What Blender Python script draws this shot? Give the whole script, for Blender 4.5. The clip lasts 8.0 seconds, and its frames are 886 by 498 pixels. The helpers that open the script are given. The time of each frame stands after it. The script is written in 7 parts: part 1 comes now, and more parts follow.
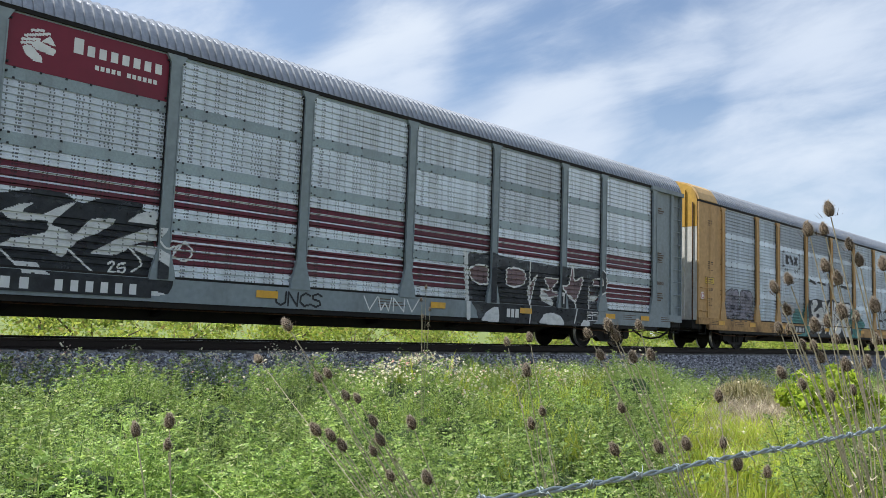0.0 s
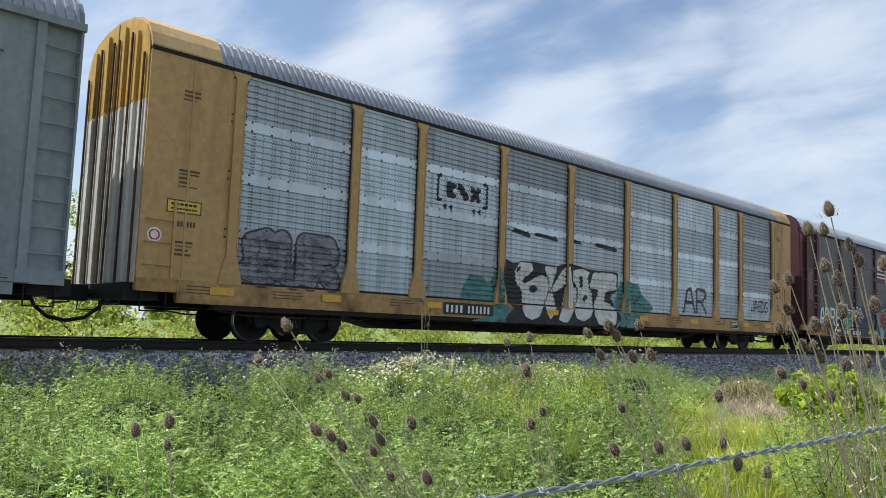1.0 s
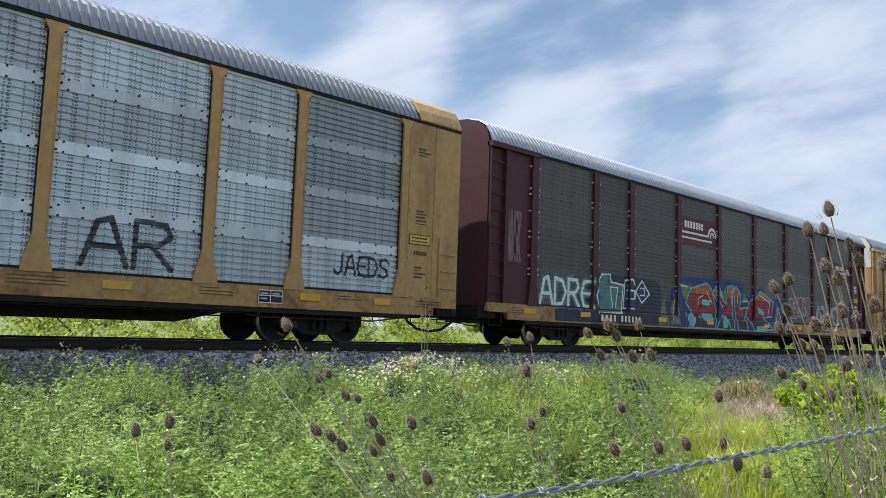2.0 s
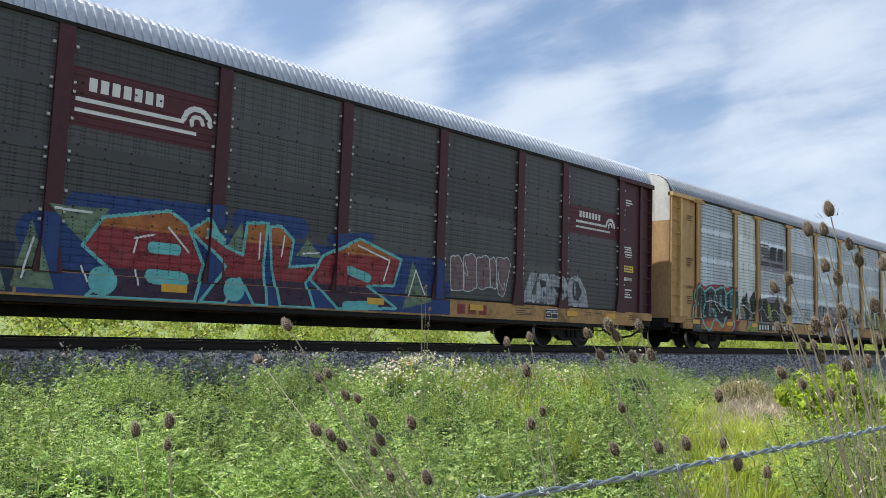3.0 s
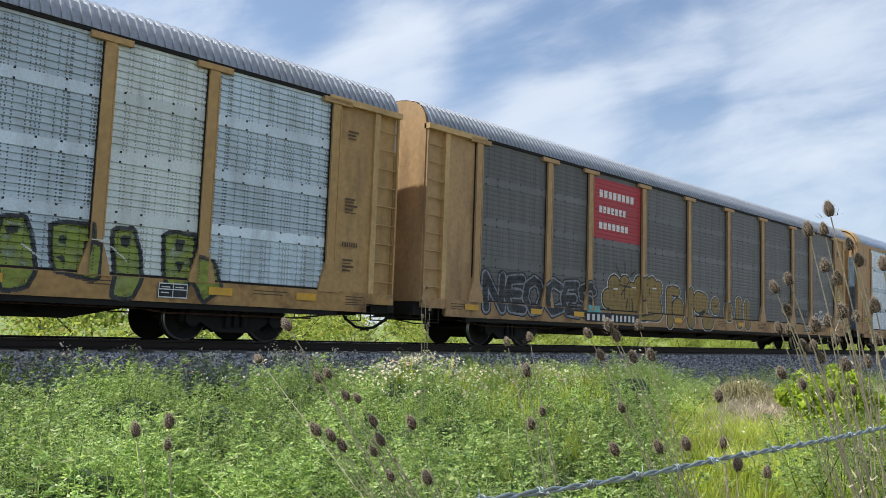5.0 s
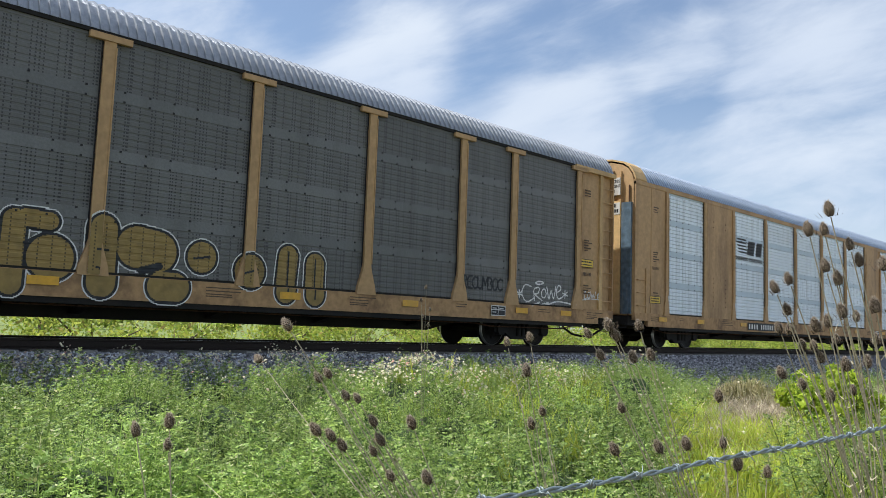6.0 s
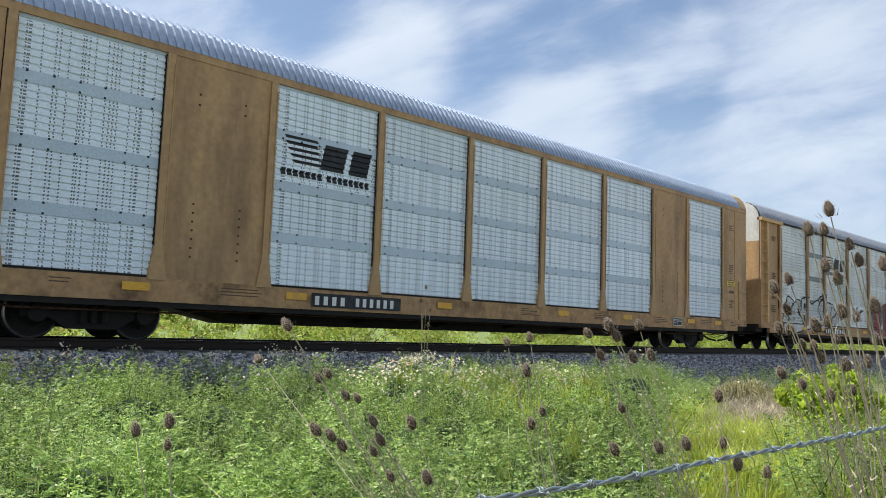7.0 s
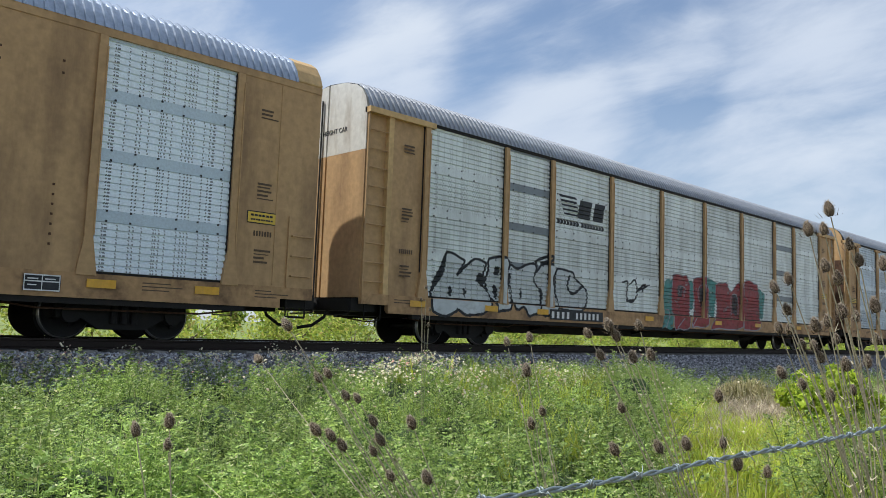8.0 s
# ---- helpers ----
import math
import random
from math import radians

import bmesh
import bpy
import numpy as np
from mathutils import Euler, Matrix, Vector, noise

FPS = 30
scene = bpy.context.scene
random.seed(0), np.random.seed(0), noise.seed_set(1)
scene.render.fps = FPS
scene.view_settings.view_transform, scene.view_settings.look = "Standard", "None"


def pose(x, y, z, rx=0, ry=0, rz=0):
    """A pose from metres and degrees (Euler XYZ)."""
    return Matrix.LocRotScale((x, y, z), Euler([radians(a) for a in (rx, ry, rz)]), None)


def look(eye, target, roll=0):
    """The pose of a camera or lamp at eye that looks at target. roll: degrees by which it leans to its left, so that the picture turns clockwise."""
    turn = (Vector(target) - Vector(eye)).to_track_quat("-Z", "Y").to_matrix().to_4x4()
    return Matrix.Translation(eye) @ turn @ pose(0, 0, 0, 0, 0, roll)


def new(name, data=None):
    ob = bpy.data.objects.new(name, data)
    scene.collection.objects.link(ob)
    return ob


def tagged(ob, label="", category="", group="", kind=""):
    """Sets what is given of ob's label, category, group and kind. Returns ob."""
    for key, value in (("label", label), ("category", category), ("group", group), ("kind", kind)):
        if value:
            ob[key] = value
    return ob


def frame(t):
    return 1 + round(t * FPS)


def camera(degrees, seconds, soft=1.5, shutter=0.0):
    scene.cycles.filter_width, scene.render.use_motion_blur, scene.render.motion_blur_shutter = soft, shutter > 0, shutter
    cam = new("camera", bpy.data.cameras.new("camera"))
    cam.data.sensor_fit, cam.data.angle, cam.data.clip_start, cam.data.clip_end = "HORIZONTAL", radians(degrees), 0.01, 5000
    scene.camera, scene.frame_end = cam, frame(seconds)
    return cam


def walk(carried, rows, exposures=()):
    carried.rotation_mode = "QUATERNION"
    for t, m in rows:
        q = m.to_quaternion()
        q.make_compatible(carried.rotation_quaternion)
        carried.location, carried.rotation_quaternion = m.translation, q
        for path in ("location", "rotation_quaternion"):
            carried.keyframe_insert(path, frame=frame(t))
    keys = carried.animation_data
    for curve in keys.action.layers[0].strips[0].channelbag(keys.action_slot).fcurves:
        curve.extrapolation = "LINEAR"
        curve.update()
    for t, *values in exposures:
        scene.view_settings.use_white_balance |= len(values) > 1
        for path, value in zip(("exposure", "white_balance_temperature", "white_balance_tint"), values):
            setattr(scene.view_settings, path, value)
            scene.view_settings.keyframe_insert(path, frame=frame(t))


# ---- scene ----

# Units: metres. The track runs along x, rail tops lie at z = 1.0; the camera stands at the fence and looks up the line.
SIDE = 13.37          # the near flank of the train
MID = SIDE + 1.50     # centre line of the track
RAIL = 1.0
SPEED = 19.70
PITCH = 28.60         # coupler to coupler

EYE = (0.0, 0.0, 1.40)
AIM = (math.sin(radians(44.14)) * math.cos(radians(5.72)), math.cos(radians(44.14)) * math.cos(radians(5.72)), 1.40 + math.sin(radians(5.72)))
cam = camera(58.57, 8.0, soft=0.55, shutter=0.0)
walk(cam, [(0.0, look(EYE, AIM, 2.05)), (8.0, look(EYE, AIM, 2.05))], exposures=[(0.0, 0.39, 6150, 8), (1.5, 0.36, 6150, 8), (3.0, 0.42, 6150, 8), (3.5, 0.48, 6150, 8), (4.0, 0.43, 6150, 8), (4.6, 0.37, 6150, 8), (7.0, 0.38, 6150, 8), (8.0, 0.26, 6150, 8)])

# ---- light ----
SUN_EL, SUN_AZ = 56.0, -35.0     # azimuth from +y towards +x
sun = new("sun", bpy.data.lights.new("sun", "SUN"))
sun.data.energy, sun.data.angle, sun.data.color = 5.0, radians(0.6), (1.0, 0.95, 0.87)
sdir = Vector((math.sin(radians(SUN_AZ)) * math.cos(radians(SUN_EL)), math.cos(radians(SUN_AZ)) * math.cos(radians(SUN_EL)), math.sin(radians(SUN_EL))))
sun.matrix_world = look(tuple(sdir * 60), (0, 0, 0))


def build_world():
    w = bpy.data.worlds.new("world")
    scene.world = w
    w.use_nodes = True
    nt = w.node_tree
    N, L = nt.nodes, nt.links
    N.clear()
    out, bg, sky = N.new("ShaderNodeOutputWorld"), N.new("ShaderNodeBackground"), N.new("ShaderNodeTexSky")
    sky.sky_type, sky.sun_disc = "NISHITA", False
    sky.sun_elevation, sky.sun_rotation = radians(SUN_EL), radians(SUN_AZ)
    sky.dust_density, sky.ozone_density, sky.air_density = 1.2, 2.0, 1.0
    tc = N.new("ShaderNodeTexCoord")

    def op(kind, a, b=None, c=None):
        n = N.new("ShaderNodeMath")
        n.operation = kind
        for k, v in enumerate((a, b, c)):
            if isinstance(v, (int, float)):
                n.inputs[k].default_value = v
            elif v is not None:
                L.new(v, n.inputs[k])
        return n.outputs[0]

    def along(v):
        n = N.new("ShaderNodeVectorMath")
        n.operation = "DOT_PRODUCT"
        n.inputs[1].default_value = v
        L.new(tc.outputs["Generated"], n.inputs[0])
        return n.outputs["Value"]

    def toward(az, el):
        a, e = radians(az), radians(el)
        return Vector((math.sin(a) * math.cos(e), math.cos(a) * math.cos(e), math.sin(e)))

    # high cloud drawn out along one wind direction, rising to the right over the line
    v = toward(52, 18)
    right = Vector((v.y, -v.x, 0)).normalized()
    up = right.cross(v)
    wind, across = right * math.cos(radians(17)) + up * math.sin(radians(17)), up * math.cos(radians(17)) - right * math.sin(radians(17))
    comb = N.new("ShaderNodeCombineXYZ")
    for k, (d, sc) in enumerate(((wind, 3.2), (across, 10.5), (v, 6.0))):
        L.new(op("MULTIPLY", along(d), sc), comb.inputs[k])
    n1, n2, n3 = (N.new("ShaderNodeTexNoise") for _ in range(3))
    for n, sc, det, ro, di in ((n1, 1.0, 10, 0.58, 0.35), (n2, 2.6, 8, 0.6, 0.5), (n3, 0.7, 4, 0.5, 0.3)):
        n.inputs["Scale"].default_value, n.inputs["Detail"].default_value, n.inputs["Roughness"].default_value, n.inputs["Distortion"].default_value = sc, det, ro, di
        L.new(comb.outputs[0], n.inputs[0])
    dens = op("ADD", op("MULTIPLY", n1.outputs[0], 0.75), op("MULTIPLY", n2.outputs[0], 0.25))
    # open blue lanes and thicker banks
    for az, el, wide, amp in ((46.0, 18.6, 4.5, -0.10), (51.5, 21.5, 5.0, -0.15), (57.5, 22.5, 4.5, -0.13), (61.5, 16.2, 3.2, -0.12), (34.0, 23.5, 6.0, -0.13),
                              (39.5, 19.0, 6.0, 0.20), (52.0, 15.0, 6.0, 0.17), (60.5, 19.8, 4.0, 0.12), (68.0, 21.5, 5.0, 0.04), (68.5, 12.0, 8.0, 0.08)):
        mr = N.new("ShaderNodeMapRange")
        mr.interpolation_type = "SMOOTHSTEP"
        mr.inputs[1].default_value, mr.inputs[2].default_value, mr.inputs[3].default_value, mr.inputs[4].default_value = math.cos(radians(wide)), 1.0, 0.0, amp
        L.new(along(toward(az, el)), mr.inputs[0])
        dens = op("ADD", dens, mr.outputs[0])
    veil = N.new("ShaderNodeMapRange")
    veil.interpolation_type = "SMOOTHSTEP"
    veil.inputs[1].default_value, veil.inputs[2].default_value, veil.inputs[3].default_value, veil.inputs[4].default_value = 0.30, 0.72, 0.15, 0.84
    L.new(dens, veil.inputs[0])
    hz = N.new("ShaderNodeMapRange")
    hz.inputs[1].default_value, hz.inputs[2].default_value, hz.inputs[3].default_value, hz.inputs[4].default_value = 0.05, 0.36, 0.72, 0.0
    L.new(along(Vector((0, 0, 1))), hz.inputs[0])
    mix, body = N.new("ShaderNodeMix"), N.new("ShaderNodeMix")
    mix.data_type = body.data_type = "RGBA"
    body.inputs["A"].default_value, body.inputs["B"].default_value = (4.7, 5.1, 5.9, 1), (5.9, 6.1, 6.45, 1)
    L.new(op("MULTIPLY_ADD", n3.outputs[0], 2.4, -0.65), body.inputs["Factor"])
    L.new(op("MAXIMUM", veil.outputs[0], hz.outputs[0]), mix.inputs["Factor"])
    deep = N.new("ShaderNodeHueSaturation")
    deep.inputs["Saturation"].default_value, deep.inputs["Value"].default_value = 1.10, 0.84
    L.new(sky.outputs[0], deep.inputs["Color"]); L.new(deep.outputs[0], mix.inputs["A"]); L.new(body.outputs["Result"], mix.inputs["B"])
    L.new(mix.outputs["Result"], bg.inputs[0])
    bg.inputs[1].default_value = 0.118
    L.new(bg.outputs[0], out.inputs[0])


build_world()


# ---- materials ----
def mat(name, color, rough=0.7, metal=0.0, var=0.25, grain=40.0, blotch=1.2, bump=0.15, dirt=(0.05, 0.04, 0.03), dirty=0.35, streak=0.0, spec=0.4, rand=0.0, trans=0.0):
    """Weathered surface: base colour, fine grain, large stains, optional rain streaks."""
    m = bpy.data.materials.new(name)
    m.use_nodes = True
    nt = m.node_tree
    N, L = nt.nodes, nt.links
    b = N["Principled BSDF"]
    b.inputs["Roughness"].default_value, b.inputs["Metallic"].default_value = rough, metal
    b.inputs["Specular IOR Level"].default_value = spec
    tc = N.new("ShaderNodeTexCoord")
    fine, big = N.new("ShaderNodeTexNoise"), N.new("ShaderNodeTexNoise")
    fine.inputs["Scale"].default_value, fine.inputs["Detail"].default_value = grain, 4
    big.inputs["Scale"].default_value, big.inputs["Detail"].default_value, big.inputs["Roughness"].default_value = blotch, 6, 0.65
    mp = N.new("ShaderNodeMapping")
    mp.inputs["Scale"].default_value = (1, 1, 0.25 if streak else 1)
    L.new(tc.outputs["Object"], mp.inputs[0])
    L.new(tc.outputs["Object"], fine.inputs[0]); L.new(mp.outputs[0], big.inputs[0])
    r1 = N.new("ShaderNodeMapRange")
    r1.inputs[1].default_value, r1.inputs[2].default_value, r1.inputs[3].default_value, r1.inputs[4].default_value = 0.3, 0.7, 1 - var, 1 + var
    L.new(fine.outputs[0], r1.inputs[0])
    hsv = N.new("ShaderNodeHueSaturation")
    hsv.inputs["Color"].default_value = (*color, 1)
    L.new(r1.outputs[0], hsv.inputs["Value"])
    if rand:
        oi, r3 = N.new("ShaderNodeObjectInfo"), N.new("ShaderNodeMapRange")
        r3.inputs[3].default_value, r3.inputs[4].default_value = 1 - rand, 1 + rand
        L.new(oi.outputs["Random"], r3.inputs[0])
        mu = N.new("ShaderNodeMath"); mu.operation = "MULTIPLY"
        L.new(r1.outputs[0], mu.inputs[0]); L.new(r3.outputs[0], mu.inputs[1]); L.new(mu.outputs[0], hsv.inputs["Value"])
    r2 = N.new("ShaderNodeMapRange")
    r2.inputs[1].default_value, r2.inputs[2].default_value, r2.inputs[3].default_value, r2.inputs[4].default_value = 0.48, 0.75, 0.0, dirty
    L.new(big.outputs[0], r2.inputs[0])
    mx = N.new("ShaderNodeMix"); mx.data_type = "RGBA"
    L.new(r2.outputs[0], mx.inputs["Factor"]); L.new(hsv.outputs[0], mx.inputs["A"])
    mx.inputs["B"].default_value = (*dirt, 1)
    L.new(mx.outputs["Result"], b.inputs["Base Color"])
    if bump:
        bp = N.new("ShaderNodeBump")
        bp.inputs["Strength"].default_value, bp.inputs["Distance"].default_value = bump, 0.01
        L.new(fine.outputs[0], bp.inputs["Height"]); L.new(bp.outputs[0], b.inputs["Normal"])
    return m


STEEL_DARK = mat("dark_steel", (0.012, 0.011, 0.010), 0.75, 0.2, dirt=(0.05, 0.035, 0.02), dirty=0.4)
BALLAST = mat("ballast_stone", (0.12, 0.12, 0.135), 0.9, 0, var=0.5, grain=30, bump=0.4, rand=0.3)
EARTH = mat("earth", (0.17, 0.145, 0.085), 0.95, 0, var=0.4, grain=12, blotch=0.4, bump=0.5, dirt=(0.07, 0.1, 0.03), dirty=0.7)


# ---- mesh helpers ----
def box(bm, x0, x1, y0, y1, z0, z1):
    v = [bm.verts.new(c) for c in ((x0, y0, z0), (x1, y0, z0), (x1, y1, z0), (x0, y1, z0), (x0, y0, z1), (x1, y0, z1), (x1, y1, z1), (x0, y1, z1))]
    for f in ((0, 3, 2, 1), (4, 5, 6, 7), (0, 1, 5, 4), (1, 2, 6, 5), (2, 3, 7, 6), (3, 0, 4, 7)):
        bm.faces.new([v[i] for i in f])


def prism(bm, poly, place, a, b):
    """A polygon of 2D points swept from a to b; place(p, q, s) gives the 3D point."""
    lo = [bm.verts.new(place(p, q, a)) for p, q in poly]
    hi = [bm.verts.new(place(p, q, b)) for p, q in poly]
    n = len(poly)
    bm.faces.new(lo[::-1]); bm.faces.new(hi)
    for i in range(n):
        bm.faces.new((lo[i], lo[(i + 1) % n], hi[(i + 1) % n], hi[i]))


def tube(bm, pts, r, sides=8):
    """A round bar through the points; r is one radius or one for each point."""
    pts = [Vector(p) for p in pts]
    rs = r if isinstance(r, (list, tuple)) else [r] * len(pts)
    rings = []
    for i, p in enumerate(pts):
        d = (pts[min(i + 1, len(pts) - 1)] - pts[max(i - 1, 0)]).normalized()
        a = d.orthogonal().normalized() if i == 0 else (rings[-1][1] - d * rings[-1][1].dot(d)).normalized()
        c = d.cross(a)
        rings.append(([bm.verts.new(p + (a * math.cos(2 * math.pi * k / sides) + c * math.sin(2 * math.pi * k / sides)) * rs[i]) for k in range(sides)], a))
    for (r0, _), (r1, _) in zip(rings, rings[1:]):
        for k in range(sides):
            bm.faces.new((r0[k], r0[(k + 1) % sides], r1[(k + 1) % sides], r1[k]))
    bm.faces.new(rings[0][0][::-1]); bm.faces.new(rings[-1][0])


def mesh_of(name, bm, mats, smooth=False):
    bmesh.ops.recalc_face_normals(bm, faces=bm.faces)
    me = bpy.data.meshes.new(name)
    bm.to_mesh(me)
    bm.free()
    for m in (mats if isinstance(mats, (list, tuple)) else [mats]):
        me.materials.append(m)
    if smooth:
        me.polygons.foreach_set("use_smooth", [True] * len(me.polygons))
    return me


def part(name, bm, material, parent, label="", smooth=False):
    ob = new(name, bm if isinstance(bm, bpy.types.Mesh) else mesh_of(name, bm, material, smooth))
    ob.parent = parent
    return tagged(ob, label)


def thing(name, bm, material, label, category, group="", kind="", smooth=False):
    return tagged(new(name, mesh_of(name, bm, material, smooth)), label, category, group, kind)


def raw(name, verts, faces, mats, index=None, smooth=False):
    me = bpy.data.meshes.new(name)
    me.from_pydata(verts, [], faces)
    for m in (mats if isinstance(mats, (list, tuple)) else [mats]):
        me.materials.append(m)
    if index is not None:
        me.polygons.foreach_set("material_index", index)
    if smooth:
        me.polygons.foreach_set("use_smooth", [True] * len(me.polygons))
    me.update()
    return me

# ---- train: materials ----
def nodes_of(m):
    m.use_nodes = True
    nt = m.node_tree
    def op(kind, a, b=None, c=None):
        n = nt.nodes.new("ShaderNodeMath")
        n.operation = kind
        for i, v in enumerate((a, b, c)):
            if v is None:
                continue
            if isinstance(v, (int, float)):
                n.inputs[i].default_value = v
            else:
                nt.links.new(v, n.inputs[i])
        return n.outputs[0]
    return nt, nt.nodes, nt.links, op


def panel_mat(name, color, bands=(), rough=0.5, metal=0.3, holes=0.75, spread=0.16, dirt=(0.09, 0.08, 0.07), dirty=0.45, strip=None):
    """Perforated galvanised sheet: rows of small slots, sheets of differing tone, painted bands by height, grime."""
    m = bpy.data.materials.new(name)
    nt, N, L, op = nodes_of(m)
    b = N["Principled BSDF"]
    b.inputs["Roughness"].default_value, b.inputs["Metallic"].default_value = rough, metal
    tc, sep, oi = N.new("ShaderNodeTexCoord"), N.new("ShaderNodeSeparateXYZ"), N.new("ShaderNodeObjectInfo")
    L.new(tc.outputs["Object"], sep.inputs[0])
    x, z = sep.outputs[0], sep.outputs[2]
    # slots: columns at two pitches, two slots to a rib
    c1 = op("LESS_THAN", op("FRACT", op("MULTIPLY", x, 1 / 0.21)), 0.11)
    c2 = op("LESS_THAN", op("FRACT", op("ADD", op("MULTIPLY", x, 1 / 0.46), 0.37)), 0.055)
    c3 = op("LESS_THAN", op("FRACT", op("ADD", op("MULTIPLY", x, 1 / 0.46), 0.23)), 0.055)
    col = op("MAXIMUM", op("MAXIMUM", c1, c2), c3)
    row = op("LESS_THAN", op("FRACT", op("MULTIPLY", op("SUBTRACT", z, 1.14), 1 / 0.05965)), 0.5)
    flat = op("LESS_THAN", op("FRACT", op("MULTIPLY", op("SUBTRACT", z, 1.14), 1 / 1.0351)), 0.805)
    hole = op("MULTIPLY", op("MULTIPLY", op("MULTIPLY", col, row), flat), holes)
    # tone of each sheet
    wn = N.new("ShaderNodeTexWhiteNoise"); wn.noise_dimensions = "2D"
    cb = N.new("ShaderNodeCombineXYZ")
    L.new(op("MULTIPLY", oi.outputs["Random"], 37.0), cb.inputs[0])
    L.new(op("FLOOR", op("DIVIDE", op("SUBTRACT", z, 1.14), 1.0351)), cb.inputs[1])
    L.new(cb.outputs[0], wn.inputs[0])
    tone = op("MULTIPLY_ADD", wn.outputs[0], spread * 2, 1 - spread)
    fine, big = N.new("ShaderNodeTexNoise"), N.new("ShaderNodeTexNoise")
    fine.inputs["Scale"].default_value, fine.inputs["Detail"].default_value = 22, 5
    big.inputs["Scale"].default_value, big.inputs["Detail"].default_value, big.inputs["Roughness"].default_value = 1.1, 6, 0.65
    mp, va = N.new("ShaderNodeMapping"), N.new("ShaderNodeVectorMath")
    mp.inputs["Scale"].default_value = (1.6, 1, 0.5)
    va.operation = "ADD"
    cr = N.new("ShaderNodeCombineXYZ")
    L.new(op("MULTIPLY", oi.outputs["Random"], 91.0), cr.inputs[0])
    L.new(tc.outputs["Object"], va.inputs[0]); L.new(cr.outputs[0], va.inputs[1])
    L.new(va.outputs[0], mp.inputs[0]); L.new(va.outputs[0], fine.inputs[0]); L.new(mp.outputs[0], big.inputs[0])
    tone = op("MULTIPLY", tone, op("MULTIPLY_ADD", fine.outputs[0], 0.5, 0.75))
    ramp = N.new("ShaderNodeValToRGB")
    cr_ = ramp.color_ramp
    cr_.interpolation = "CONSTANT"
    cr_.elements[0].position, cr_.elements[0].color = 0.0, (*color, 1)
    cr_.elements.remove(cr_.elements[1])
    for zz, c in bands:
        e = cr_.elements.new((zz - 1.0) / 4.3)
        e.color = (*c, 1)
    L.new(op("DIVIDE", op("SUBTRACT", z, 1.0), 4.3), ramp.inputs[0])
    hsv = N.new("ShaderNodeHueSaturation")
    ms = N.new("ShaderNodeMix"); ms.data_type = "RGBA"
    L.new(flat, ms.inputs["Factor"]); L.new(ramp.outputs[0], ms.inputs["B"]); ms.inputs["A"].default_value = (*(strip or color), 1)
    if strip is None:
        ms.inputs["Factor"].default_value = 1.0
        nt.links.remove(ms.inputs["Factor"].links[0])
    L.new(ms.outputs["Result"], hsv.inputs["Color"]); L.new(tone, hsv.inputs["Value"])
    mr = N.new("ShaderNodeMapRange")
    mr.inputs[1].default_value, mr.inputs[2].default_value, mr.inputs[4].default_value = 0.45, 0.75, dirty
    L.new(big.outputs[0], mr.inputs[0])
    m1, m2 = N.new("ShaderNodeMix"), N.new("ShaderNodeMix")
    m1.data_type = m2.data_type = "RGBA"
    L.new(mr.outputs[0], m1.inputs["Factor"]); L.new(hsv.outputs[0], m1.inputs["A"]); m1.inputs["B"].default_value = (*dirt, 1)
    L.new(hole, m2.inputs["Factor"]); L.new(m1.outputs["Result"], m2.inputs["A"]); m2.inputs["B"].default_value = (0.012, 0.013, 0.015, 1)
    L.new(m2.outputs["Result"], b.inputs["Base Color"])
    bp = N.new("ShaderNodeBump")
    bp.inputs["Strength"].default_value, bp.inputs["Distance"].default_value = 0.25, 0.02
    L.new(fine.outputs[0], bp.inputs["Height"]); L.new(bp.outputs[0], b.inputs["Normal"])
    return m


YELLOW = mat("faded_yellow_paint", (0.46, 0.285, 0.115), 0.6, 0, var=0.12, grain=9, blotch=1.3, dirt=(0.12, 0.07, 0.035), dirty=0.7, streak=1, bump=0.06)
TAN = mat("tan_paint", (0.45, 0.285, 0.135), 0.6, 0, var=0.12, grain=9, blotch=1.1, dirt=(0.12, 0.065, 0.035), dirty=0.75, streak=1, bump=0.06)
PALE_TAN = mat("pale_tan_paint", (0.60, 0.40, 0.18), 0.6, 0, var=0.12, grain=9, blotch=1.0, dirt=(0.12, 0.07, 0.03), dirty=0.5, streak=1, bump=0.06)
YELLOW_SILL = mat("grimy_yellow_sill", (0.42, 0.25, 0.095), 0.7, 0, var=0.2, grain=8, blotch=1.5, dirt=(0.065, 0.032, 0.018), dirty=0.95, bump=0.1)
TAN_SILL = mat("rusty_tan_sill", (0.40, 0.245, 0.115), 0.7, 0, var=0.2, grain=8, blotch=1.4, dirt=(0.06, 0.028, 0.018), dirty=0.95, bump=0.1)
GREY = mat("grey_paint", (0.23, 0.27, 0.285), 0.55, 0, var=0.1, grain=9, blotch=1.2, dirt=(0.07, 0.06, 0.05), dirty=0.5, streak=1, bump=0.06)
MAROON = mat("maroon_paint", (0.060, 0.015, 0.021), 0.6, 0, var=0.15, grain=9, blotch=1.2, dirt=(0.05, 0.035, 0.03), dirty=0.5, streak=1, bump=0.06)
WHITE_P = mat("white_paint", (0.62, 0.61, 0.57), 0.6, 0, var=0.08, grain=9, blotch=1.6, dirt=(0.20, 0.13, 0.07), dirty=0.7, streak=1, bump=0.06)
END_YELLOW = mat("dirty_yellow_door_paint", (0.52, 0.31, 0.055), 0.6, 0, var=0.12, grain=9, blotch=1.6, dirt=(0.16, 0.09, 0.04), dirty=0.8, streak=1, bump=0.06)
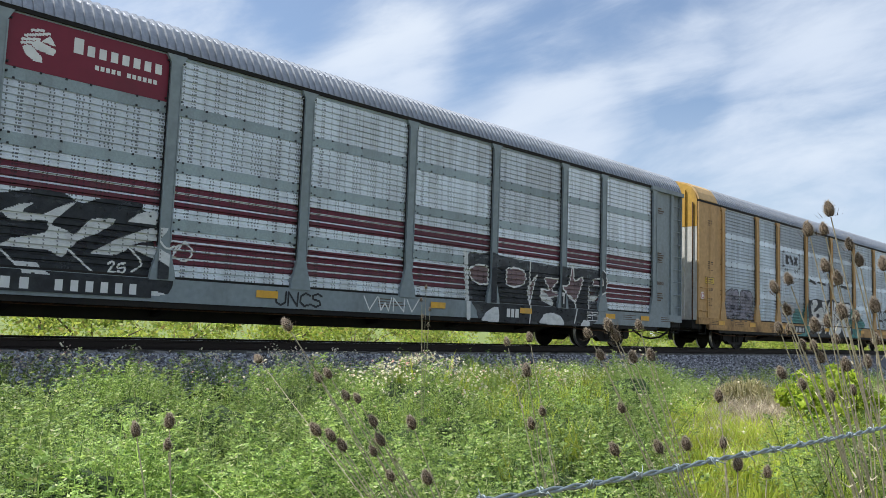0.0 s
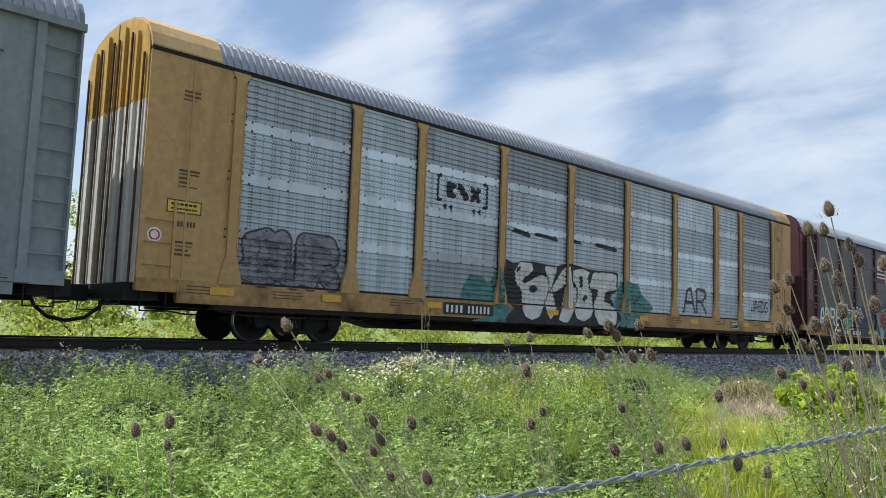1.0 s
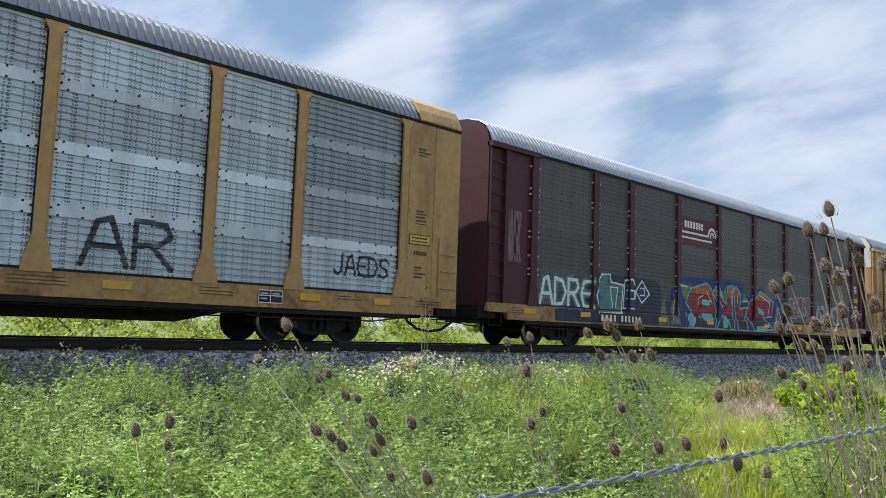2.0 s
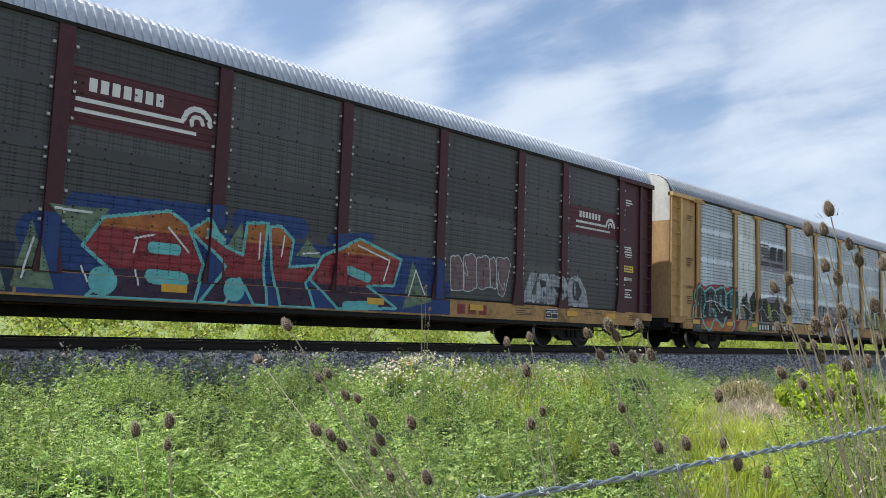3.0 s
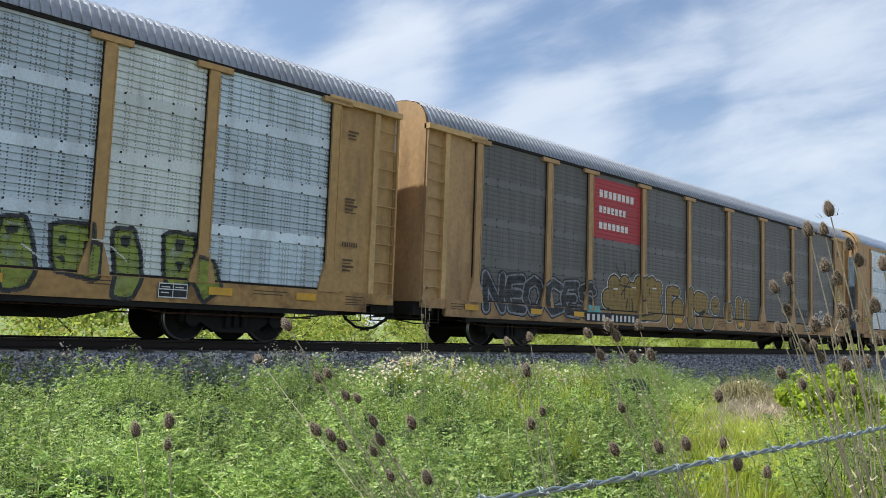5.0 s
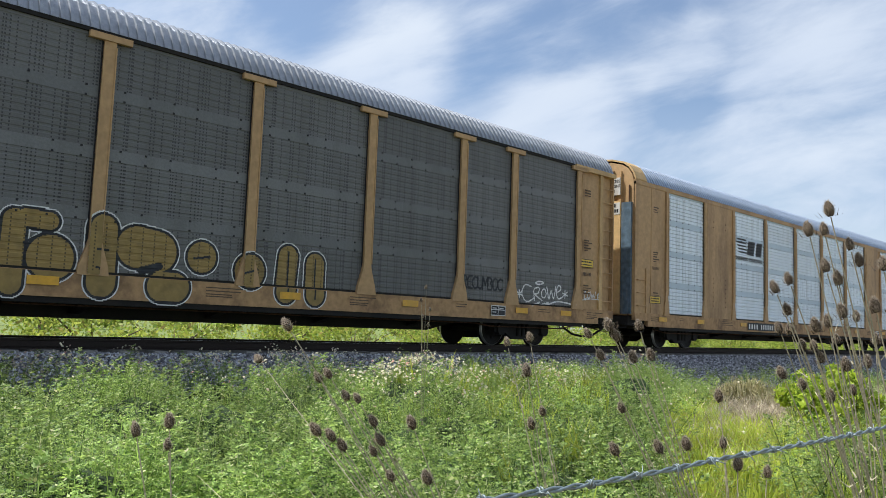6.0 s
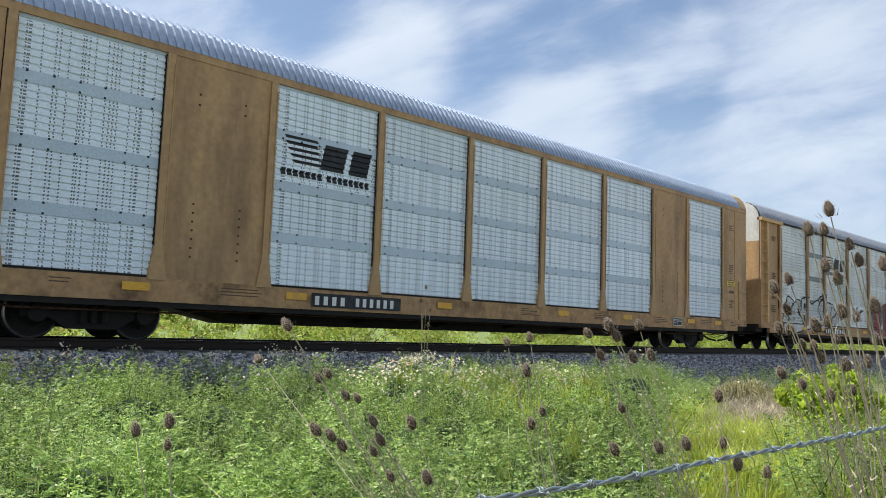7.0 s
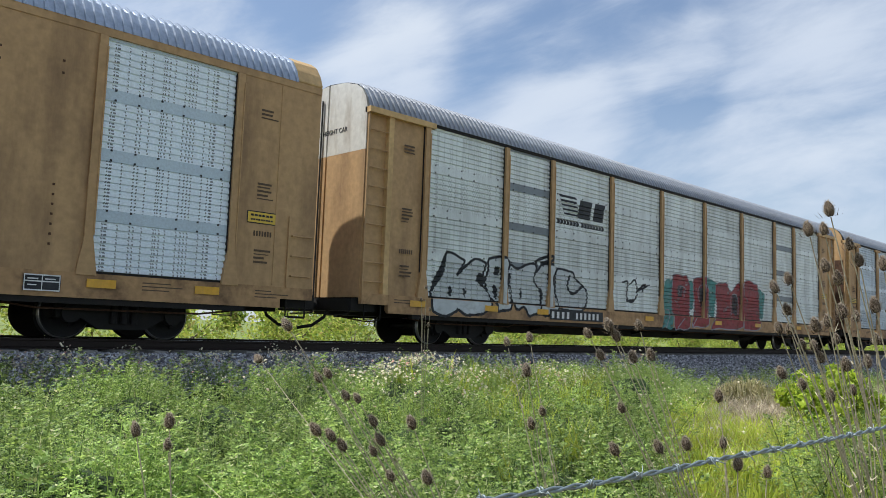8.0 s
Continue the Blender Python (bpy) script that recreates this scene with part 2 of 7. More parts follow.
RUST = mat("rusty_steel", (0.09, 0.045, 0.025), 0.85, 0.1, var=0.4, grain=14, blotch=2.0, dirt=(0.02, 0.015, 0.012), dirty=0.7)
BLACK = mat("black_paint", (0.012, 0.012, 0.014), 0.55, 0, var=0.3, dirt=(0.05, 0.045, 0.04), dirty=0.4)
BLUEGREY = mat("worn_blue_grey_sheet", (0.10, 0.15, 0.20), 0.5, 0.2, var=0.3, grain=7, blotch=3.0, dirt=(0.3, 0.3, 0.29), dirty=0.8, streak=1)
ROOF_M = mat("galvanised_roof", (0.31, 0.33, 0.37), 0.45, 0.4, var=0.12, grain=12, blotch=0.8, dirt=(0.22, 0.22, 0.22), dirty=0.5, bump=0.08)
ROOF_PALE = mat("pale_galvanised_roof", (0.46, 0.49, 0.55), 0.4, 0.4, var=0.12, grain=12, blotch=0.8, dirt=(0.25, 0.25, 0.26), dirty=0.4, bump=0.08)
ROOF_BLUE = mat("bluish_galvanised_roof", (0.36, 0.42, 0.52), 0.42, 0.4, var=0.12, grain=12, blotch=0.8, dirt=(0.22, 0.23, 0.25), dirty=0.4, bump=0.08)
BOLT_AND_SHADE = mat("bolt_steel_and_shade", (0.03, 0.03, 0.033), 0.6, 0.5)
BOLT_L = mat("pale_bolt", (0.5, 0.5, 0.48), 0.5, 0.2)
AMBER = mat("amber_reflector", (0.70, 0.38, 0.035), 0.45, 0, var=0.1, grain=12, blotch=2.5, dirt=(0.35, 0.25, 0.12), dirty=0.5, streak=1)
STEEL = mat("worn_tread", (0.42, 0.41, 0.40), 0.3, 0.9, var=0.15)
RUBBER = mat("rubber_hose", (0.012, 0.012, 0.012), 0.7)
INK = {
    "white": mat("white_spray_paint", (0.72, 0.72, 0.70), 0.6, var=0.1, grain=6, blotch=3, dirt=(0.4, 0.41, 0.42), dirty=0.5),
    "pale": mat("pale_spray_paint", (0.56, 0.60, 0.61), 0.55, 0.1, var=0.12, grain=6, blotch=3, dirt=(0.35, 0.37, 0.38), dirty=0.5),
    "silver": mat("silver_spray_paint", (0.31, 0.32, 0.36), 0.5, 0.2, var=0.15, grain=6, blotch=3, dirt=(0.2, 0.2, 0.22), dirty=0.6),
    "mauve": mat("mauve_spray_paint", (0.27, 0.26, 0.31), 0.6, var=0.2, grain=6, blotch=3, dirt=(0.15, 0.15, 0.17), dirty=0.6),
    "black": mat("black_spray_paint", (0.012, 0.014, 0.018), 0.55, var=0.25, grain=6, blotch=3, dirt=(0.07, 0.075, 0.08), dirty=0.5),
    "dark": mat("thin_dark_spray_paint", (0.035, 0.037, 0.042), 0.6, var=0.25, grain=6, blotch=2, dirt=(0.13, 0.14, 0.15), dirty=0.8),
    "teal": mat("teal_spray_paint", (0.07, 0.26, 0.24), 0.6, var=0.15, grain=6, blotch=2, dirt=(0.2, 0.25, 0.26), dirty=0.7),
    "aqua": mat("aqua_spray_paint", (0.15, 0.50, 0.50), 0.6, var=0.12, grain=6, blotch=2, dirt=(0.3, 0.4, 0.4), dirty=0.5),
    "sky": mat("pale_blue_spray_paint", (0.33, 0.50, 0.58), 0.6, var=0.12, grain=6, blotch=2, dirt=(0.3, 0.35, 0.38), dirty=0.5),
    "red": mat("red_spray_paint", (0.28, 0.035, 0.04), 0.6, var=0.15, grain=6, blotch=2, dirt=(0.2, 0.1, 0.1), dirty=0.6),
    "orange": mat("orange_spray_paint", (0.42, 0.15, 0.04), 0.6, var=0.15, grain=6, blotch=2, dirt=(0.25, 0.05, 0.05), dirty=0.7),
    "blue": mat("blue_spray_paint", (0.02, 0.05, 0.19), 0.6, var=0.15, grain=6, blotch=2, dirt=(0.05, 0.08, 0.12), dirty=0.5),
    "lime": mat("lime_spray_paint", (0.30, 0.36, 0.06), 0.6, var=0.15, grain=6, blotch=2, dirt=(0.3, 0.3, 0.2), dirty=0.6),
    "ochre": mat("ochre_spray_paint", (0.30, 0.205, 0.065), 0.6, var=0.15, grain=6, blotch=2, dirt=(0.1, 0.08, 0.04), dirty=0.6),
    "pink": mat("faded_pink_spray_paint", (0.20, 0.13, 0.14), 0.6, var=0.15, grain=6, blotch=2, dirt=(0.12, 0.11, 0.12), dirty=0.7),
    "sign_red": mat("red_sign_paint", (0.40, 0.035, 0.045), 0.5, var=0.06, grain=6, blotch=1, dirt=(0.15, 0.04, 0.04), dirty=0.4),
    "board_maroon": mat("dull_maroon_board_paint", (0.080, 0.017, 0.024), 0.6, var=0.1, grain=6, blotch=2, dirt=(0.04, 0.025, 0.025), dirty=0.5),
    "sign_maroon": mat("maroon_sign_paint", (0.17, 0.012, 0.03), 0.5, var=0.06, grain=6, blotch=1, dirt=(0.06, 0.02, 0.02), dirty=0.4),
    "stencil": mat("dark_stencil_paint", (0.10, 0.065, 0.04), 0.7),
    "yellow": mat("yellow_sign_paint", (0.70, 0.48, 0.06), 0.5, var=0.06, dirty=0.2),
    "plum": mat("plum_spray_paint", (0.050, 0.022, 0.045), 0.6, var=0.2, grain=6, blotch=2, dirt=(0.03, 0.03, 0.06), dirty=0.6),
    "sage": mat("sage_spray_paint", (0.17, 0.24, 0.15), 0.6, var=0.2, grain=6, blotch=2, dirt=(0.08, 0.1, 0.08), dirty=0.6),
    "navy": mat("navy_spray_paint", (0.018, 0.026, 0.055), 0.6, var=0.2, grain=6, blotch=2, dirt=(0.05, 0.06, 0.09), dirty=0.6),
    "amber": AMBER,
}
def wear_through(m, share):
    """Old spray paint: worn thin in patches, so that the sheet shows, and open at the sheet's slots."""
    nt, N, L, op = nodes_of(m)
    out, b = N["Material Output"], N["Principled BSDF"]
    tc, sep, nz, mp = N.new("ShaderNodeTexCoord"), N.new("ShaderNodeSeparateXYZ"), N.new("ShaderNodeTexNoise"), N.new("ShaderNodeMapping")
    L.new(tc.outputs["Object"], sep.inputs[0]); L.new(tc.outputs["Object"], mp.inputs[0]); L.new(mp.outputs[0], nz.inputs[0])
    mp.inputs["Scale"].default_value = (1.0, 1.0, 1.8)
    nz.inputs["Scale"].default_value, nz.inputs["Detail"].default_value, nz.inputs["Roughness"].default_value = 3.2, 9, 0.72
    mr = N.new("ShaderNodeMapRange")
    mr.inputs[1].default_value, mr.inputs[2].default_value, mr.inputs[3].default_value, mr.inputs[4].default_value = 0.46, 0.66, share * 0.25, min(share * 2.2, 0.95)
    L.new(nz.outputs[0], mr.inputs[0])
    x, z = sep.outputs[0], sep.outputs[2]
    col = op("LESS_THAN", op("FRACT", op("MULTIPLY", x, 1 / 0.21)), 0.11)
    row = op("LESS_THAN", op("FRACT", op("MULTIPLY", op("SUBTRACT", z, 1.14), 1 / 0.05965)), 0.5)
    flat = op("LESS_THAN", op("FRACT", op("MULTIPLY", op("SUBTRACT", z, 1.14), 1 / 1.0351)), 0.805)
    slot = op("MULTIPLY", op("MULTIPLY", op("MULTIPLY", col, row), flat), op("GREATER_THAN", z, 1.14))
    src = b.inputs["Base Color"].links[0].from_socket
    dk = N.new("ShaderNodeMix"); dk.data_type = "RGBA"
    L.new(op("MULTIPLY", slot, 0.75), dk.inputs["Factor"]); L.new(src, dk.inputs["A"]); dk.inputs["B"].default_value = (0.012, 0.013, 0.015, 1)
    L.new(dk.outputs["Result"], b.inputs["Base Color"])
    tr, mx = N.new("ShaderNodeBsdfTransparent"), N.new("ShaderNodeMixShader")
    L.new(mr.outputs[0], mx.inputs[0]); L.new(b.outputs[0], mx.inputs[1]); L.new(tr.outputs[0], mx.inputs[2])
    L.new(mx.outputs[0], out.inputs["Surface"])


INK["sprayed_black"] = mat("faded_black_spray_paint", (0.014, 0.017, 0.022), 0.6, var=0.25, grain=6, blotch=3, dirt=(0.07, 0.075, 0.08), dirty=0.5)
INK["sprayed_white"] = mat("faded_white_spray_paint", (0.70, 0.71, 0.70), 0.6, var=0.1, grain=6, blotch=3, dirt=(0.4, 0.41, 0.42), dirty=0.6)
INK["chrome"] = mat("faded_chrome_spray_paint", (0.40, 0.43, 0.46), 0.5, 0.2, var=0.15, grain=6, blotch=3, dirt=(0.2, 0.2, 0.22), dirty=0.6)
for ink, share in (("sprayed_black", 0.10), ("sprayed_white", 0.12), ("chrome", 0.30), ("pale", 0.12), ("silver", 0.32), ("mauve", 0.4), ("dark", 0.22), ("teal", 0.25), ("aqua", 0.12),
                   ("sky", 0.22), ("red", 0.22), ("orange", 0.18), ("lime", 0.3), ("ochre", 0.06), ("pink", 0.16), ("plum", 0.12), ("sage", 0.25), ("blue", 0.12)):
    wear_through(INK[ink], share)
SILVER = (0.66, 0.71, 0.76)
STRIPE = (0.11, 0.014, 0.030)
STRIPE_BANDS = []
for zs in (1.34, 1.485, 1.63, 1.775, 2.36, 2.505, 2.65):
    STRIPE_BANDS += [(zs, STRIPE), (zs + 0.11, SILVER)]
PANEL = {
    "striped": panel_mat("striped_panel_sheet", SILVER, STRIPE_BANDS, metal=0.3, strip=(0.30, 0.36, 0.37)),
    "silver": panel_mat("silver_panel_sheet", (0.41, 0.465, 0.52), metal=0.3, spread=0.36, strip=(0.52, 0.58, 0.63)),
    "bluish": panel_mat("blue_grey_panel_sheet", (0.53, 0.61, 0.68), metal=0.25, spread=0.17, strip=(0.66, 0.74, 0.81)),
    "bright": panel_mat("bright_panel_sheet", (0.80, 0.88, 0.95), metal=0.05, spread=0.05, dirty=0.10, strip=(0.52, 0.62, 0.70), holes=0.8),
    "pale": panel_mat("pale_panel_sheet", (0.70, 0.75, 0.74), metal=0.2, spread=0.1, holes=0.5),
    "pale_dark": panel_mat("pale_panel_sheet_dark_strips", (0.70, 0.75, 0.74), metal=0.2, spread=0.1, holes=0.5, strip=(0.20, 0.23, 0.25)),
    "soot": panel_mat("sooty_panel_sheet", (0.066, 0.065, 0.064), metal=0.05, spread=0.28, holes=0.8, dirt=(0.045, 0.04, 0.036), dirty=0.6),
    "slate": panel_mat("slate_grey_panel_sheet", (0.125, 0.125, 0.120), metal=0.1, spread=0.14, holes=0.75, dirt=(0.06, 0.058, 0.05), strip=(0.145, 0.148, 0.145)),
}

# ---- train: shape of the flank ----
# rows of (height over rail, depth of the sheet's face); four ribbed sheets joined by flat strips
def flank_rows():
    rows = []
    z = 1.14
    for k in range(4):
        top = z + 0.835
        while z < top - 0.05:
            rows += [(z, 0.0), (z + 0.066, 0.0), (z + 0.078, 0.032), (z + 0.107, 0.032)]
            z += 0.1193
        rows += [(z, 0.0), (min(z + 0.2, 5.13), 0.0)]
        z += 0.2
    return rows


ROWS = flank_rows()
Z_TOP = 5.13
POSTS = [-11.95, -9.12, -7.2, -4.32, -1.44, 1.44, 4.32, 7.2, 9.12, 11.95]
END_X = 13.72
FACE = -1.47            # the sheets' outer face, near flank
PROFILE = [(-1.50, 5.195), (-1.50, 5.22), (-1.41, 5.44), (-1.26, 5.65), (-1.04, 5.79), (-0.6, 5.91), (0.0, 5.97)]
PROFILE += [(-a, b) for a, b in PROFILE[-2::-1]]


def panel_mesh(width, rib=1.0):
    bm = bmesh.new()
    lo = [bm.verts.new((-width / 2, d * rib, z)) for z, d in ROWS]
    hi = [bm.verts.new((width / 2, d * rib, z)) for z, d in ROWS]
    for i in range(len(ROWS) - 1):
        bm.faces.new((lo[i], hi[i], hi[i + 1], lo[i + 1]))
    back = [bm.verts.new(c) for c in ((-width / 2, 0.05, 1.12), (width / 2, 0.05, 1.12), (width / 2, 0.05, Z_TOP), (-width / 2, 0.05, Z_TOP))]
    bm.faces.new(back[::-1])
    bm.faces.new((lo[0], back[0], back[1], hi[0]))
    n = max(3, round(width / 0.42))
    for zc in (2.075, 3.11, 4.145):
        for dz in (-0.085, 0.085):
            for i in range(n):
                if (i * 7 + int(zc * 3)) % 5 == 0:
                    continue
                x = -width / 2 + width * (i + 0.5) / n
                k = len(bm.faces)
                box(bm, x - 0.016, x + 0.016, -0.018, 0.002, zc + dz - 0.016, zc + dz + 0.016)
                bm.faces.ensure_lookup_table()
                for f in bm.faces[k:]:
                    f.material_index = 1
    return mesh_of("side_panel", bm, [PANEL["silver"], BOLT_AND_SHADE])


PANEL_MESH = {w: panel_mesh(w) for w in (2.68, 1.74, 2.66, 2.74, 2.46)}
PANEL_FLAT = {w: panel_mesh(w, 0.22) for w in (2.68, 1.74)}


def post_mesh(style, w=0.2):
    """Upright of the rack; -y is outwards. flare: foot spreads; cap: plate across the head; broad: plain with paired bolts."""
    bm = bmesh.new()
    h = w / 2
    foot = {"flare": 0.24, "cap": 0.26, "thin": 0.17, "broad": h + 0.10}[style]
    poly = [(-foot, 1.06), (foot, 1.06), (foot - 0.02, 1.2), (h + 0.01, 1.62), (h, 1.7), (h, 4.95)]
    if style == "flare":
        poly += [(h + 0.09, 5.12), (-h - 0.09, 5.12)]
    else:
        poly += [(h, 5.12), (-h, 5.12)]
    poly += [(-h, 4.95), (-h, 1.7), (-h - 0.01, 1.62), (-foot + 0.02, 1.2)]
    prism(bm, poly, lambda p, q, s: (p, s, q), -0.07, 0.03)
    if style != "broad":
        for s in (-1, 1):   # turned edges
            box(bm, s * h - 0.012, s * h + 0.012, -0.085, -0.068, 1.72, 4.94)
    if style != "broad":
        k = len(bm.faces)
        for q in (-1, 1):   # solid dark strips drawn as the shadow in the joint between sheet and upright
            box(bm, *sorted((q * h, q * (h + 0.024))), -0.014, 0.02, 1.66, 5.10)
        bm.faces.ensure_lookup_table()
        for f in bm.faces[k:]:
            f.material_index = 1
    if style == "cap":
        box(bm, -0.36, 0.36, -0.10, -0.02, 5.03, 5.14)
    elif style != "thin":
        k = len(bm.faces)
        for z in ([1.9, 2.05, 2.4, 2.9, 3.05, 3.6, 4.05, 4.2, 4.8] if style == "broad" else [1.95, 2.1, 3.05, 3.2, 4.15, 4.3, 5.0]):
            for s in (-1, 1):
                b_ = 0.022 if style == "broad" else 0.014
                box(bm, s * (h + 0.05) - b_, s * (h + 0.05) + b_, -0.05, 0.02, z - b_, z + b_)
        bm.faces.ensure_lookup_table()
        for f in bm.faces[k:]:
            f.material_index = 1
    return mesh_of("post", bm, [YELLOW, BOLT_L if style == "broad" else BOLT_AND_SHADE])


POST_MESH = {"flare": post_mesh("flare"), "cap": post_mesh("cap"), "thin": post_mesh("thin", 0.14), "broad": post_mesh("broad", 0.26)}


def roof_mesh(plain):
    """Corrugated roof sheet across the car; plain: length of smooth sheet at each end."""
    bm = bmesh.new()
    a, rows, x = END_X - plain, [], -END_X + plain
    while x < a - 0.1:
        rows += [(x, 0.0), (x + 0.085, 0.0), (x + 0.095, 0.036), (x + 0.145, 0.036)]
        x += 0.16
    rows.append((x, 0.0))
    nrm = []
    for i, (p, q) in enumerate(PROFILE):
        p0, p1 = PROFILE[max(i - 1, 0)], PROFILE[min(i + 1, len(PROFILE) - 1)]
        d = Vector((p1[0] - p0[0], p1[1] - p0[1])).normalized()
        nrm.append((-d.y, d.x))
    grid = [[bm.verts.new((x, p + n[0] * h, q + n[1] * h)) for (p, q), n in zip(PROFILE, nrm)] for x, h in rows]
    for r0, r1 in zip(grid, grid[1:]):
        for j in range(len(PROFILE) - 1):
            bm.faces.new((r0[j], r0[j + 1], r1[j + 1], r1[j]))
    return mesh_of("roof", bm, ROOF_M)


ROOF_MESH = {p: roof_mesh(p) for p in (0.0, 1.35, 0.62)}


def wheelset_mesh():
    bm = bmesh.new()
    for s in (-1, 1):
        rings = [(0.07, 0.80), (0.16, 0.80), (0.17, 0.76), (0.33, 0.75), (0.37, 0.79), (0.405, 0.79), (0.43, 0.775), (0.43, 0.715), (0.462, 0.70), (0.462, 0.675), (0.40, 0.67), (0.3, 0.70), (0.07, 0.68)]
        vs = [[bm.verts.new((r * math.cos(2 * math.pi * k / 32), s * y, r * math.sin(2 * math.pi * k / 32))) for k in range(32)] for r, y in rings]
        for i, (a, b) in enumerate(zip(vs, vs[1:])):
            for k in range(32):
                f = bm.faces.new((a[k], a[(k + 1) % 32], b[(k + 1) % 32], b[k]))
                f.material_index = 1 if i in (5, 6) else 0
        for k in range(4):   # chalk marks and cast lugs
            an = k * math.pi / 2
            box(bm, 0.22 * math.cos(an) - 0.03, 0.22 * math.cos(an) + 0.03, min(s * 0.74, s * 0.79), max(s * 0.74, s * 0.79), 0.22 * math.sin(an) - 0.03, 0.22 * math.sin(an) + 0.03)
    tube(bm, [(0, -0.98, 0), (0, 0.98, 0)], 0.075, 12)
    return mesh_of("wheelset", bm, [STEEL_DARK, STEEL], True)


def side_frame_mesh():
    bm = bmesh.new()
    poly = [(-1.12, 0.36), (-1.12, 0.58), (-0.75, 0.60), (-0.45, 0.74), (0.45, 0.74), (0.75, 0.60), (1.12, 0.58), (1.12, 0.36), (0.72, 0.36), (0.40, 0.17), (-0.40, 0.17), (-0.72, 0.36)]
    prism(bm, poly, lambda p, q, s: (p, s, q), -0.09, 0.09)
    for x in (-0.89, 0.89):
        prism(bm, [(x + 0.16 * math.cos(a * math.pi / 6), 0.43 + 0.16 * math.sin(a * math.pi / 6)) for a in range(12)], lambda p, q, s: (p, s, q), -0.15, 0.0)
    for x in (-0.18, 0.0, 0.18):
        tube(bm, [(x, -0.11, 0.27), (x, -0.11, 0.62)], 0.065, 10)
    return mesh_of("side_frame", bm, STEEL_DARK)


WHEELSET, SIDE_FRAME = wheelset_mesh(), side_frame_mesh()


def wear(ob, m, slot=0):
    ob.material_slots[slot].link = "OBJECT"
    ob.material_slots[slot].material = m
    return ob


# ---- train: spray paint and lettering that lie on the flank ----
GLYPH = {
    "S": [[(1, .82), (.6, 1), (.1, .85), (.15, .6), (.8, .42), (.9, .16), (.45, 0), (0, .14)]],
    "K": [[(.1, 0), (.1, 1)], [(.95, 1), (.2, .45), (.95, 0)]],
    "E": [[(.95, 1), (.25, .95), (.05, .5), (.25, .05), (.95, 0)], [(.1, .52), (.8, .52)]],
    "T": [[(0, .95), (1, 1)], [(.5, .95), (.5, 0)]],
    "A": [[(0, 0), (.3, .9), (.6, 1), (1, 0)], [(.2, .4), (.8, .4)]],
    "L": [[(.1, 1), (.1, .05), (.95, 0)]],
    "Z": [[(.05, .95), (.95, 1), (.05, .05), (.95, 0)]],
    "O": [[(.5, 1), (.1, .8), (0, .4), (.3, 0), (.75, .05), (1, .5), (.8, .9), (.5, 1)]],
    "M": [[(0, 0), (.1, 1), (.5, .35), (.9, 1), (1, 0)]],
    "N": [[(.05, 0), (.05, 1), (.9, 0), (.95, 1)]],
    "I": [[(.5, 0), (.5, .85)]],
    "C": [[(1, .85), (.55, 1), (.1, .75), (.05, .3), (.45, 0), (1, .15)]],
    "R": [[(.05, 0), (.05, 1), (.75, .98), (.9, .72), (.6, .5), (.1, .48)], [(.45, .48), (.95, 0)]],
    "P": [[(.08, 0), (.08, 1), (.75, .98), (.95, .72), (.65, .46), (.1, .46)]],
    "B": [[(.05, 0), (.05, 1), (.7, .95), (.8, .72), (.5, .52), (.95, .28), (.7, .02), (.05, 0)]],
    "D": [[(.05, 0), (.05, 1), (.65, .9), (.95, .5), (.65, .08), (.05, 0)]],
    "U": [[(.05, 1), (.08, .2), (.5, 0), (.92, .2), (.95, 1)]],
    "W": [[(0, 1), (.2, 0), (.5, .6), (.8, 0), (1, 1)]],
    "Y": [[(0, 1), (.5, .5), (1, 1)], [(.5, .5), (.4, 0)]],
    "J": [[(.8, 1), (.75, .2), (.4, 0), (.05, .2)]],
    "V": [[(0, 1), (.45, 0), (1, 1)]],
}


def spray(word, x, z, w, h, r, slope=0.0, gap=0.12, swell=0.0):
    """Strokes of a sprayed word as capsules (x0, z0, x1, z1, radius)."""
    out, n = [], len(word)
    cw = w / (n + gap * (n - 1))
    for i, ch in enumerate(word):
        x0 = x + i * cw * (1 + gap)
        hh = h * (1 + swell * math.sin(i * 2.3))
        for line in GLYPH.get(ch, []):
            for (a, b), (c, d) in zip(line, line[1:]):
                out.append((x0 + a * cw, z + b * hh + slope * (x0 + a * cw - x), x0 + c * cw, z + d * hh + slope * (x0 + c * cw - x), r))
    return out


def fatter(caps, dr):
    return [(a, b, c, d, r + dr) for a, b, c, d, r in caps]


def poly(*pts):
    return ("poly", list(pts))


def smooth(*pts, n=4):
    """A rounded closed shape through the points."""
    out, m = [], len(pts)
    for i in range(m):
        a, b, c, d = (Vector(pts[(i + k) % m]) for k in (-1, 0, 1, 2))
        for k in range(n):
            t = k / n
            q = b + (c - a) * 0.5 * t * 0.8 + ((a * 2 - b * 5 + c * 4 - d) * 0.5 * t * t + (b * 3 - a - c * 3 + d) * 0.5 * t * t * t)
            q = q.lerp(b.lerp(c, t), 0.25)
            out.append((q.x, q.y))
    return ("poly", out)


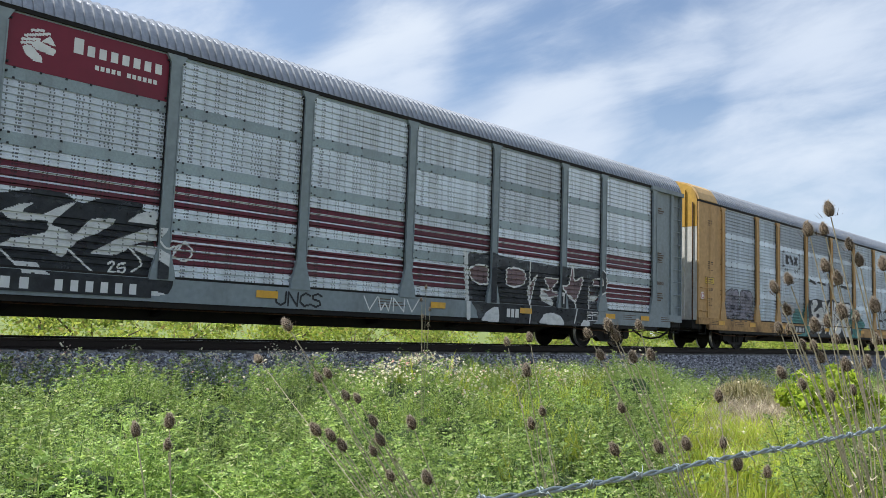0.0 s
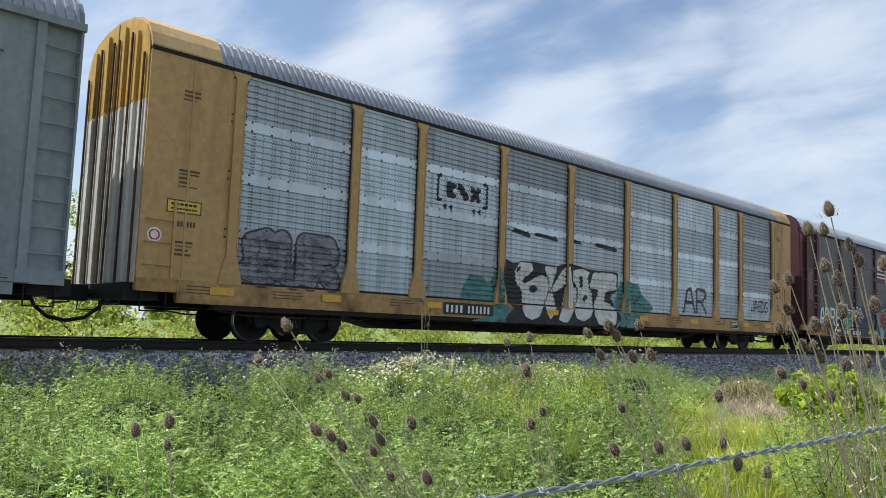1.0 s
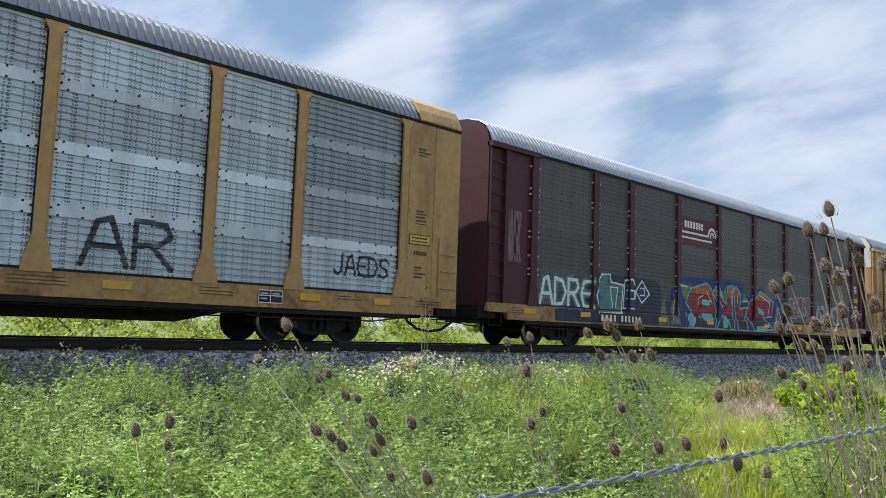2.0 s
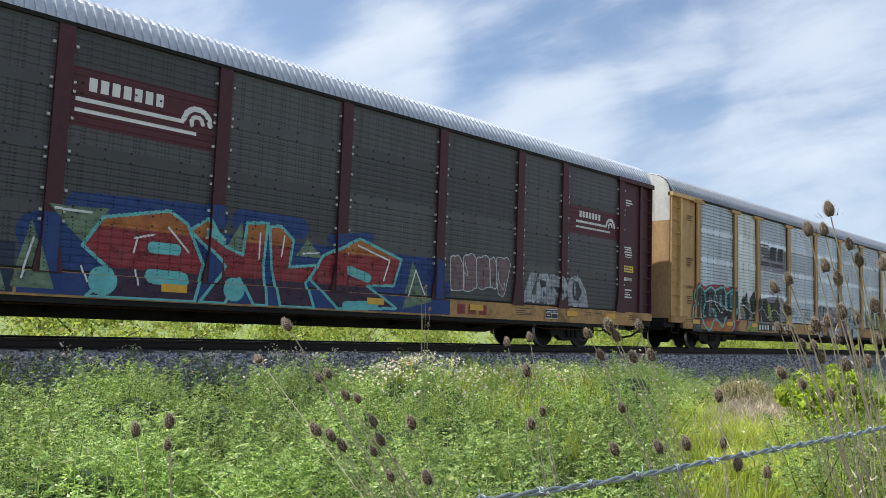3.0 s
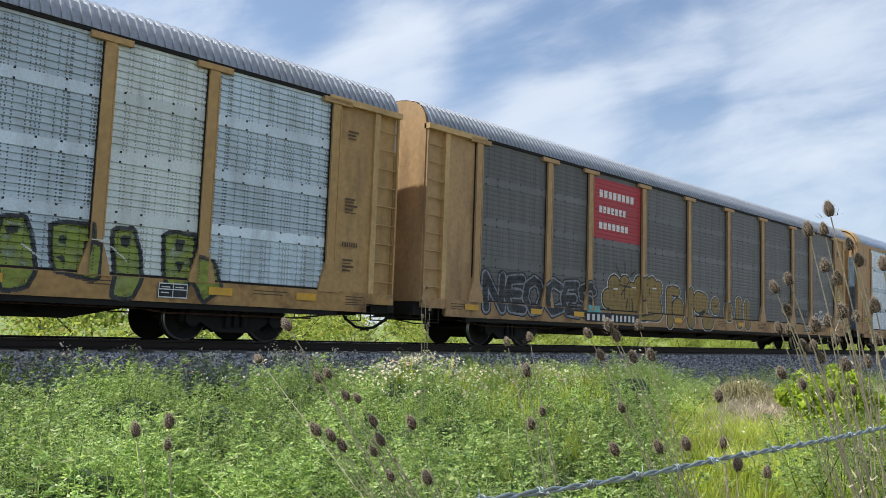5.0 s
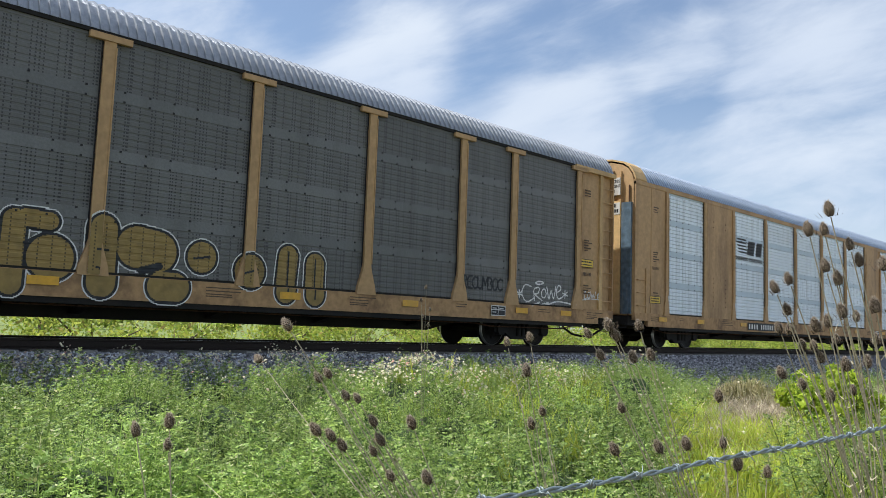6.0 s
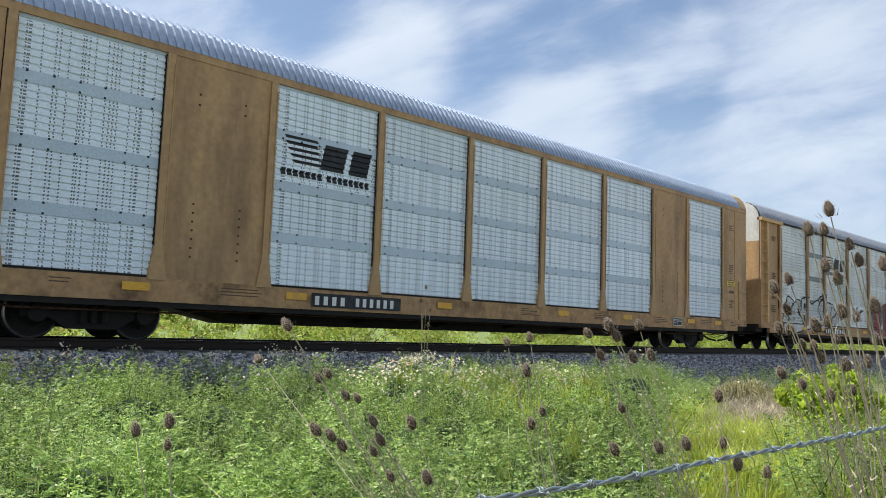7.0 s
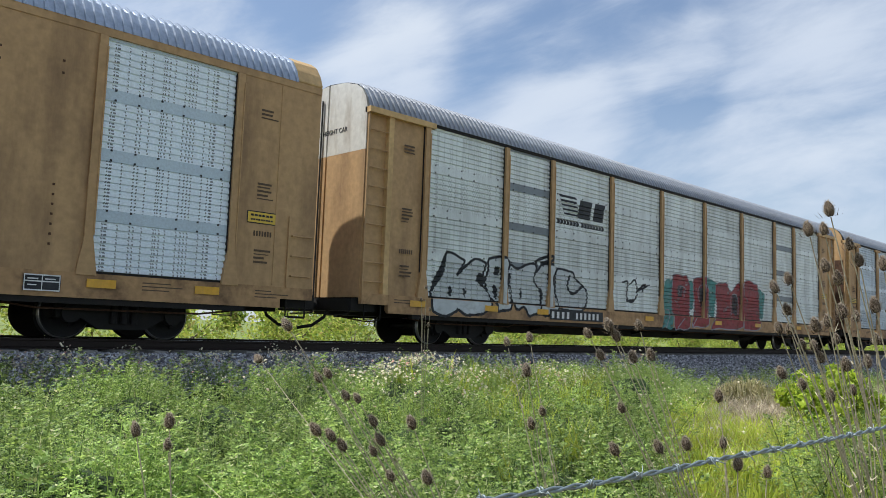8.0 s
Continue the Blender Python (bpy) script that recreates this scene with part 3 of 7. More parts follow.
def line(*pts, r=0.02, n=4):
    """A sprayed line that swings through the points."""
    out, m = [], len(pts)
    for i in range(m - 1):
        a, b, c, d = (Vector(pts[min(max(i + k, 0), m - 1)]) for k in (-1, 0, 1, 2))
        for k in range(n + (i == m - 2)):
            t = k / n
            q = 0.5 * (b * 2 + (c - a) * t + (a * 2 - b * 5 + c * 4 - d) * t * t + (b * 3 - a - c * 3 + d) * t * t * t)
            out.append((q.x, q.y))
    return [(a, b, c, d, r) for (a, b), (c, d) in zip(out, out[1:])]


def rims(shapes, r):
    return [e for q in shapes for e in edges(q, r)]


def edges(shape, r):
    """Strokes along a polygon's outline."""
    p = shape[1]
    return [(a, b, c, d, r) for (a, b), (c, d) in zip(p, p[1:] + p[:1])]


def dot(x, z, r):
    return (x, z, x + 0.001, z, r)


def bar(x0, z0, x1, z1):
    return ("bar", x0, z0, x1, z1)


def spans(shapes, z):
    got = []
    for s in shapes:
        if s[0] == "bar":
            if s[2] <= z <= s[4]:
                got.append((s[1], s[3]))
            continue
        if s[0] == "poly":
            xs = []
            for (ax, az), (bx, bz) in zip(s[1], s[1][1:] + s[1][:1]):
                if (az <= z) != (bz <= z):
                    xs.append(ax + (bx - ax) * (z - az) / (bz - az))
            xs.sort()
            got += list(zip(xs[::2], xs[1::2]))
            continue
        x0, z0, x1, z1, r = s
        if z < min(z0, z1) - r or z > max(z0, z1) + r:
            continue
        lo, hi = 1e9, -1e9
        for cx, cz in ((x0, z0), (x1, z1)):
            d = r * r - (z - cz) ** 2
            if d > 0:
                lo, hi = min(lo, cx - math.sqrt(d)), max(hi, cx + math.sqrt(d))
        dx, dz = x1 - x0, z1 - z0
        ln = math.hypot(dx, dz)
        if ln > 1e-6 and abs(dz) > 1e-6:
            for s2 in (-1, 1):      # the two long edges
                ox, oz = -dz / ln * r * s2, dx / ln * r * s2
                t = (z - z0 - oz) / dz
                if 0 <= t <= 1:
                    xx = x0 + ox + t * dx
                    lo, hi = min(lo, xx), max(hi, xx)
        elif ln > 1e-6 and abs(z - z0) < r:
            lo, hi = min(lo, x0, x1), max(hi, x0, x1)
        if hi > lo:
            got.append((lo, hi))
    got.sort()
    out = []
    for a, b in got:
        if out and a <= out[-1][1]:
            out[-1][1] = max(out[-1][1], b)
        else:
            out.append([a, b])
    return out


def depth_at(rows, z):
    for (z0, d0), (z1, d1) in zip(rows, rows[1:]):
        if z0 <= z <= z1:
            return d0 + (d1 - d0) * (z - z0) / max(z1 - z0, 1e-6)
    return 0.0


PAINTED = {}


def paint(car, name, layers, label, posts=(), half=0.1, lift=None, flat_from=99.0, step=0.02, rib=1.0):
    """Paint that follows ribs, posts and sill: each layer is (ink, shapes)."""
    if lift is None:
        PAINTED[car.name] = PAINTED.get(car.name, 0) + 1
        lift = 0.003 + 0.00043 * PAINTED[car.name]
    verts, faces, index, mats = [], [], [], []
    fine = sorted({round(z, 4) for z, _ in ROWS} | {0.6 + step * k for k in range(int(4.6 / step))})
    for li, (ink, shapes, *lim) in enumerate(layers):
        m = INK[ink]
        if m not in mats:
            mats.append(m)
        mi, e = mats.index(m), lift + 0.0025 * li
        zs = [z for z in fine]
        for z0, z1 in zip(zs, zs[1:]):
            if lim and not lim[0] <= (z0 + z1) / 2 <= lim[1]:
                continue
            for a, b in spans(shapes, (z0 + z1) / 2):
                cuts = [a]
                for p in posts:
                    for q in (p - half, p + half):
                        if a < q < b:
                            cuts.append(q)
                for q in (-11.95, 11.95):
                    if a < q < b:
                        cuts.append(q)
                cuts = sorted(set(cuts)) + [b]
                for c0, c1 in zip(cuts, cuts[1:]):
                    mid = (c0 + c1) / 2
                    if z1 <= 1.09:
                        y0 = y1 = -1.52
                    elif any(abs(mid - p) < half for p in posts):
                        y0 = y1 = FACE - 0.087
                    elif abs(mid) > 11.95 or abs(mid) > flat_from:
                        y0 = y1 = -1.50
                    else:
                        y0, y1 = FACE + rib * depth_at(ROWS, z0), FACE + rib * depth_at(ROWS, z1)
                    k = len(verts)
                    verts += [(c0, y0 - e, z0), (c1, y0 - e, z0), (c1, y1 - e, z1), (c0, y1 - e, z1)]
                    faces.append((k, k + 1, k + 2, k + 3))
                    index.append(mi)
    return part(name, raw(name, verts, faces, mats, index), None, car, label)


def letter_bars(x, z, w, h, n, fill=0.62):
    """A line of unreadable or withheld writing: plain bars."""
    cw = w / n
    return [bar(x + i * cw, z, x + i * cw + cw * fill, z + h) for i in range(n)]


# ---- train: one car ----
CARS, WHEELS = [], []


def autorack(slot, label, post, panel, style, sill, roof_end, end_mat, end_top, bays=POSTS, plates=(), ends="flush", shift=0.0, tones=None, roof=None):
    car = tagged(new("autorack_car"), label, "rail car", "cars of the freight train")
    CARS.append((car, 39.08 + PITCH * (slot - 1) + shift))
    # underframe
    bm = bmesh.new()
    prism(bm, [(-13.6, 0.62), (-8.4, 0.60), (-7.2, 0.34), (7.2, 0.34), (8.4, 0.60), (13.6, 0.62), (13.6, 0.98), (-13.6, 0.98)], lambda p, q, s: (p, s, q), -0.38, 0.38)
    part("centre_sill", bm, STEEL_DARK, car)
    bm = bmesh.new()
    box(bm, -13.6, 13.6, -1.42, 1.42, 0.98, 1.05)
    part("deck", bm, STEEL_DARK, car)
    for x in (-6.6, -3.9, -1.3, 1.3, 3.9, 6.6):
        bm = bmesh.new()
        prism(bm, [(-1.40, 0.98), (-1.40, 0.66), (-0.38, 0.42), (0.38, 0.42), (1.40, 0.66), (1.40, 0.98)], lambda p, q, s: (s, p, q), x - 0.09, x + 0.09)
        part("cross_bearer", bm, STEEL_DARK, car)
    for s in (-1, 1):
        bm = bmesh.new()
        prism(bm, [(-1.52, 0.68), (-1.52, 1.09), (-1.40, 1.09), (-1.40, 0.74), (-1.46, 0.68)], lambda p, q, t: (t, -s * p, q), -END_X + 0.75, END_X - 0.75)
        part("side_sill", bm, sill, car)
        bm = bmesh.new()
        box(bm, -END_X + 1.5, END_X - 1.5, min(s * 1.36, s * 1.49), max(s * 1.36, s * 1.49), 0.58, 0.677)
        part("sill_flange", bm, STEEL_DARK, car)
        for e in (-1, 1):
            bm = bmesh.new()
            x0, x1 = sorted((e * (END_X - 0.746), e * END_X))
            prism(bm, [(-1.515, 0.86), (-1.515, 1.09), (-1.40, 1.09), (-1.40, 0.86)], lambda p, q, t: (t, -s * p, q), x0, x1)
            part("sill_end", bm, sill, car)
            # stirrup step
            bm = bmesh.new()
            xa, xb = e * (END_X - 0.12), e * (END_X - 0.58)
            tube(bm, [(xa, s * 1.46, 0.9), (xa, s * 1.46, 0.52), (xb, s * 1.46, 0.52), (xb, s * 1.46, 0.9)], 0.018, 6)
            part("stirrup_step", bm, STEEL_DARK, car)
    # flank: panels, posts, end plates, top rail
    for s in (-1, 1):
        turn = 0 if s < 0 else 180
        for i, (a, b) in enumerate(zip(bays, bays[1:])):
            w = b - a
            if (i in plates):
                bm = bmesh.new()
                box(bm, a, b, min(s * 1.42, s * 1.50), max(s * 1.42, s * 1.50), 1.09, Z_TOP)
                for k in (0.28, 0.72):
                    x = a + w * k
                    for z in [1.5 + 0.16 * q for q in range(7)] + [4.3, 4.5]:
                        box(bm, x - 0.018, x + 0.018, min(s * 1.49, s * 1.51), max(s * 1.49, s * 1.51), z, z + 0.036)
                bm.faces.ensure_lookup_table()
                for f in bm.faces[6:]:
                    f.material_index = 1
                part("plain_panel", bm, [post, RUST], car)
                continue
            pool = PANEL_FLAT if panel in ("soot", "slate") else PANEL_MESH
            key = min(pool, key=lambda q: abs(q - (w - 0.16)))
            ob = part("side_panel", pool[key], None, car)
            wear(ob, PANEL[tones[i] if tones else panel])
            ob.matrix_basis = pose((a + b) / 2, s * -FACE, 0, 0, 0, turn)
        # solid dark bar that stands in for the shade of the gap over the sill
        bm = bmesh.new()
        box(bm, bays[0], bays[-1], min(s * 1.41, s * 1.479), max(s * 1.41, s * 1.479), 1.092, 1.132)
        part("drip_gap", bm, STEEL_DARK, car, "dark strip in place of the shaded gap under the side sheets")
        for i, x in enumerate(bays):
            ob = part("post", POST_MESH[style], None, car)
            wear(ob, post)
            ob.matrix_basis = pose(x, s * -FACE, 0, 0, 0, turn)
        bm = bmesh.new()
        box(bm, -END_X, END_X, min(s * 1.40, s * 1.515), max(s * 1.40, s * 1.515), Z_TOP, Z_TOP + (0.14 if ends == "smooth" else 0.07))
        part("top_rail", bm, STEEL_DARK if ends != "smooth" else post, car)
        for e in (-1, 1):
            xa, xb = e * bays[-1] * 1.0 + e * 0.09, e * END_X
            if ends == "ladder":
                bm = bmesh.new()
                x0, x1 = sorted((xa, e * (END_X - 0.72)))
                box(bm, x0, x1, min(s * 1.36, s * 1.46), max(s * 1.36, s * 1.46), 1.09, Z_TOP - 0.06)
                part("end_plate", bm, post, car)
                bm = bmesh.new()
                x0, x1 = sorted((e * (END_X - 0.72), e * (END_X - 0.58)))
                box(bm, x0, x1, min(s * 1.36, s * 1.52), max(s * 1.36, s * 1.52), 1.09, Z_TOP - 0.03)
                part("end_column", bm, PALE_TAN if post is TAN or post is YELLOW else post, car)
                bm = bmesh.new()
                x0, x1 = sorted((e * (END_X - 0.58), xb))
                box(bm, x0, x1, min(s * 1.30, s * 1.40), max(s * 1.30, s * 1.40), 1.09, Z_TOP - 0.03)
                part("ladder_back", bm, post, car)
                bm = bmesh.new()
                x0, x1 = sorted((xa - e * 0.30, xb + e * 0.02))
                box(bm, x0, x1, min(s * 1.38, s * 1.57), max(s * 1.38, s * 1.57), Z_TOP - 0.06, Z_TOP + 0.07)
                part("header", bm, PALE_TAN if post is TAN or post is YELLOW else post, car)
                bm = bmesh.new()
                x0, x1 = sorted((e * (END_X - 0.04), xb))
                box(bm, x0, x1, min(s * 1.36, s * 1.51), max(s * 1.36, s * 1.51), 1.09, Z_TOP - 0.03)
                part("corner_post", bm, post, car)
                for z in [1.35 + 0.42 * q for q in range(9)]:
                    bm = bmesh.new()
                    tube(bm, [(e * (END_X - 0.58), s * 1.48, z), (e * (END_X - 0.03), s * 1.48, z)], 0.016, 6)
                    part("rung", bm, post, car)
            else:
                bm = bmesh.new()
                x0, x1 = sorted((xa, xb))
                box(bm, x0, x1, min(s * 1.40, s * 1.50), max(s * 1.40, s * 1.50), 1.09, Z_TOP + (0.09 if ends == "smooth" else 0))
                xs = e * (abs(xa) + 0.85)
                box(bm, xs - 0.02, xs + 0.02, min(s * 1.49, s * 1.512), max(s * 1.49, s * 1.512), 1.12, Z_TOP - 0.02)
                part("end_plate", bm, post, car)
                for z in (1.32, 1.72, 2.12):
                    bm = bmesh.new()
                    tube(bm, [(e * (END_X - 0.10), s * 1.50, z), (e * (END_X - 0.10), s * 1.56, z), (e * (END_X - 0.56), s * 1.56, z), (e * (END_X - 0.56), s * 1.50, z)], 0.014, 6)
                    part("grab_iron", bm, post, car)
                bm = bmesh.new()
                xr = e * (END_X - 0.62)
                box(bm, xr - 0.025, xr + 0.025, min(s * 1.495, s * 1.54), max(s * 1.495, s * 1.54), 1.1, 2.5)
                part("ladder_rail", bm, post, car)
    # roof
    plain = {"flush": 1.35, "smooth": 0.62, "ladder": 0.0}[ends]
    rf = part("roof", ROOF_MESH[plain], None, car)
    if roof:
        wear(rf, roof)
    rise = 0.07 if ends == "smooth" else 0.0
    rf.location.z = rise
    if plain:
        for e in (-1, 1):
            bm = bmesh.new()
            x0, x1 = sorted((e * (END_X - plain), e * END_X))
            arch = [(p * 1.008, q + 0.03) for p, q in PROFILE]
            inner = [(p * 0.98, q - 0.02) for p, q in PROFILE]
            prism(bm, arch + inner[::-1], lambda p, q, s: (s, p, q), x0, x1)
            part("roof_end", bm, roof_end, car).location.z = rise
    # end walls: two door leaves with upright ribs, a paler or darker upper field
    for e in (-1, 1):
        x0 = e * (END_X + 0.02)
        for s in (-1, 1):
            for lo, hi, m in ((1.0, 4.25, end_mat), (4.253, 5.96, end_top)):
                bm = bmesh.new()
                pts = [(p, q) for p, q in PROFILE if p * s >= 0]
                pts = sorted(pts, key=lambda c: abs(c[0]))
                if lo < 2:
                    poly = [(s * 0.03, lo), (s * 1.44, lo), (s * 1.44, hi), (s * 0.03, hi)]
                else:
                    poly = [(s * 0.03, lo), (s * 1.44, lo), (s * 1.44, 5.2)] + [(p * 0.975 + s * 0.005, q - 0.01) for p, q in pts[::-1] if q > 5.3 and abs(p) > 0.03] + [(s * 0.03, 5.94)]
                xa, xb = sorted((x0, x0 - e * 0.08))
                prism(bm, poly, lambda p, q, t: (t, p, q), xa, xb)
                for y in (0.34, 0.92):
                    if ends != "ladder":
                        ya, yb = sorted((s * y, s * (y + 0.09)))
                        xa, xb = sorted((x0, x0 + e * 0.055))
                        b2 = bmesh.new()
                        box(b2, xa, xb, ya, yb, lo + 0.02, min(hi, 5.6 if y > 0.5 else 5.8) - 0.03)
                        part("door_rib", b2, m, car)
                part("end_door", bm, m, car)
            for y in ((0.12, 0.72, 1.30) if ends != "ladder" else (0.2,) if s > 0 else ()):
                bm = bmesh.new()
                tube(bm, [(x0 + e * 0.03, s * y, 1.0), (x0 + e * 0.03, s * y, 5.1 if y > 1 else 5.6)], 0.022, 6)
                part("lock_rod", bm, RUST if ends != "ladder" else BLACK, car)
        bm = bmesh.new()
        xa, xb = sorted((e * (END_X - 0.5), e * (END_X + 0.16)))
        box(bm, xa, xb, -1.36, 1.36, 0.70, 0.975)
        part("end_sill", bm, STEEL_DARK, car)
        bm = bmesh.new()
        tube(bm, [(e * (END_X - 0.4), 0, 0.80), (e * (END_X + 0.35), 0, 0.80)], 0.10, 8)
        box(bm, *sorted((e * (END_X + 0.28), e * (PITCH / 2 + 0.02 * e))), -0.15, 0.15, 0.66, 0.95)
        part("coupler", bm, STEEL_DARK, car)
        bm = bmesh.new()
        sy = -0.45 * -e
        tube(bm, [(e * (END_X + 0.1), sy, 0.72), (e * (END_X + 0.16), sy * 0.9, 0.55), (e * (END_X + 0.33), sy * 0.45, 0.36), (e * (PITCH / 2), 0, 0.30)], 0.035, 8)
        part("air_hose", bm, RUBBER, car)
        bm = bmesh.new()
        tube(bm, [(e * (END_X + 0.17), -1.3, 0.62), (e * (END_X + 0.17), -0.5, 0.60)], 0.016, 6)
        tube(bm, [(e * (END_X + 0.17), -1.3, 0.62), (e * (END_X + 0.17), -1.3, 0.80)], 0.016, 6)
        part("uncoupling_lever", bm, STEEL_DARK, car)
    for s in (-1, 1):
        bm = bmesh.new()
        tube(bm, [(-12.2, s * 1.25, 0.60), (-11.4, s * 1.25, 0.50), (-8.6, s * 1.22, 0.50), (-8.2, s * 1.1, 0.56), (8.2, s * 1.1, 0.56), (8.6, s * 1.22, 0.50), (11.4, s * 1.25, 0.50), (12.2, s * 1.25, 0.60)], 0.018, 6)
        part("brake_pipe", bm, RUST, car)
    # running gear
    for e in (-1, 1):
        truck = part("truck", SIDE_FRAME, None, car)
        truck.matrix_basis = pose(e * 10.1, -0.98, 0)
        far = part("side_frame", SIDE_FRAME, None, truck)
        far.matrix_basis = pose(0, 1.96, 0, 0, 0, 180)
        bm = bmesh.new()
        box(bm, -0.22, 0.22, 0.05, 1.91, 0.42, 0.66)
        part("bolster", bm, STEEL_DARK, truck)
        for dx in (-0.89, 0.89):
            ws = part("wheelset", WHEELSET, None, truck)
            WHEELS.append((ws, dx))
    # reflectors and small stencils along the sill
    for x in (-12.1, -9.6, (-7.8, -6.65, -5.4, -7.6, -7.7, -6.35, -7.55, -5.4)[slot], -2.2, 2.4, 5.6, 9.5, 11.4):
        paint(car, "reflector", [("amber", [bar(x - 0.24, 0.87, x + 0.24, 0.99)])], "amber reflector strip", lift=0.027)
    paint(car, "stencil_box", [("black", [bar(8.30, 0.76, 8.86, 1.02)]), ("white", [bar(8.31, 0.77, 8.85, 0.785), bar(8.31, 0.995, 8.85, 1.01), bar(8.31, 0.77, 8.325, 1.01), bar(8.835, 0.77, 8.85, 1.01), bar(8.57, 0.77, 8.585, 1.01), bar(8.36, 0.94, 8.52, 0.96), bar(8.62, 0.94, 8.78, 0.96), bar(8.36, 0.85, 8.50, 0.865), bar(8.31, 0.895, 8.85, 0.91)])], "black lettering box with white frame", lift=0.0245)
    rnd = random.Random(slot + 40)
    for x in (-12.8, -11.0, -8.0, 0.6, 3.9, 7.1, 10.2, 12.4):
        st = [bar(x, 0.98 - 0.055 * k, x + rnd.uniform(0.3, 0.9), 0.998 - 0.055 * k) for k in range(rnd.randint(2, 4))]
        paint(car, "stencilled_lines", [("stencil", st)], "small dark stencilled lines", lift=0.0013)
    return car


def end_text(car, lines, y, z, size, ink="black", lift=0.026):
    """Readable words on the front end wall."""
    for i, words in enumerate(lines):
        cu = bpy.data.curves.new("end_words", "FONT")
        cu.body, cu.size, cu.extrude = words, size, 0.002
        tmp = new("end_words", cu)
        me = bpy.data.meshes.new_from_object(tmp.evaluated_get(bpy.context.evaluated_depsgraph_get()))
        bpy.data.objects.remove(tmp)
        me.materials.clear()
        me.materials.append(INK[ink])
        ob = part("end_words", me, None, car, "small dark stencilled words")
        ob.matrix_basis = Matrix.Translation((-END_X - lift, y, z - i * size * 1.15)) @ Matrix(((0, 0, -1, 0), (-1, 0, 0, 0), (0, 1, 0, 0), (0, 0, 0, 1)))


def end_notices(car, x, ink="stencil", seed=0, sticker=True, zs=2.28):
    """Small writing and a yellow notice on an end plate."""
    rnd = random.Random(seed)
    for z0, n in ((3.05, 5), (1.75, 4), (4.5, 3)):
        lines = [bar(x - 0.17, z0 - 0.075 * k, x - 0.17 + rnd.uniform(0.2, 0.4), z0 + 0.035 - 0.075 * k) for k in range(n)]
        paint(car, "stencilled_notice", [(ink, lines)], "small stencilled lines", flat_from=11.9)
    paint(car, "stencilled_number", [(ink, letter_bars(x - 0.2, 2.05 if zs > 2 else 2.5, 0.42, 0.09, 7))], "row of small dark bars", flat_from=11.9)
    if sticker:
        layers = [("black", [bar(x - 0.36, zs, x + 0.30, zs + 0.24)]), ("yellow", [bar(x - 0.34, zs + 0.02, x + 0.28, zs + 0.22)])]
        layers.append(("black", letter_bars(x - 0.28, zs + 0.14, 0.5, 0.035, 6, 0.8) + letter_bars(x - 0.28, zs + 0.06, 0.5, 0.03, 9, 0.8)))
        paint(car, "warning_notice", layers, "yellow notice with black bars", flat_from=11.9)

# ---- the eight cars ----
def number_board(car, x, w=1.9, z=0.79, plate="black", h=0.17):
    layers = [(plate, [bar(x - w / 2, z - 0.05, x + w / 2, z + h + 0.05)])]
    layers.append(("white", letter_bars(x - w / 2 + 0.08, z, w * 0.36, h, 4, 0.5) + letter_bars(x - w / 2 + w * 0.47, z, w * 0.48, h, 6, 0.5)))
    paint(car, "number_board", layers, "dark plate with a row of white bars", lift=0.0221)


def horse_logo(car, x, z, s=1.0):
    """Black stripes narrowing to a block, with two lines of bars beneath."""
    sh = [poly((x + (-0.98 + 0.05 * k) * s, z + (0.56 - 0.105 * k) * s), (x + (-0.30 + 0.03 * k) * s, z + (0.56 - 0.105 * k) * s), (x + (-0.24 + 0.03 * k) * s, z + (0.505 - 0.105 * k) * s), (x + (-0.94 + 0.05 * k) * s, z + (0.505 - 0.105 * k) * s)) for k in range(5)]
    sh += [poly((x - 0.20 * s, z + 0.06 * s), (x - 0.10 * s, z + 0.52 * s), (x + 0.42 * s, z + 0.52 * s), (x + 0.32 * s, z + 0.06 * s)), poly((x + 0.44 * s, z + 0.06 * s), (x + 0.54 * s, z + 0.52 * s), (x + 0.98 * s, z + 0.52 * s), (x + 0.88 * s, z + 0.06 * s))]
    sh += letter_bars(x - 1.02 * s, z - 0.16 * s, 0.90 * s, 0.12 * s, 7, 0.78) + letter_bars(x - 0.04 * s, z - 0.16 * s, 1.0 * s, 0.12 * s, 8, 0.78)
    paint(car, "company_mark", [("black", sh)], "black striped company mark")


TRAIN = {}
# A: grey posts, striped panels
c = TRAIN["A"] = autorack(0, "grey enclosed autorack with maroon-striped silver panels and spray paint", GREY, "striped", "flare", GREY, GREY, GREY, GREY, ends="ladder")
P = dict(posts=POSTS)
emblem = line((-6.73, 4.89), (-6.56, 4.93), r=0.022) + line((-6.82, 4.78), (-6.47, 4.9), r=0.022) + line((-6.86, 4.71), (-6.61, 4.77), r=0.022) + line((-6.86, 4.65), (-6.73, 4.69), r=0.022) + [smooth((-6.62, 4.69), (-6.46, 4.86), (-6.36, 4.73), (-6.57, 4.73)),
    smooth((-6.74, 4.67), (-6.64, 4.74), (-6.36, 4.67), (-6.38, 4.56), (-6.63, 4.59)),
    smooth((-6.85, 4.59), (-6.74, 4.65), (-6.56, 4.5), (-6.54, 4.41), (-6.64, 4.39), (-6.78, 4.47))]
words = letter_bars(-6.08, 4.70, 0.22, 0.27, 1, 0.7) + letter_bars(-5.86, 4.70, 1.36, 0.18, 7, 0.62)
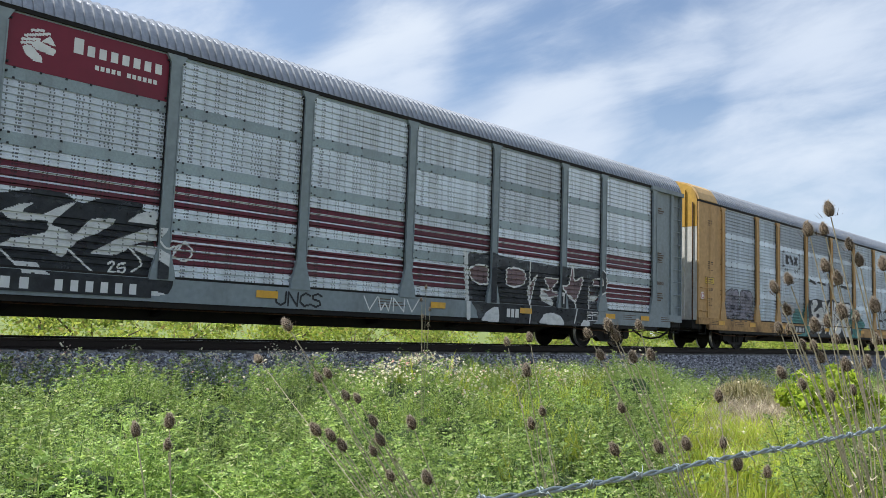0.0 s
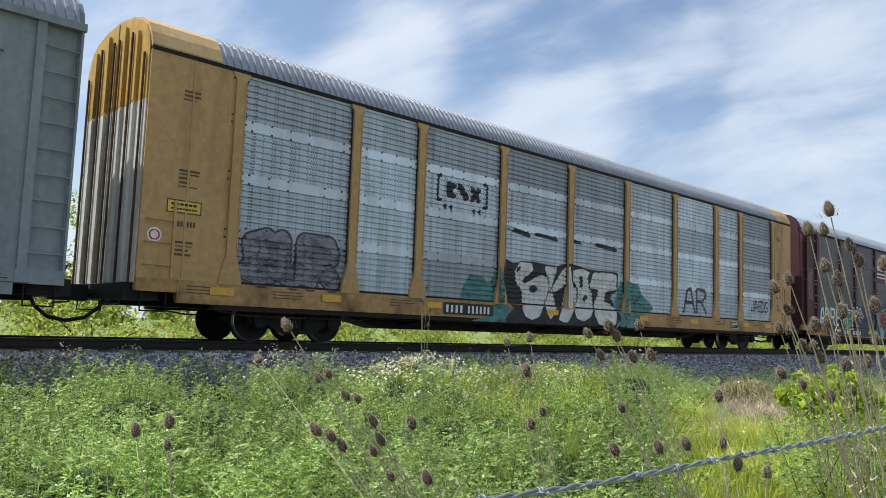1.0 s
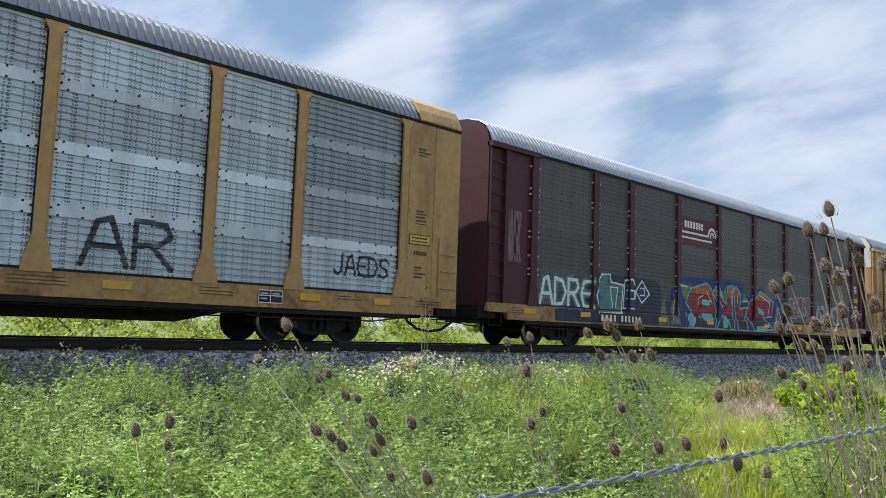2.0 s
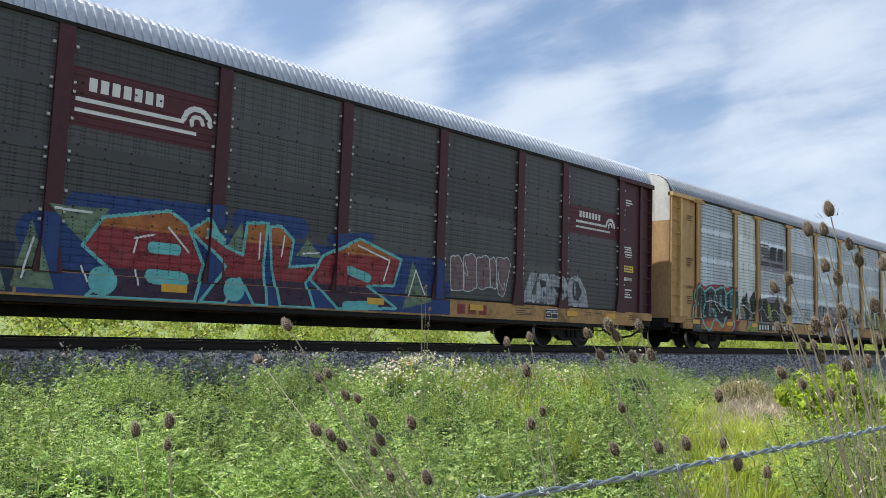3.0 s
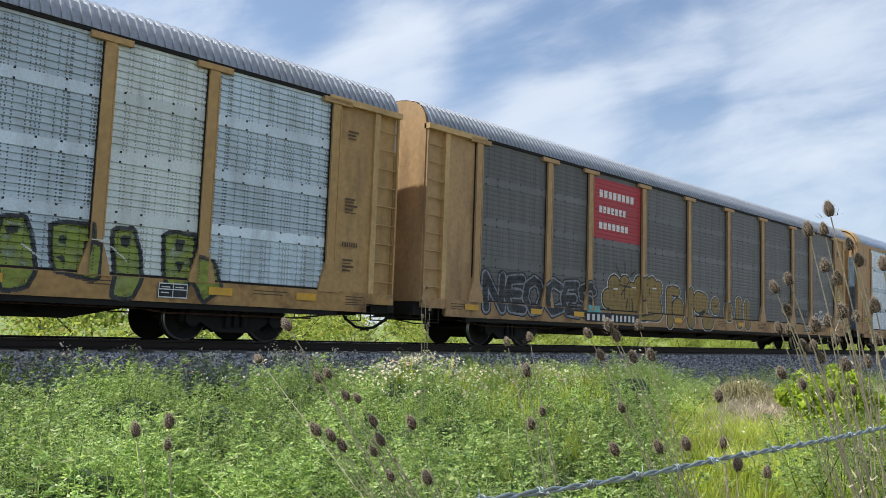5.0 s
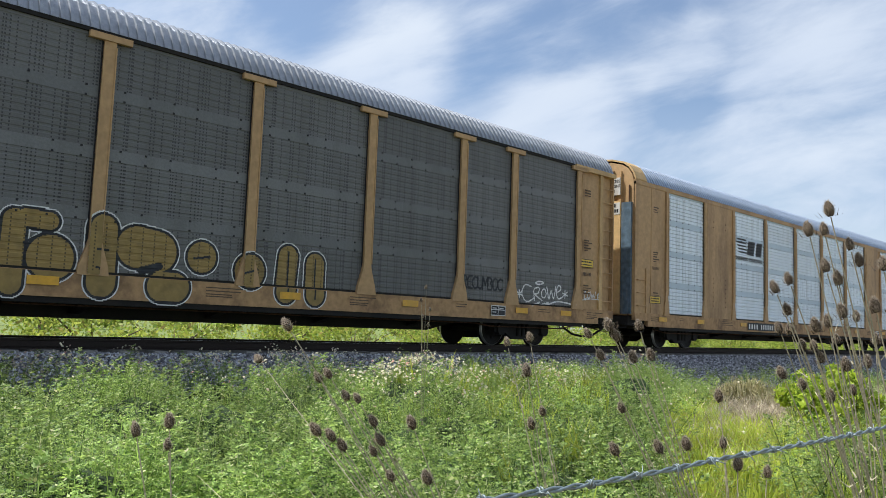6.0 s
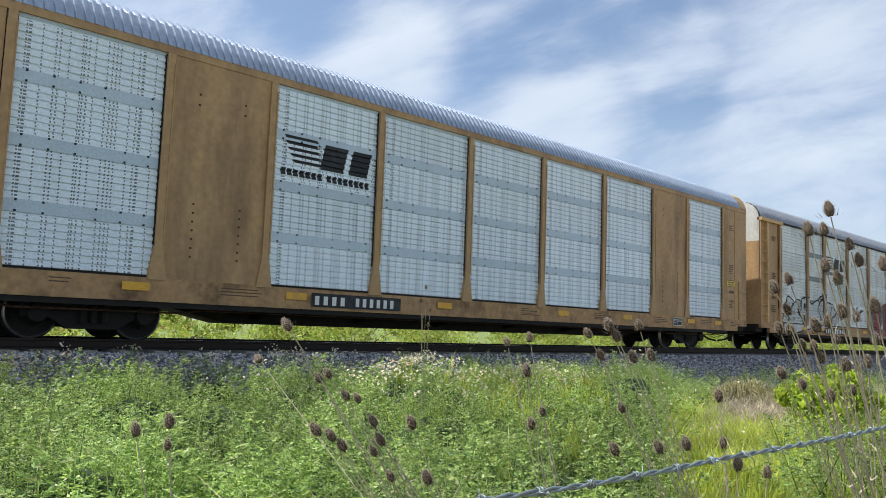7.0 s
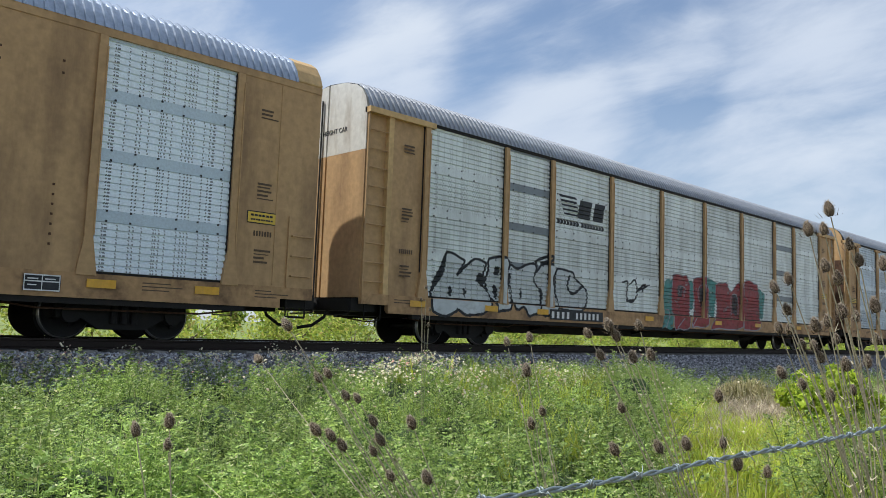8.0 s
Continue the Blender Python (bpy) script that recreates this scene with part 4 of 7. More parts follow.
paint(c, "company_board", [("sign_maroon", [bar(-7.08, 4.24, -4.44, 5.10)]), ("white", emblem + words + letter_bars(-5.72, 4.50, 0.46, 0.08, 5, 0.7) + letter_bars(-5.18, 4.50, 0.56, 0.08, 6, 0.7))], "maroon company board with white emblem and bars", rib=0.0, **P)
flames = [smooth((-6.95, 1.95), (-6.7, 2.09), (-6.48, 2.14), (-6.63, 1.99), (-6.35, 1.97), (-6.05, 2.15), (-5.83, 2.25), (-6.07, 1.99), (-6.19, 1.84), (-5.92, 1.74), (-5.75, 1.65), (-5.9, 1.48), (-5.99, 1.32), (-6.31, 1.43), (-6.91, 1.42), (-6.77, 1.55), (-6.27, 1.7), (-6.25, 1.89), (-6.77, 1.84)),
    smooth((-5.75, 1.79), (-5.58, 1.99), (-5.2, 2.05), (-5.2, 1.96), (-5.46, 1.77), (-5.75, 1.62), (-5.9, 1.47), (-5.91, 1.64)),
    smooth((-4.97, 2.01), (-4.82, 2.17), (-4.49, 2.27), (-4.47, 2.03)),
    smooth((-5.57, 1.41), (-5.21, 1.66), (-4.65, 1.93), (-4.28, 1.99), (-4.42, 1.76), (-4.85, 1.64), (-5.12, 1.44)),
    smooth((-4.92, 1.6), (-4.56, 1.65), (-4.16, 1.49), (-4.13, 1.27), (-4.54, 1.45)),
    smooth((-6.69, 1.2), (-6.38, 1.21), (-6.25, 1.08), (-6.02, 0.92), (-6.27, 0.9), (-6.43, 1.05), (-6.54, 0.88), (-6.64, 0.88), (-6.58, 1.04)),
    smooth((-5.47, 1.02), (-4.95, 0.99), (-4.5, 0.87), (-4.23, 0.82), (-4.49, 0.78), (-5.49, 0.92))]
flames += [smooth((-9.4, 1.3), (-8.6, 1.9), (-7.6, 2.05), (-8.2, 1.6), (-7.4, 1.5), (-8.5, 1.2)), smooth((-9.3, 2.1), (-8.0, 2.2), (-8.7, 1.9))]
paint(c, "graffiti", [("sprayed_black", [smooth((-7.52, 2.03), (-6.98, 2.23), (-6.42, 2.38), (-6.07, 2.37), (-5.73, 2.24), (-5.4, 2.36), (-4.76, 2.38), (-4.68, 2.24), (-4.44, 2.05), (-4.48, 1.6), (-4.23, 1.3), (-4.11, 1.04), (-4.19, 0.82), (-4.57, 0.87), (-5.29, 0.95), (-7.43, 0.98)), smooth((-9.8, 0.95), (-9.7, 2.2), (-8.4, 2.45), (-6.9, 2.1), (-6.9, 0.95))]), ("sprayed_white", flames), ("white", line((-6.9, 1.37), (-6.62, 1.11), r=0.017) + line((-6, 1.53), (-5.73, 1.31), (-5.47, 1.09), r=0.017) + line((-4.92, 1.58), (-4.68, 1.33), (-4.85, 1.17), r=0.017) + line((-4.09, 1.57), (-3.91, 1.79), r=0.017) + line((-4.13, 1.49), (-4.06, 1.68), (-3.87, 1.74), (-3.76, 1.6), (-3.89, 1.43), (-4.09, 1.49), r=0.017) + line((-5.25, 1.28), (-5.18, 1.32), (-5.16, 1.26), (-5.24, 1.14), (-5.12, 1.15), r=0.017) + line((-4.97, 1.31), (-5.07, 1.28), (-5.07, 1.21), (-4.96, 1.24), (-4.99, 1.15), (-5.08, 1.16), r=0.017) + line((-4.46, 1.79), (-4.29, 1.62), (-4.1, 1.68), r=0.017))], "black sprayed ground with silver flame shapes", **P)

block = [smooth((3.48, 1.87), (3.71, 1.98), (4.14, 1.98), (4.17, 1.56), (3.9, 1.51), (3.57, 1.63)),
    smooth((4.87, 1.96), (5.12, 2.03), (5.55, 1.98), (5.66, 1.8), (5.55, 1.62), (5.21, 1.53), (4.89, 1.58)),
    smooth((5.76, 1.58), (6.1, 1.9), (5.97, 1.57), (5.82, 1.11), (5.74, 1.38)),
    smooth((6.45, 1.85), (7.04, 1.85), (6.76, 1.52), (7.2, 1.44), (6.33, 1.28), (6.28, 1.54), (6.66, 1.55)),
    smooth((7.12, 1.68), (7.52, 1.74), (7.7, 2.29), (7.8, 1.86), (8.2, 1.96), (7.84, 1.28), (7.19, 1.56)),
    smooth((8.7, 1.95), (9.01, 2.01), (9.06, 1.82), (8.71, 1.79))]
paint(c, "graffiti", [("dark", [smooth((3.41, 2.22), (4.13, 2.34), (5.16, 2.27), (6.48, 2.23), (7.56, 2.21), (8.6, 2.26), (9.16, 2.22), (9.42, 1.95), (9.23, 1.67), (8.89, 1.45), (8.91, 0.99), (8.55, 0.62), (5.74, 0.6), (3.94, 0.62), (3.55, 1.05))]), ("sprayed_black", [smooth((4.22, 1.93), (4.84, 2.06), (5.64, 1.99), (6.9, 1.89), (8.31, 1.98), (8.53, 0.85), (7.25, 0.66), (5.74, 0.65), (4.46, 0.75), (3.69, 1.06), (3.61, 1.46))]), ("pink", block), ("sprayed_white", [smooth((3.92, 0.62), (4.03, 0.8), (4.29, 0.95), (4.52, 0.98), (4.55, 0.6)),
    smooth((6.19, 0.62), (6.33, 0.85), (6.7, 0.93), (7.1, 0.84), (7.26, 0.6)),
    smooth((8.03, 0.6), (8.16, 0.77), (8.43, 0.75), (8.47, 0.62)),
    smooth((6.31, 1.54), (6.81, 1.26), (6.79, 1.11), (6.3, 1.25)),
    smooth((8.53, 1.48), (8.92, 1.51), (8.81, 1.34), (8.54, 1.32))] + line((3.33, 2.28), (3.41, 1.49), (3.45, 0.69), r=0.07)),
    ("white", rims(block, 0.022) + line((5.8, 2.24), (5.81, 1.1), (5.77, 0.6), r=0.022) + line((7.74, 0.68), (7.84, 1.24), (7.26, 1.51), (7.18, 1.2), r=0.022) + line((8.48, 1.74), (8.48, 1.1), r=0.022) + line((9.08, 2.25), (9.38, 2.01), (9.31, 1.68), (8.96, 1.52), r=0.022))], "dark sprayed block with white-edged pink lettering", **P)
paint(c, "sill_mark", [("sprayed_black", [poly((4.52, 0.99), (5.74, 0.99), (5.77, 0.6), (4.55, 0.6))]), ("white", [poly((4.86, 0.95), (4.99, 0.96), (4.99, 0.74), (4.86, 0.73)), poly((5.03, 0.95), (5.15, 0.96), (5.15, 0.74), (5.03, 0.74)), poly((5.2, 0.95), (5.33, 0.96), (5.33, 0.75), (5.18, 0.74))])], "three white bars on a dark patch of the sill")
paint(c, "graffiti", [("white", spray("VWNV", 0.2, 0.74, 1.6, 0.28, 0.014)), ("black", spray("UNCS", -2.0, 0.74, 1.1, 0.26, 0.02))], "thin sprayed scribbles on the sill")
number_board(c, -6.0, 3.0)
end_notices(c, 12.35, seed=1, sticker=False)

# B: yellow posts, mixed silver panels
c = TRAIN["B"] = autorack(1, "yellow enclosed autorack with mixed silver panels and sprayed lettering", YELLOW, "silver", "flare", YELLOW_SILL, PALE_TAN, WHITE_P, END_YELLOW, ends="flush",
    tones=["silver", "bluish", "silver", "silver", "silver", "bluish", "bluish", "bluish", "silver"])
paint(c, "company_mark", [("black", [(-6.22, 3.64, -6.22, 3.82, 0.11), (-6.22, 3.82, -6.06, 3.84, 0.07), (-6.22, 3.62, -6.06, 3.60, 0.07), (-5.85, 3.83, -5.65, 3.62, 0.10), (-5.42, 3.84, -5.2, 3.6, 0.075), (-5.42, 3.6, -5.2, 3.84, 0.075)]
    + [bar(-6.64, 3.40, -6.57, 4.05), bar(-6.64, 3.98, -6.46, 4.05), bar(-6.64, 3.40, -6.46, 3.47), bar(-4.92, 3.40, -4.85, 4.05), bar(-5.03, 3.98, -4.85, 4.05), bar(-5.03, 3.40, -4.85, 3.47)] + [dot(-6.35 + q, 3.30, 0.055) for q in (0, 0.2, 1.0, 1.2)])], "black bracketed company mark", **P)

teal = [smooth((-5.71, 1.32), (-5.42, 1.73), (-4.98, 1.73), (-4.72, 1.57), (-4.48, 1.86), (-4.39, 2.03), (-4.25, 1.67), (-4.05, 1.15), (-3.96, 0.59), (-5.37, 0.6), (-4.66, 0.79), (-4.63, 1.08), (-5.74, 1.1)),
    smooth((0.87, 1.38), (1.03, 1.73), (1.32, 2.03), (2.15, 1.97), (2.45, 1.63), (3.07, 1.24), (2.3, 0.98), (2.03, 0.65), (0.96, 0.65))]
letters = [smooth((-3.75, 1.94), (-3.57, 2.2), (-3.1, 2.22), (-2.98, 2.06), (-3.08, 1.93), (-3.39, 1.76), (-3.39, 1.67), (-3.24, 1.69), (-2.71, 1.92), (-2.39, 1.89), (-2.31, 1.63), (-2.41, 1.27), (-2.61, 1.03), (-2.75, 0.79), (-3.05, 0.69), (-3.32, 0.76), (-3.48, 0.97), (-3.45, 1.42), (-3.7, 1.67)),
    smooth((-2.54, 2.17), (-2.02, 2.21), (-1.97, 2.08), (-2.17, 1.59), (-2.01, 1.12), (-2.09, 0.91), (-2.28, 0.73), (-2.52, 1.06), (-2.33, 1.51), (-2.32, 1.81)),
    smooth((-2.29, 1.46), (-1.8, 2.07), (-1.47, 2.26), (-1.33, 1.72), (-1.03, 1.62), (-1.05, 1.31), (-1.24, 0.99), (-1.5, 0.67), (-1.92, 0.74), (-1.69, 1.33), (-1.57, 1.73), (-1.84, 1.56)),
    smooth((-1.25, 2.16), (-0.82, 2.24), (-0.43, 2.16), (-0.5, 1.99), (-0.44, 1.67), (-0.32, 1.62), (-0.25, 1.18), (-0.39, 0.88), (-0.72, 0.72), (-1.05, 0.78), (-1.21, 0.99), (-1.02, 1.38), (-1, 1.63), (-1.19, 1.83), (-1.3, 1.79)),
    smooth((-0.2, 2.18), (0.91, 2.2), (0.98, 1.73), (0.4, 1.61), (0.33, 1.38), (0.67, 1.27), (0.89, 1.15), (0.87, 0.68), (0.05, 0.64), (-0.24, 0.92), (-0.22, 1.24), (-0.01, 1.65), (-0.44, 1.74), (-0.34, 2.01))]
paint(c, "graffiti", [("teal", teal), ("sprayed_black", [smooth((-4.2, 2.24), (-3.68, 2.17), (-2.98, 2.26), (-2.48, 2.23), (-1.95, 2.21), (-1.4, 2.33), (-0.28, 2.24), (0.44, 2.25), (1, 2.24), (1.03, 1.73), (0.66, 1.5), (0.89, 1.18), (0.92, 0.68), (-3.95, 0.57), (-4.05, 1.15), (-4.28, 1.69))]), ("sprayed_white", letters), ("sprayed_black", rims(letters, 0.014) + [smooth((-3.17, 1.53), (-3, 1.63), (-2.81, 1.59), (-2.83, 1.47), (-3.04, 1.41)),
    smooth((-3.38, 1.8), (-3.13, 1.85), (-3.24, 1.72), (-3.39, 1.69)),
    smooth((-0.93, 2), (-0.76, 2), (-0.76, 1.68), (-0.89, 1.7)),
    smooth((-0.76, 1.39), (-0.62, 1.5), (-0.5, 1.45), (-0.68, 1.27)),
    smooth((-3.67, 2.05), (-3.5, 2.08), (-3.63, 1.9))]),
    ("black", line((-4.49, 1.35), (-4.4, 1.44), (-4.36, 1.34), (-4.26, 1.45), (-4.2, 1.35), r=0.012) + line((-4.49, 1.28), (-4.19, 1.25), (-4.48, 1.15), (-4.19, 1.14), r=0.012) + line((-4.54, 1.01), (-4.44, 1.04), (-4.41, 0.94), (-4.28, 1.03), r=0.012) + line((1, 1.42), (1.17, 1.5), (1.27, 1.37), (1.53, 1.46), r=0.012) + line((1.05, 1.29), (1.49, 1.29), (1.1, 1.19), r=0.012) + line((1.28, 1.07), (1.43, 0.87), (1.5, 1.08), (1.65, 0.95), r=0.012))], "white rounded lettering on a black sprayed ground", **P)
g = spray("SUR", -11.55, 1.28, 2.0, 0.72, 0.20)
paint(c, "graffiti", [("dark", fatter(g, 0.045)), ("mauve", g), ("dark", [(-11.2, 1.5, -11.0, 1.52, 0.02), (-10.5, 1.3, -10.48, 1.8, 0.02), (-9.8, 1.6, -9.6, 1.62, 0.02)])], "pale mauve bubble lettering with dark outline", **P)
paint(c, "graffiti", [("black", [(-3.85, 3.02, -3.2, 2.94, 0.065), (-2.9, 3.0, -2.0, 2.94, 0.05), (-1.2, 2.98, -0.9, 2.96, 0.05), (-0.1, 2.99, 0.9, 2.93, 0.06)]), ("aqua", [(-4.1, 3.06, -3.9, 3.04, 0.06)])], "dark sprayed dashes across panels", **P)
paint(c, "graffiti", [("dark", spray("JAEDS", 10.1, 1.45, 1.5, 0.42, 0.03) + spray("AR", 5.0, 1.25, 1.6, 0.8, 0.05) + spray("UVC", 1.6, 1.3, 0.8, 0.3, 0.02) + spray("WS", -4.6, 1.4, 0.45, 0.3, 0.02))], "thin dark sprayed tags on panels", **P)
number_board(c, -5.48, 1.75)
end_notices(c, -12.9, seed=2)
end_notices(c, 12.5, seed=3)
paint(c, "round_emblem", [("white", [(-13.45, 1.85, -13.449, 1.85, 0.13)]), ("sign_red", [(-13.45, 1.85, -13.449, 1.85, 0.10)]), ("white", [(-13.45, 1.85, -13.449, 1.85, 0.07)])], "small white and red round emblem", flat_from=11.9)

# C: maroon posts, sooty panels
c = TRAIN["C"] = autorack(2, "maroon enclosed autorack with sooty dark panels and colourful spray paint", MAROON, "soot", "broad", YELLOW_SILL, ROOF_M, MAROON, MAROON, ends="ladder", roof=ROOF_PALE, shift=-0.05)
P2 = dict(posts=POSTS, half=0.13, rib=0.22)
for x, z, s in ((-2.9, 4.0, 1.0), (10.65, 3.62, 0.8)):
    arch = [(x + s * (0.95 + 0.26 * math.cos(a * 0.5)), z + s * (-0.02 + 0.26 * math.sin(a * 0.5)), x + s * (0.95 + 0.26 * math.cos(a * 0.5 + 0.5)), z + s * (-0.02 + 0.26 * math.sin(a * 0.5 + 0.5)), 0.05 * s) for a in range(6)]
    arch += [(x + s * (0.95 + 0.11 * math.cos(a * 0.6)), z - s * 0.02 + s * 0.11 * math.sin(a * 0.6), x + s * (0.95 + 0.11 * math.cos(a * 0.6 + 0.6)), z - s * 0.02 + s * 0.11 * math.sin(a * 0.6 + 0.6), 0.04 * s) for a in range(6)]
    paint(c, "company_board", [("board_maroon", [bar(x - 1.28, z - 0.50 * s, x + 1.28, z + 0.5 * s)]), ("sprayed_white" if x > 0 else "white", letter_bars(x - 1.0 * s, z + 0.13 * s, 1.35 * s, 0.22 * s, 7, 0.7) + [bar(x - 1.2 * s, z - 0.08 * s, x + 0.7 * s, z - 0.01 * s), bar(x - 1.2 * s, z - 0.26 * s, x + 0.95 * s, z - 0.19 * s)] + arch)], "maroon company board with white bars and arch", **P2)
K1 = [poly((-3.8, 1.55), (-3.5, 2.05), (-2.35, 2.3), (-2.0, 2.1), (-1.65, 1.4), (-1.8, 0.72), (-3.7, 0.72), (-3.3, 1.15)),
      poly((-1.95, 2.0), (-1.6, 2.25), (-1.3, 1.8), (-0.85, 1.65), (-0.8, 2.27), (-0.34, 2.32), (-0.4, 1.5), (-0.3, 0.72), (-0.6, 0.72), (-0.9, 1.2), (-1.2, 0.72), (-1.7, 0.72), (-1.2, 1.4)),
      poly((-0.3, 2.25), (-0.05, 2.3), (0.26, 2.05), (0.2, 1.5), (0.9, 1.6), (0.6, 1.2), (0.8, 0.72), (0.0, 0.72), (-0.2, 1.4)),
      poly((0.7, 1.3), (1.0, 1.8), (1.95, 2.25), (3.15, 1.9), (2.95, 1.3), (2.2, 1.25), (3.0, 0.8), (1.4, 0.72))]
rim = [e for q in K1 for e in edges(q, 0.03)]
paint(c, "graffiti", [("blue", [bar(-4.75, 0.72, 4.7, 1.5), (-4.5, 1.7, 4.2, 1.7, 0.32), (-3.9, 2.2, -1.4, 2.3, 0.22), (-0.9, 2.3, 0.4, 2.3, 0.22), (1.2, 2.15, 2.2, 2.3, 0.12)]),
    ("sage", [poly((-5.6, 0.74), (-5.2, 1.7), (-4.9, 0.74)), poly((-4.85, 0.8), (-4.6, 1.9), (-4.2, 0.8)), poly((-4.4, 2.15), (-3.4, 2.2), (-3.8, 1.6)), poly((0.35, 1.75), (1.0, 1.75), (0.6, 2.1)), poly((3.2, 0.8), (3.5, 1.9), (4.1, 1.0)), poly((-1.2, 1.75), (-0.9, 2.3), (-0.85, 1.7))]),
    ("plum", K1), ("red", K1, 1.22, 1.90), ("orange", K1, 1.90, 2.4),
    ("aqua", rim + [(-2.6, 1.62, -2.2, 1.62, 0.11), (-2.6, 1.12, -2.05, 1.10, 0.13), dot(-3.45, 0.98, 0.24), dot(-1.02, 0.98, 0.22), (1.7, 1.55, 2.2, 1.42, 0.10), (1.6, 0.8, 2.4, 0.85, 0.09), (-1.55, 2.0, -1.3, 1.85, 0.08)]),
    ("white", [(-2.35, 2.0, -1.95, 1.6, 0.016), (-2.95, 1.75, -2.6, 1.85, 0.016), (-2.95, 1.5, -2.9, 1.75, 0.016), (-2.9, 1.2, -2.85, 0.95, 0.016), (-0.5, 2.1, -0.5, 1.6, 0.016), (0.05, 2.1, 0.0, 1.7, 0.016), (1.9, 2.1, 2.8, 1.85, 0.018), (2.8, 1.85, 2.65, 1.4, 0.018), (-3.8, 1.2, -3.7, 0.95, 0.016), (-4.7, 0.95, -4.55, 1.6, 0.016), (3.4, 1.1, 3.6, 1.7, 0.016), (3.6, 1.7, 3.9, 1.15, 0.016), (0.5, 1.8, 0.9, 1.85, 0.016), (-4.3, 2.1, -3.7, 2.1, 0.016)])], "large faceted red, orange and aqua sprayed lettering on blue", **P2)
K2 = [poly((-8.75, 2.15), (-8.3, 2.17), (-8.25, 1.95), (-7.6, 1.9), (-7.7, 1.05), (-8.9, 1.0), (-9.1, 1.5)), poly((-7.5, 2.05), (-7.2, 2.1), (-6.9, 1.7), (-7.0, 1.2), (-7.6, 1.2)), poly((-6.55, 2.1), (-6.1, 1.7), (-6.55, 1.4), (-6.9, 1.75))]
paint(c, "graffiti", [("navy", [bar(-11.0, 0.72, -4.8, 1.5), (-9.0, 1.75, -5.8, 1.75, 0.42)]), ("teal", K2[:1]), ("blue", K2[1:]), ("white", [e for q in K2 for e in edges(q, 0.025)] + [(-8.3, 1.8, -7.9, 1.8, 0.02), (-7.9, 1.8, -8.0, 1.2, 0.02), (-8.3, 1.8, -8.15, 1.2, 0.02), (-7.4, 1.75, -7.1, 1.75, 0.02), (-7.1, 1.75, -7.1, 1.5, 0.02), (-7.4, 1.5, -7.1, 1.5, 0.02), (-6.65, 1.85, -6.4, 1.85, 0.02), (-6.4, 1.85, -6.4, 1.65, 0.02), (-6.65, 1.65, -6.4, 1.65, 0.02)])], "navy sprayed ground with white-lined teal and blue shapes", **P2)
g = spray("ADRE", -11.6, 1.15, 2.4, 0.75, 0.06)
paint(c, "graffiti", [("teal", fatter(g, 0.06)), ("white", fatter(g, -0.01))], "pale teal sprayed lettering", **P2)

bubbles = [smooth((4.7, 2.08), (4.96, 2.18), (5.15, 1.95), (5.2, 1.38), (4.77, 1.32)),
    smooth((5.16, 2.14), (5.4, 2.25), (5.6, 2.15), (5.66, 1.45), (5.52, 1.36), (5.2, 1.34)),
    smooth((5.62, 2.13), (5.88, 2.24), (6.08, 2.19), (6.16, 1.5), (5.92, 1.4), (5.68, 1.45)),
    smooth((6.09, 2.12), (6.23, 2.24), (6.34, 2.1), (6.39, 1.47), (6.16, 1.48)),
    smooth((6.34, 2.2), (6.75, 2.28), (6.9, 2.11), (6.8, 1.67), (6.67, 1.28), (6.46, 1.32))]
paint(c, "graffiti", [("pink", bubbles), ("pale", rims(bubbles, 0.012) + line((5.22, 2), (5.33, 1.72), (5.21, 1.76), r=0.012) + line((6.44, 1.87), (6.48, 1.64), (6.65, 1.44), (6.69, 1.61), r=0.012))], "faded pink bubble outline lettering", **P2)

letters = [smooth((7.43, 1.29), (7.51, 1.46), (7.73, 1.94), (8, 1.94), (7.77, 1.38), (7.95, 1.33), (7.96, 1.19), (7.44, 1.16)),
    smooth((7.96, 1.19), (7.99, 1.68), (8.12, 1.95), (8.46, 1.96), (8.58, 1.68), (8.58, 1.18), (8.33, 1.16), (8.27, 1.24)),
    smooth((8.56, 1.94), (9.05, 1.93), (9.27, 1.68), (9.22, 1.44), (9.03, 1.3), (8.86, 1.35), (8.74, 1.16), (8.58, 1.21)),
    smooth((9.32, 1.5), (9.46, 1.91), (9.85, 2.01), (10.2, 1.64), (10.33, 1.27), (10.27, 1.13), (9.31, 1.17))]
paint(c, "graffiti", [("chrome", letters), ("pale", rims(letters, 0.012)), ("dark", [smooth((8.1, 1.78), (8.35, 1.77), (8.39, 1.63), (8.18, 1.58)),
    smooth((9.58, 1.77), (9.82, 1.86), (10.02, 1.56), (9.86, 1.3), (9.6, 1.4)),
    smooth((8.74, 1.63), (9.01, 1.63), (9.08, 1.48), (8.89, 1.47)),
    smooth((8.25, 1.47), (8.34, 1.48), (8.32, 1.28))] + rims(letters, 0.005)), ("chrome", line((9.68, 1.78), (9.69, 1.47), r=0.03) + line((8.75, 1.57), (8.93, 1.35), r=0.03))], "white sprayed block lettering with worn patches", **P2)
paint(c, "number_marks", [("red", letter_bars(4.95, 0.76, 1.15, 0.24, 3, 0.7))], "dark red bars on the yellow sill")
number_board(c, -7.7, 2.4)
end_notices(c, 12.35, ink="white", seed=5)
paint(c, "graffiti", [("pink", spray("NVSK", -13.0, 2.2, 0.5, 1.3, 0.03))], "thin pink sprayed scrawl on the end plate", flat_from=11.9)

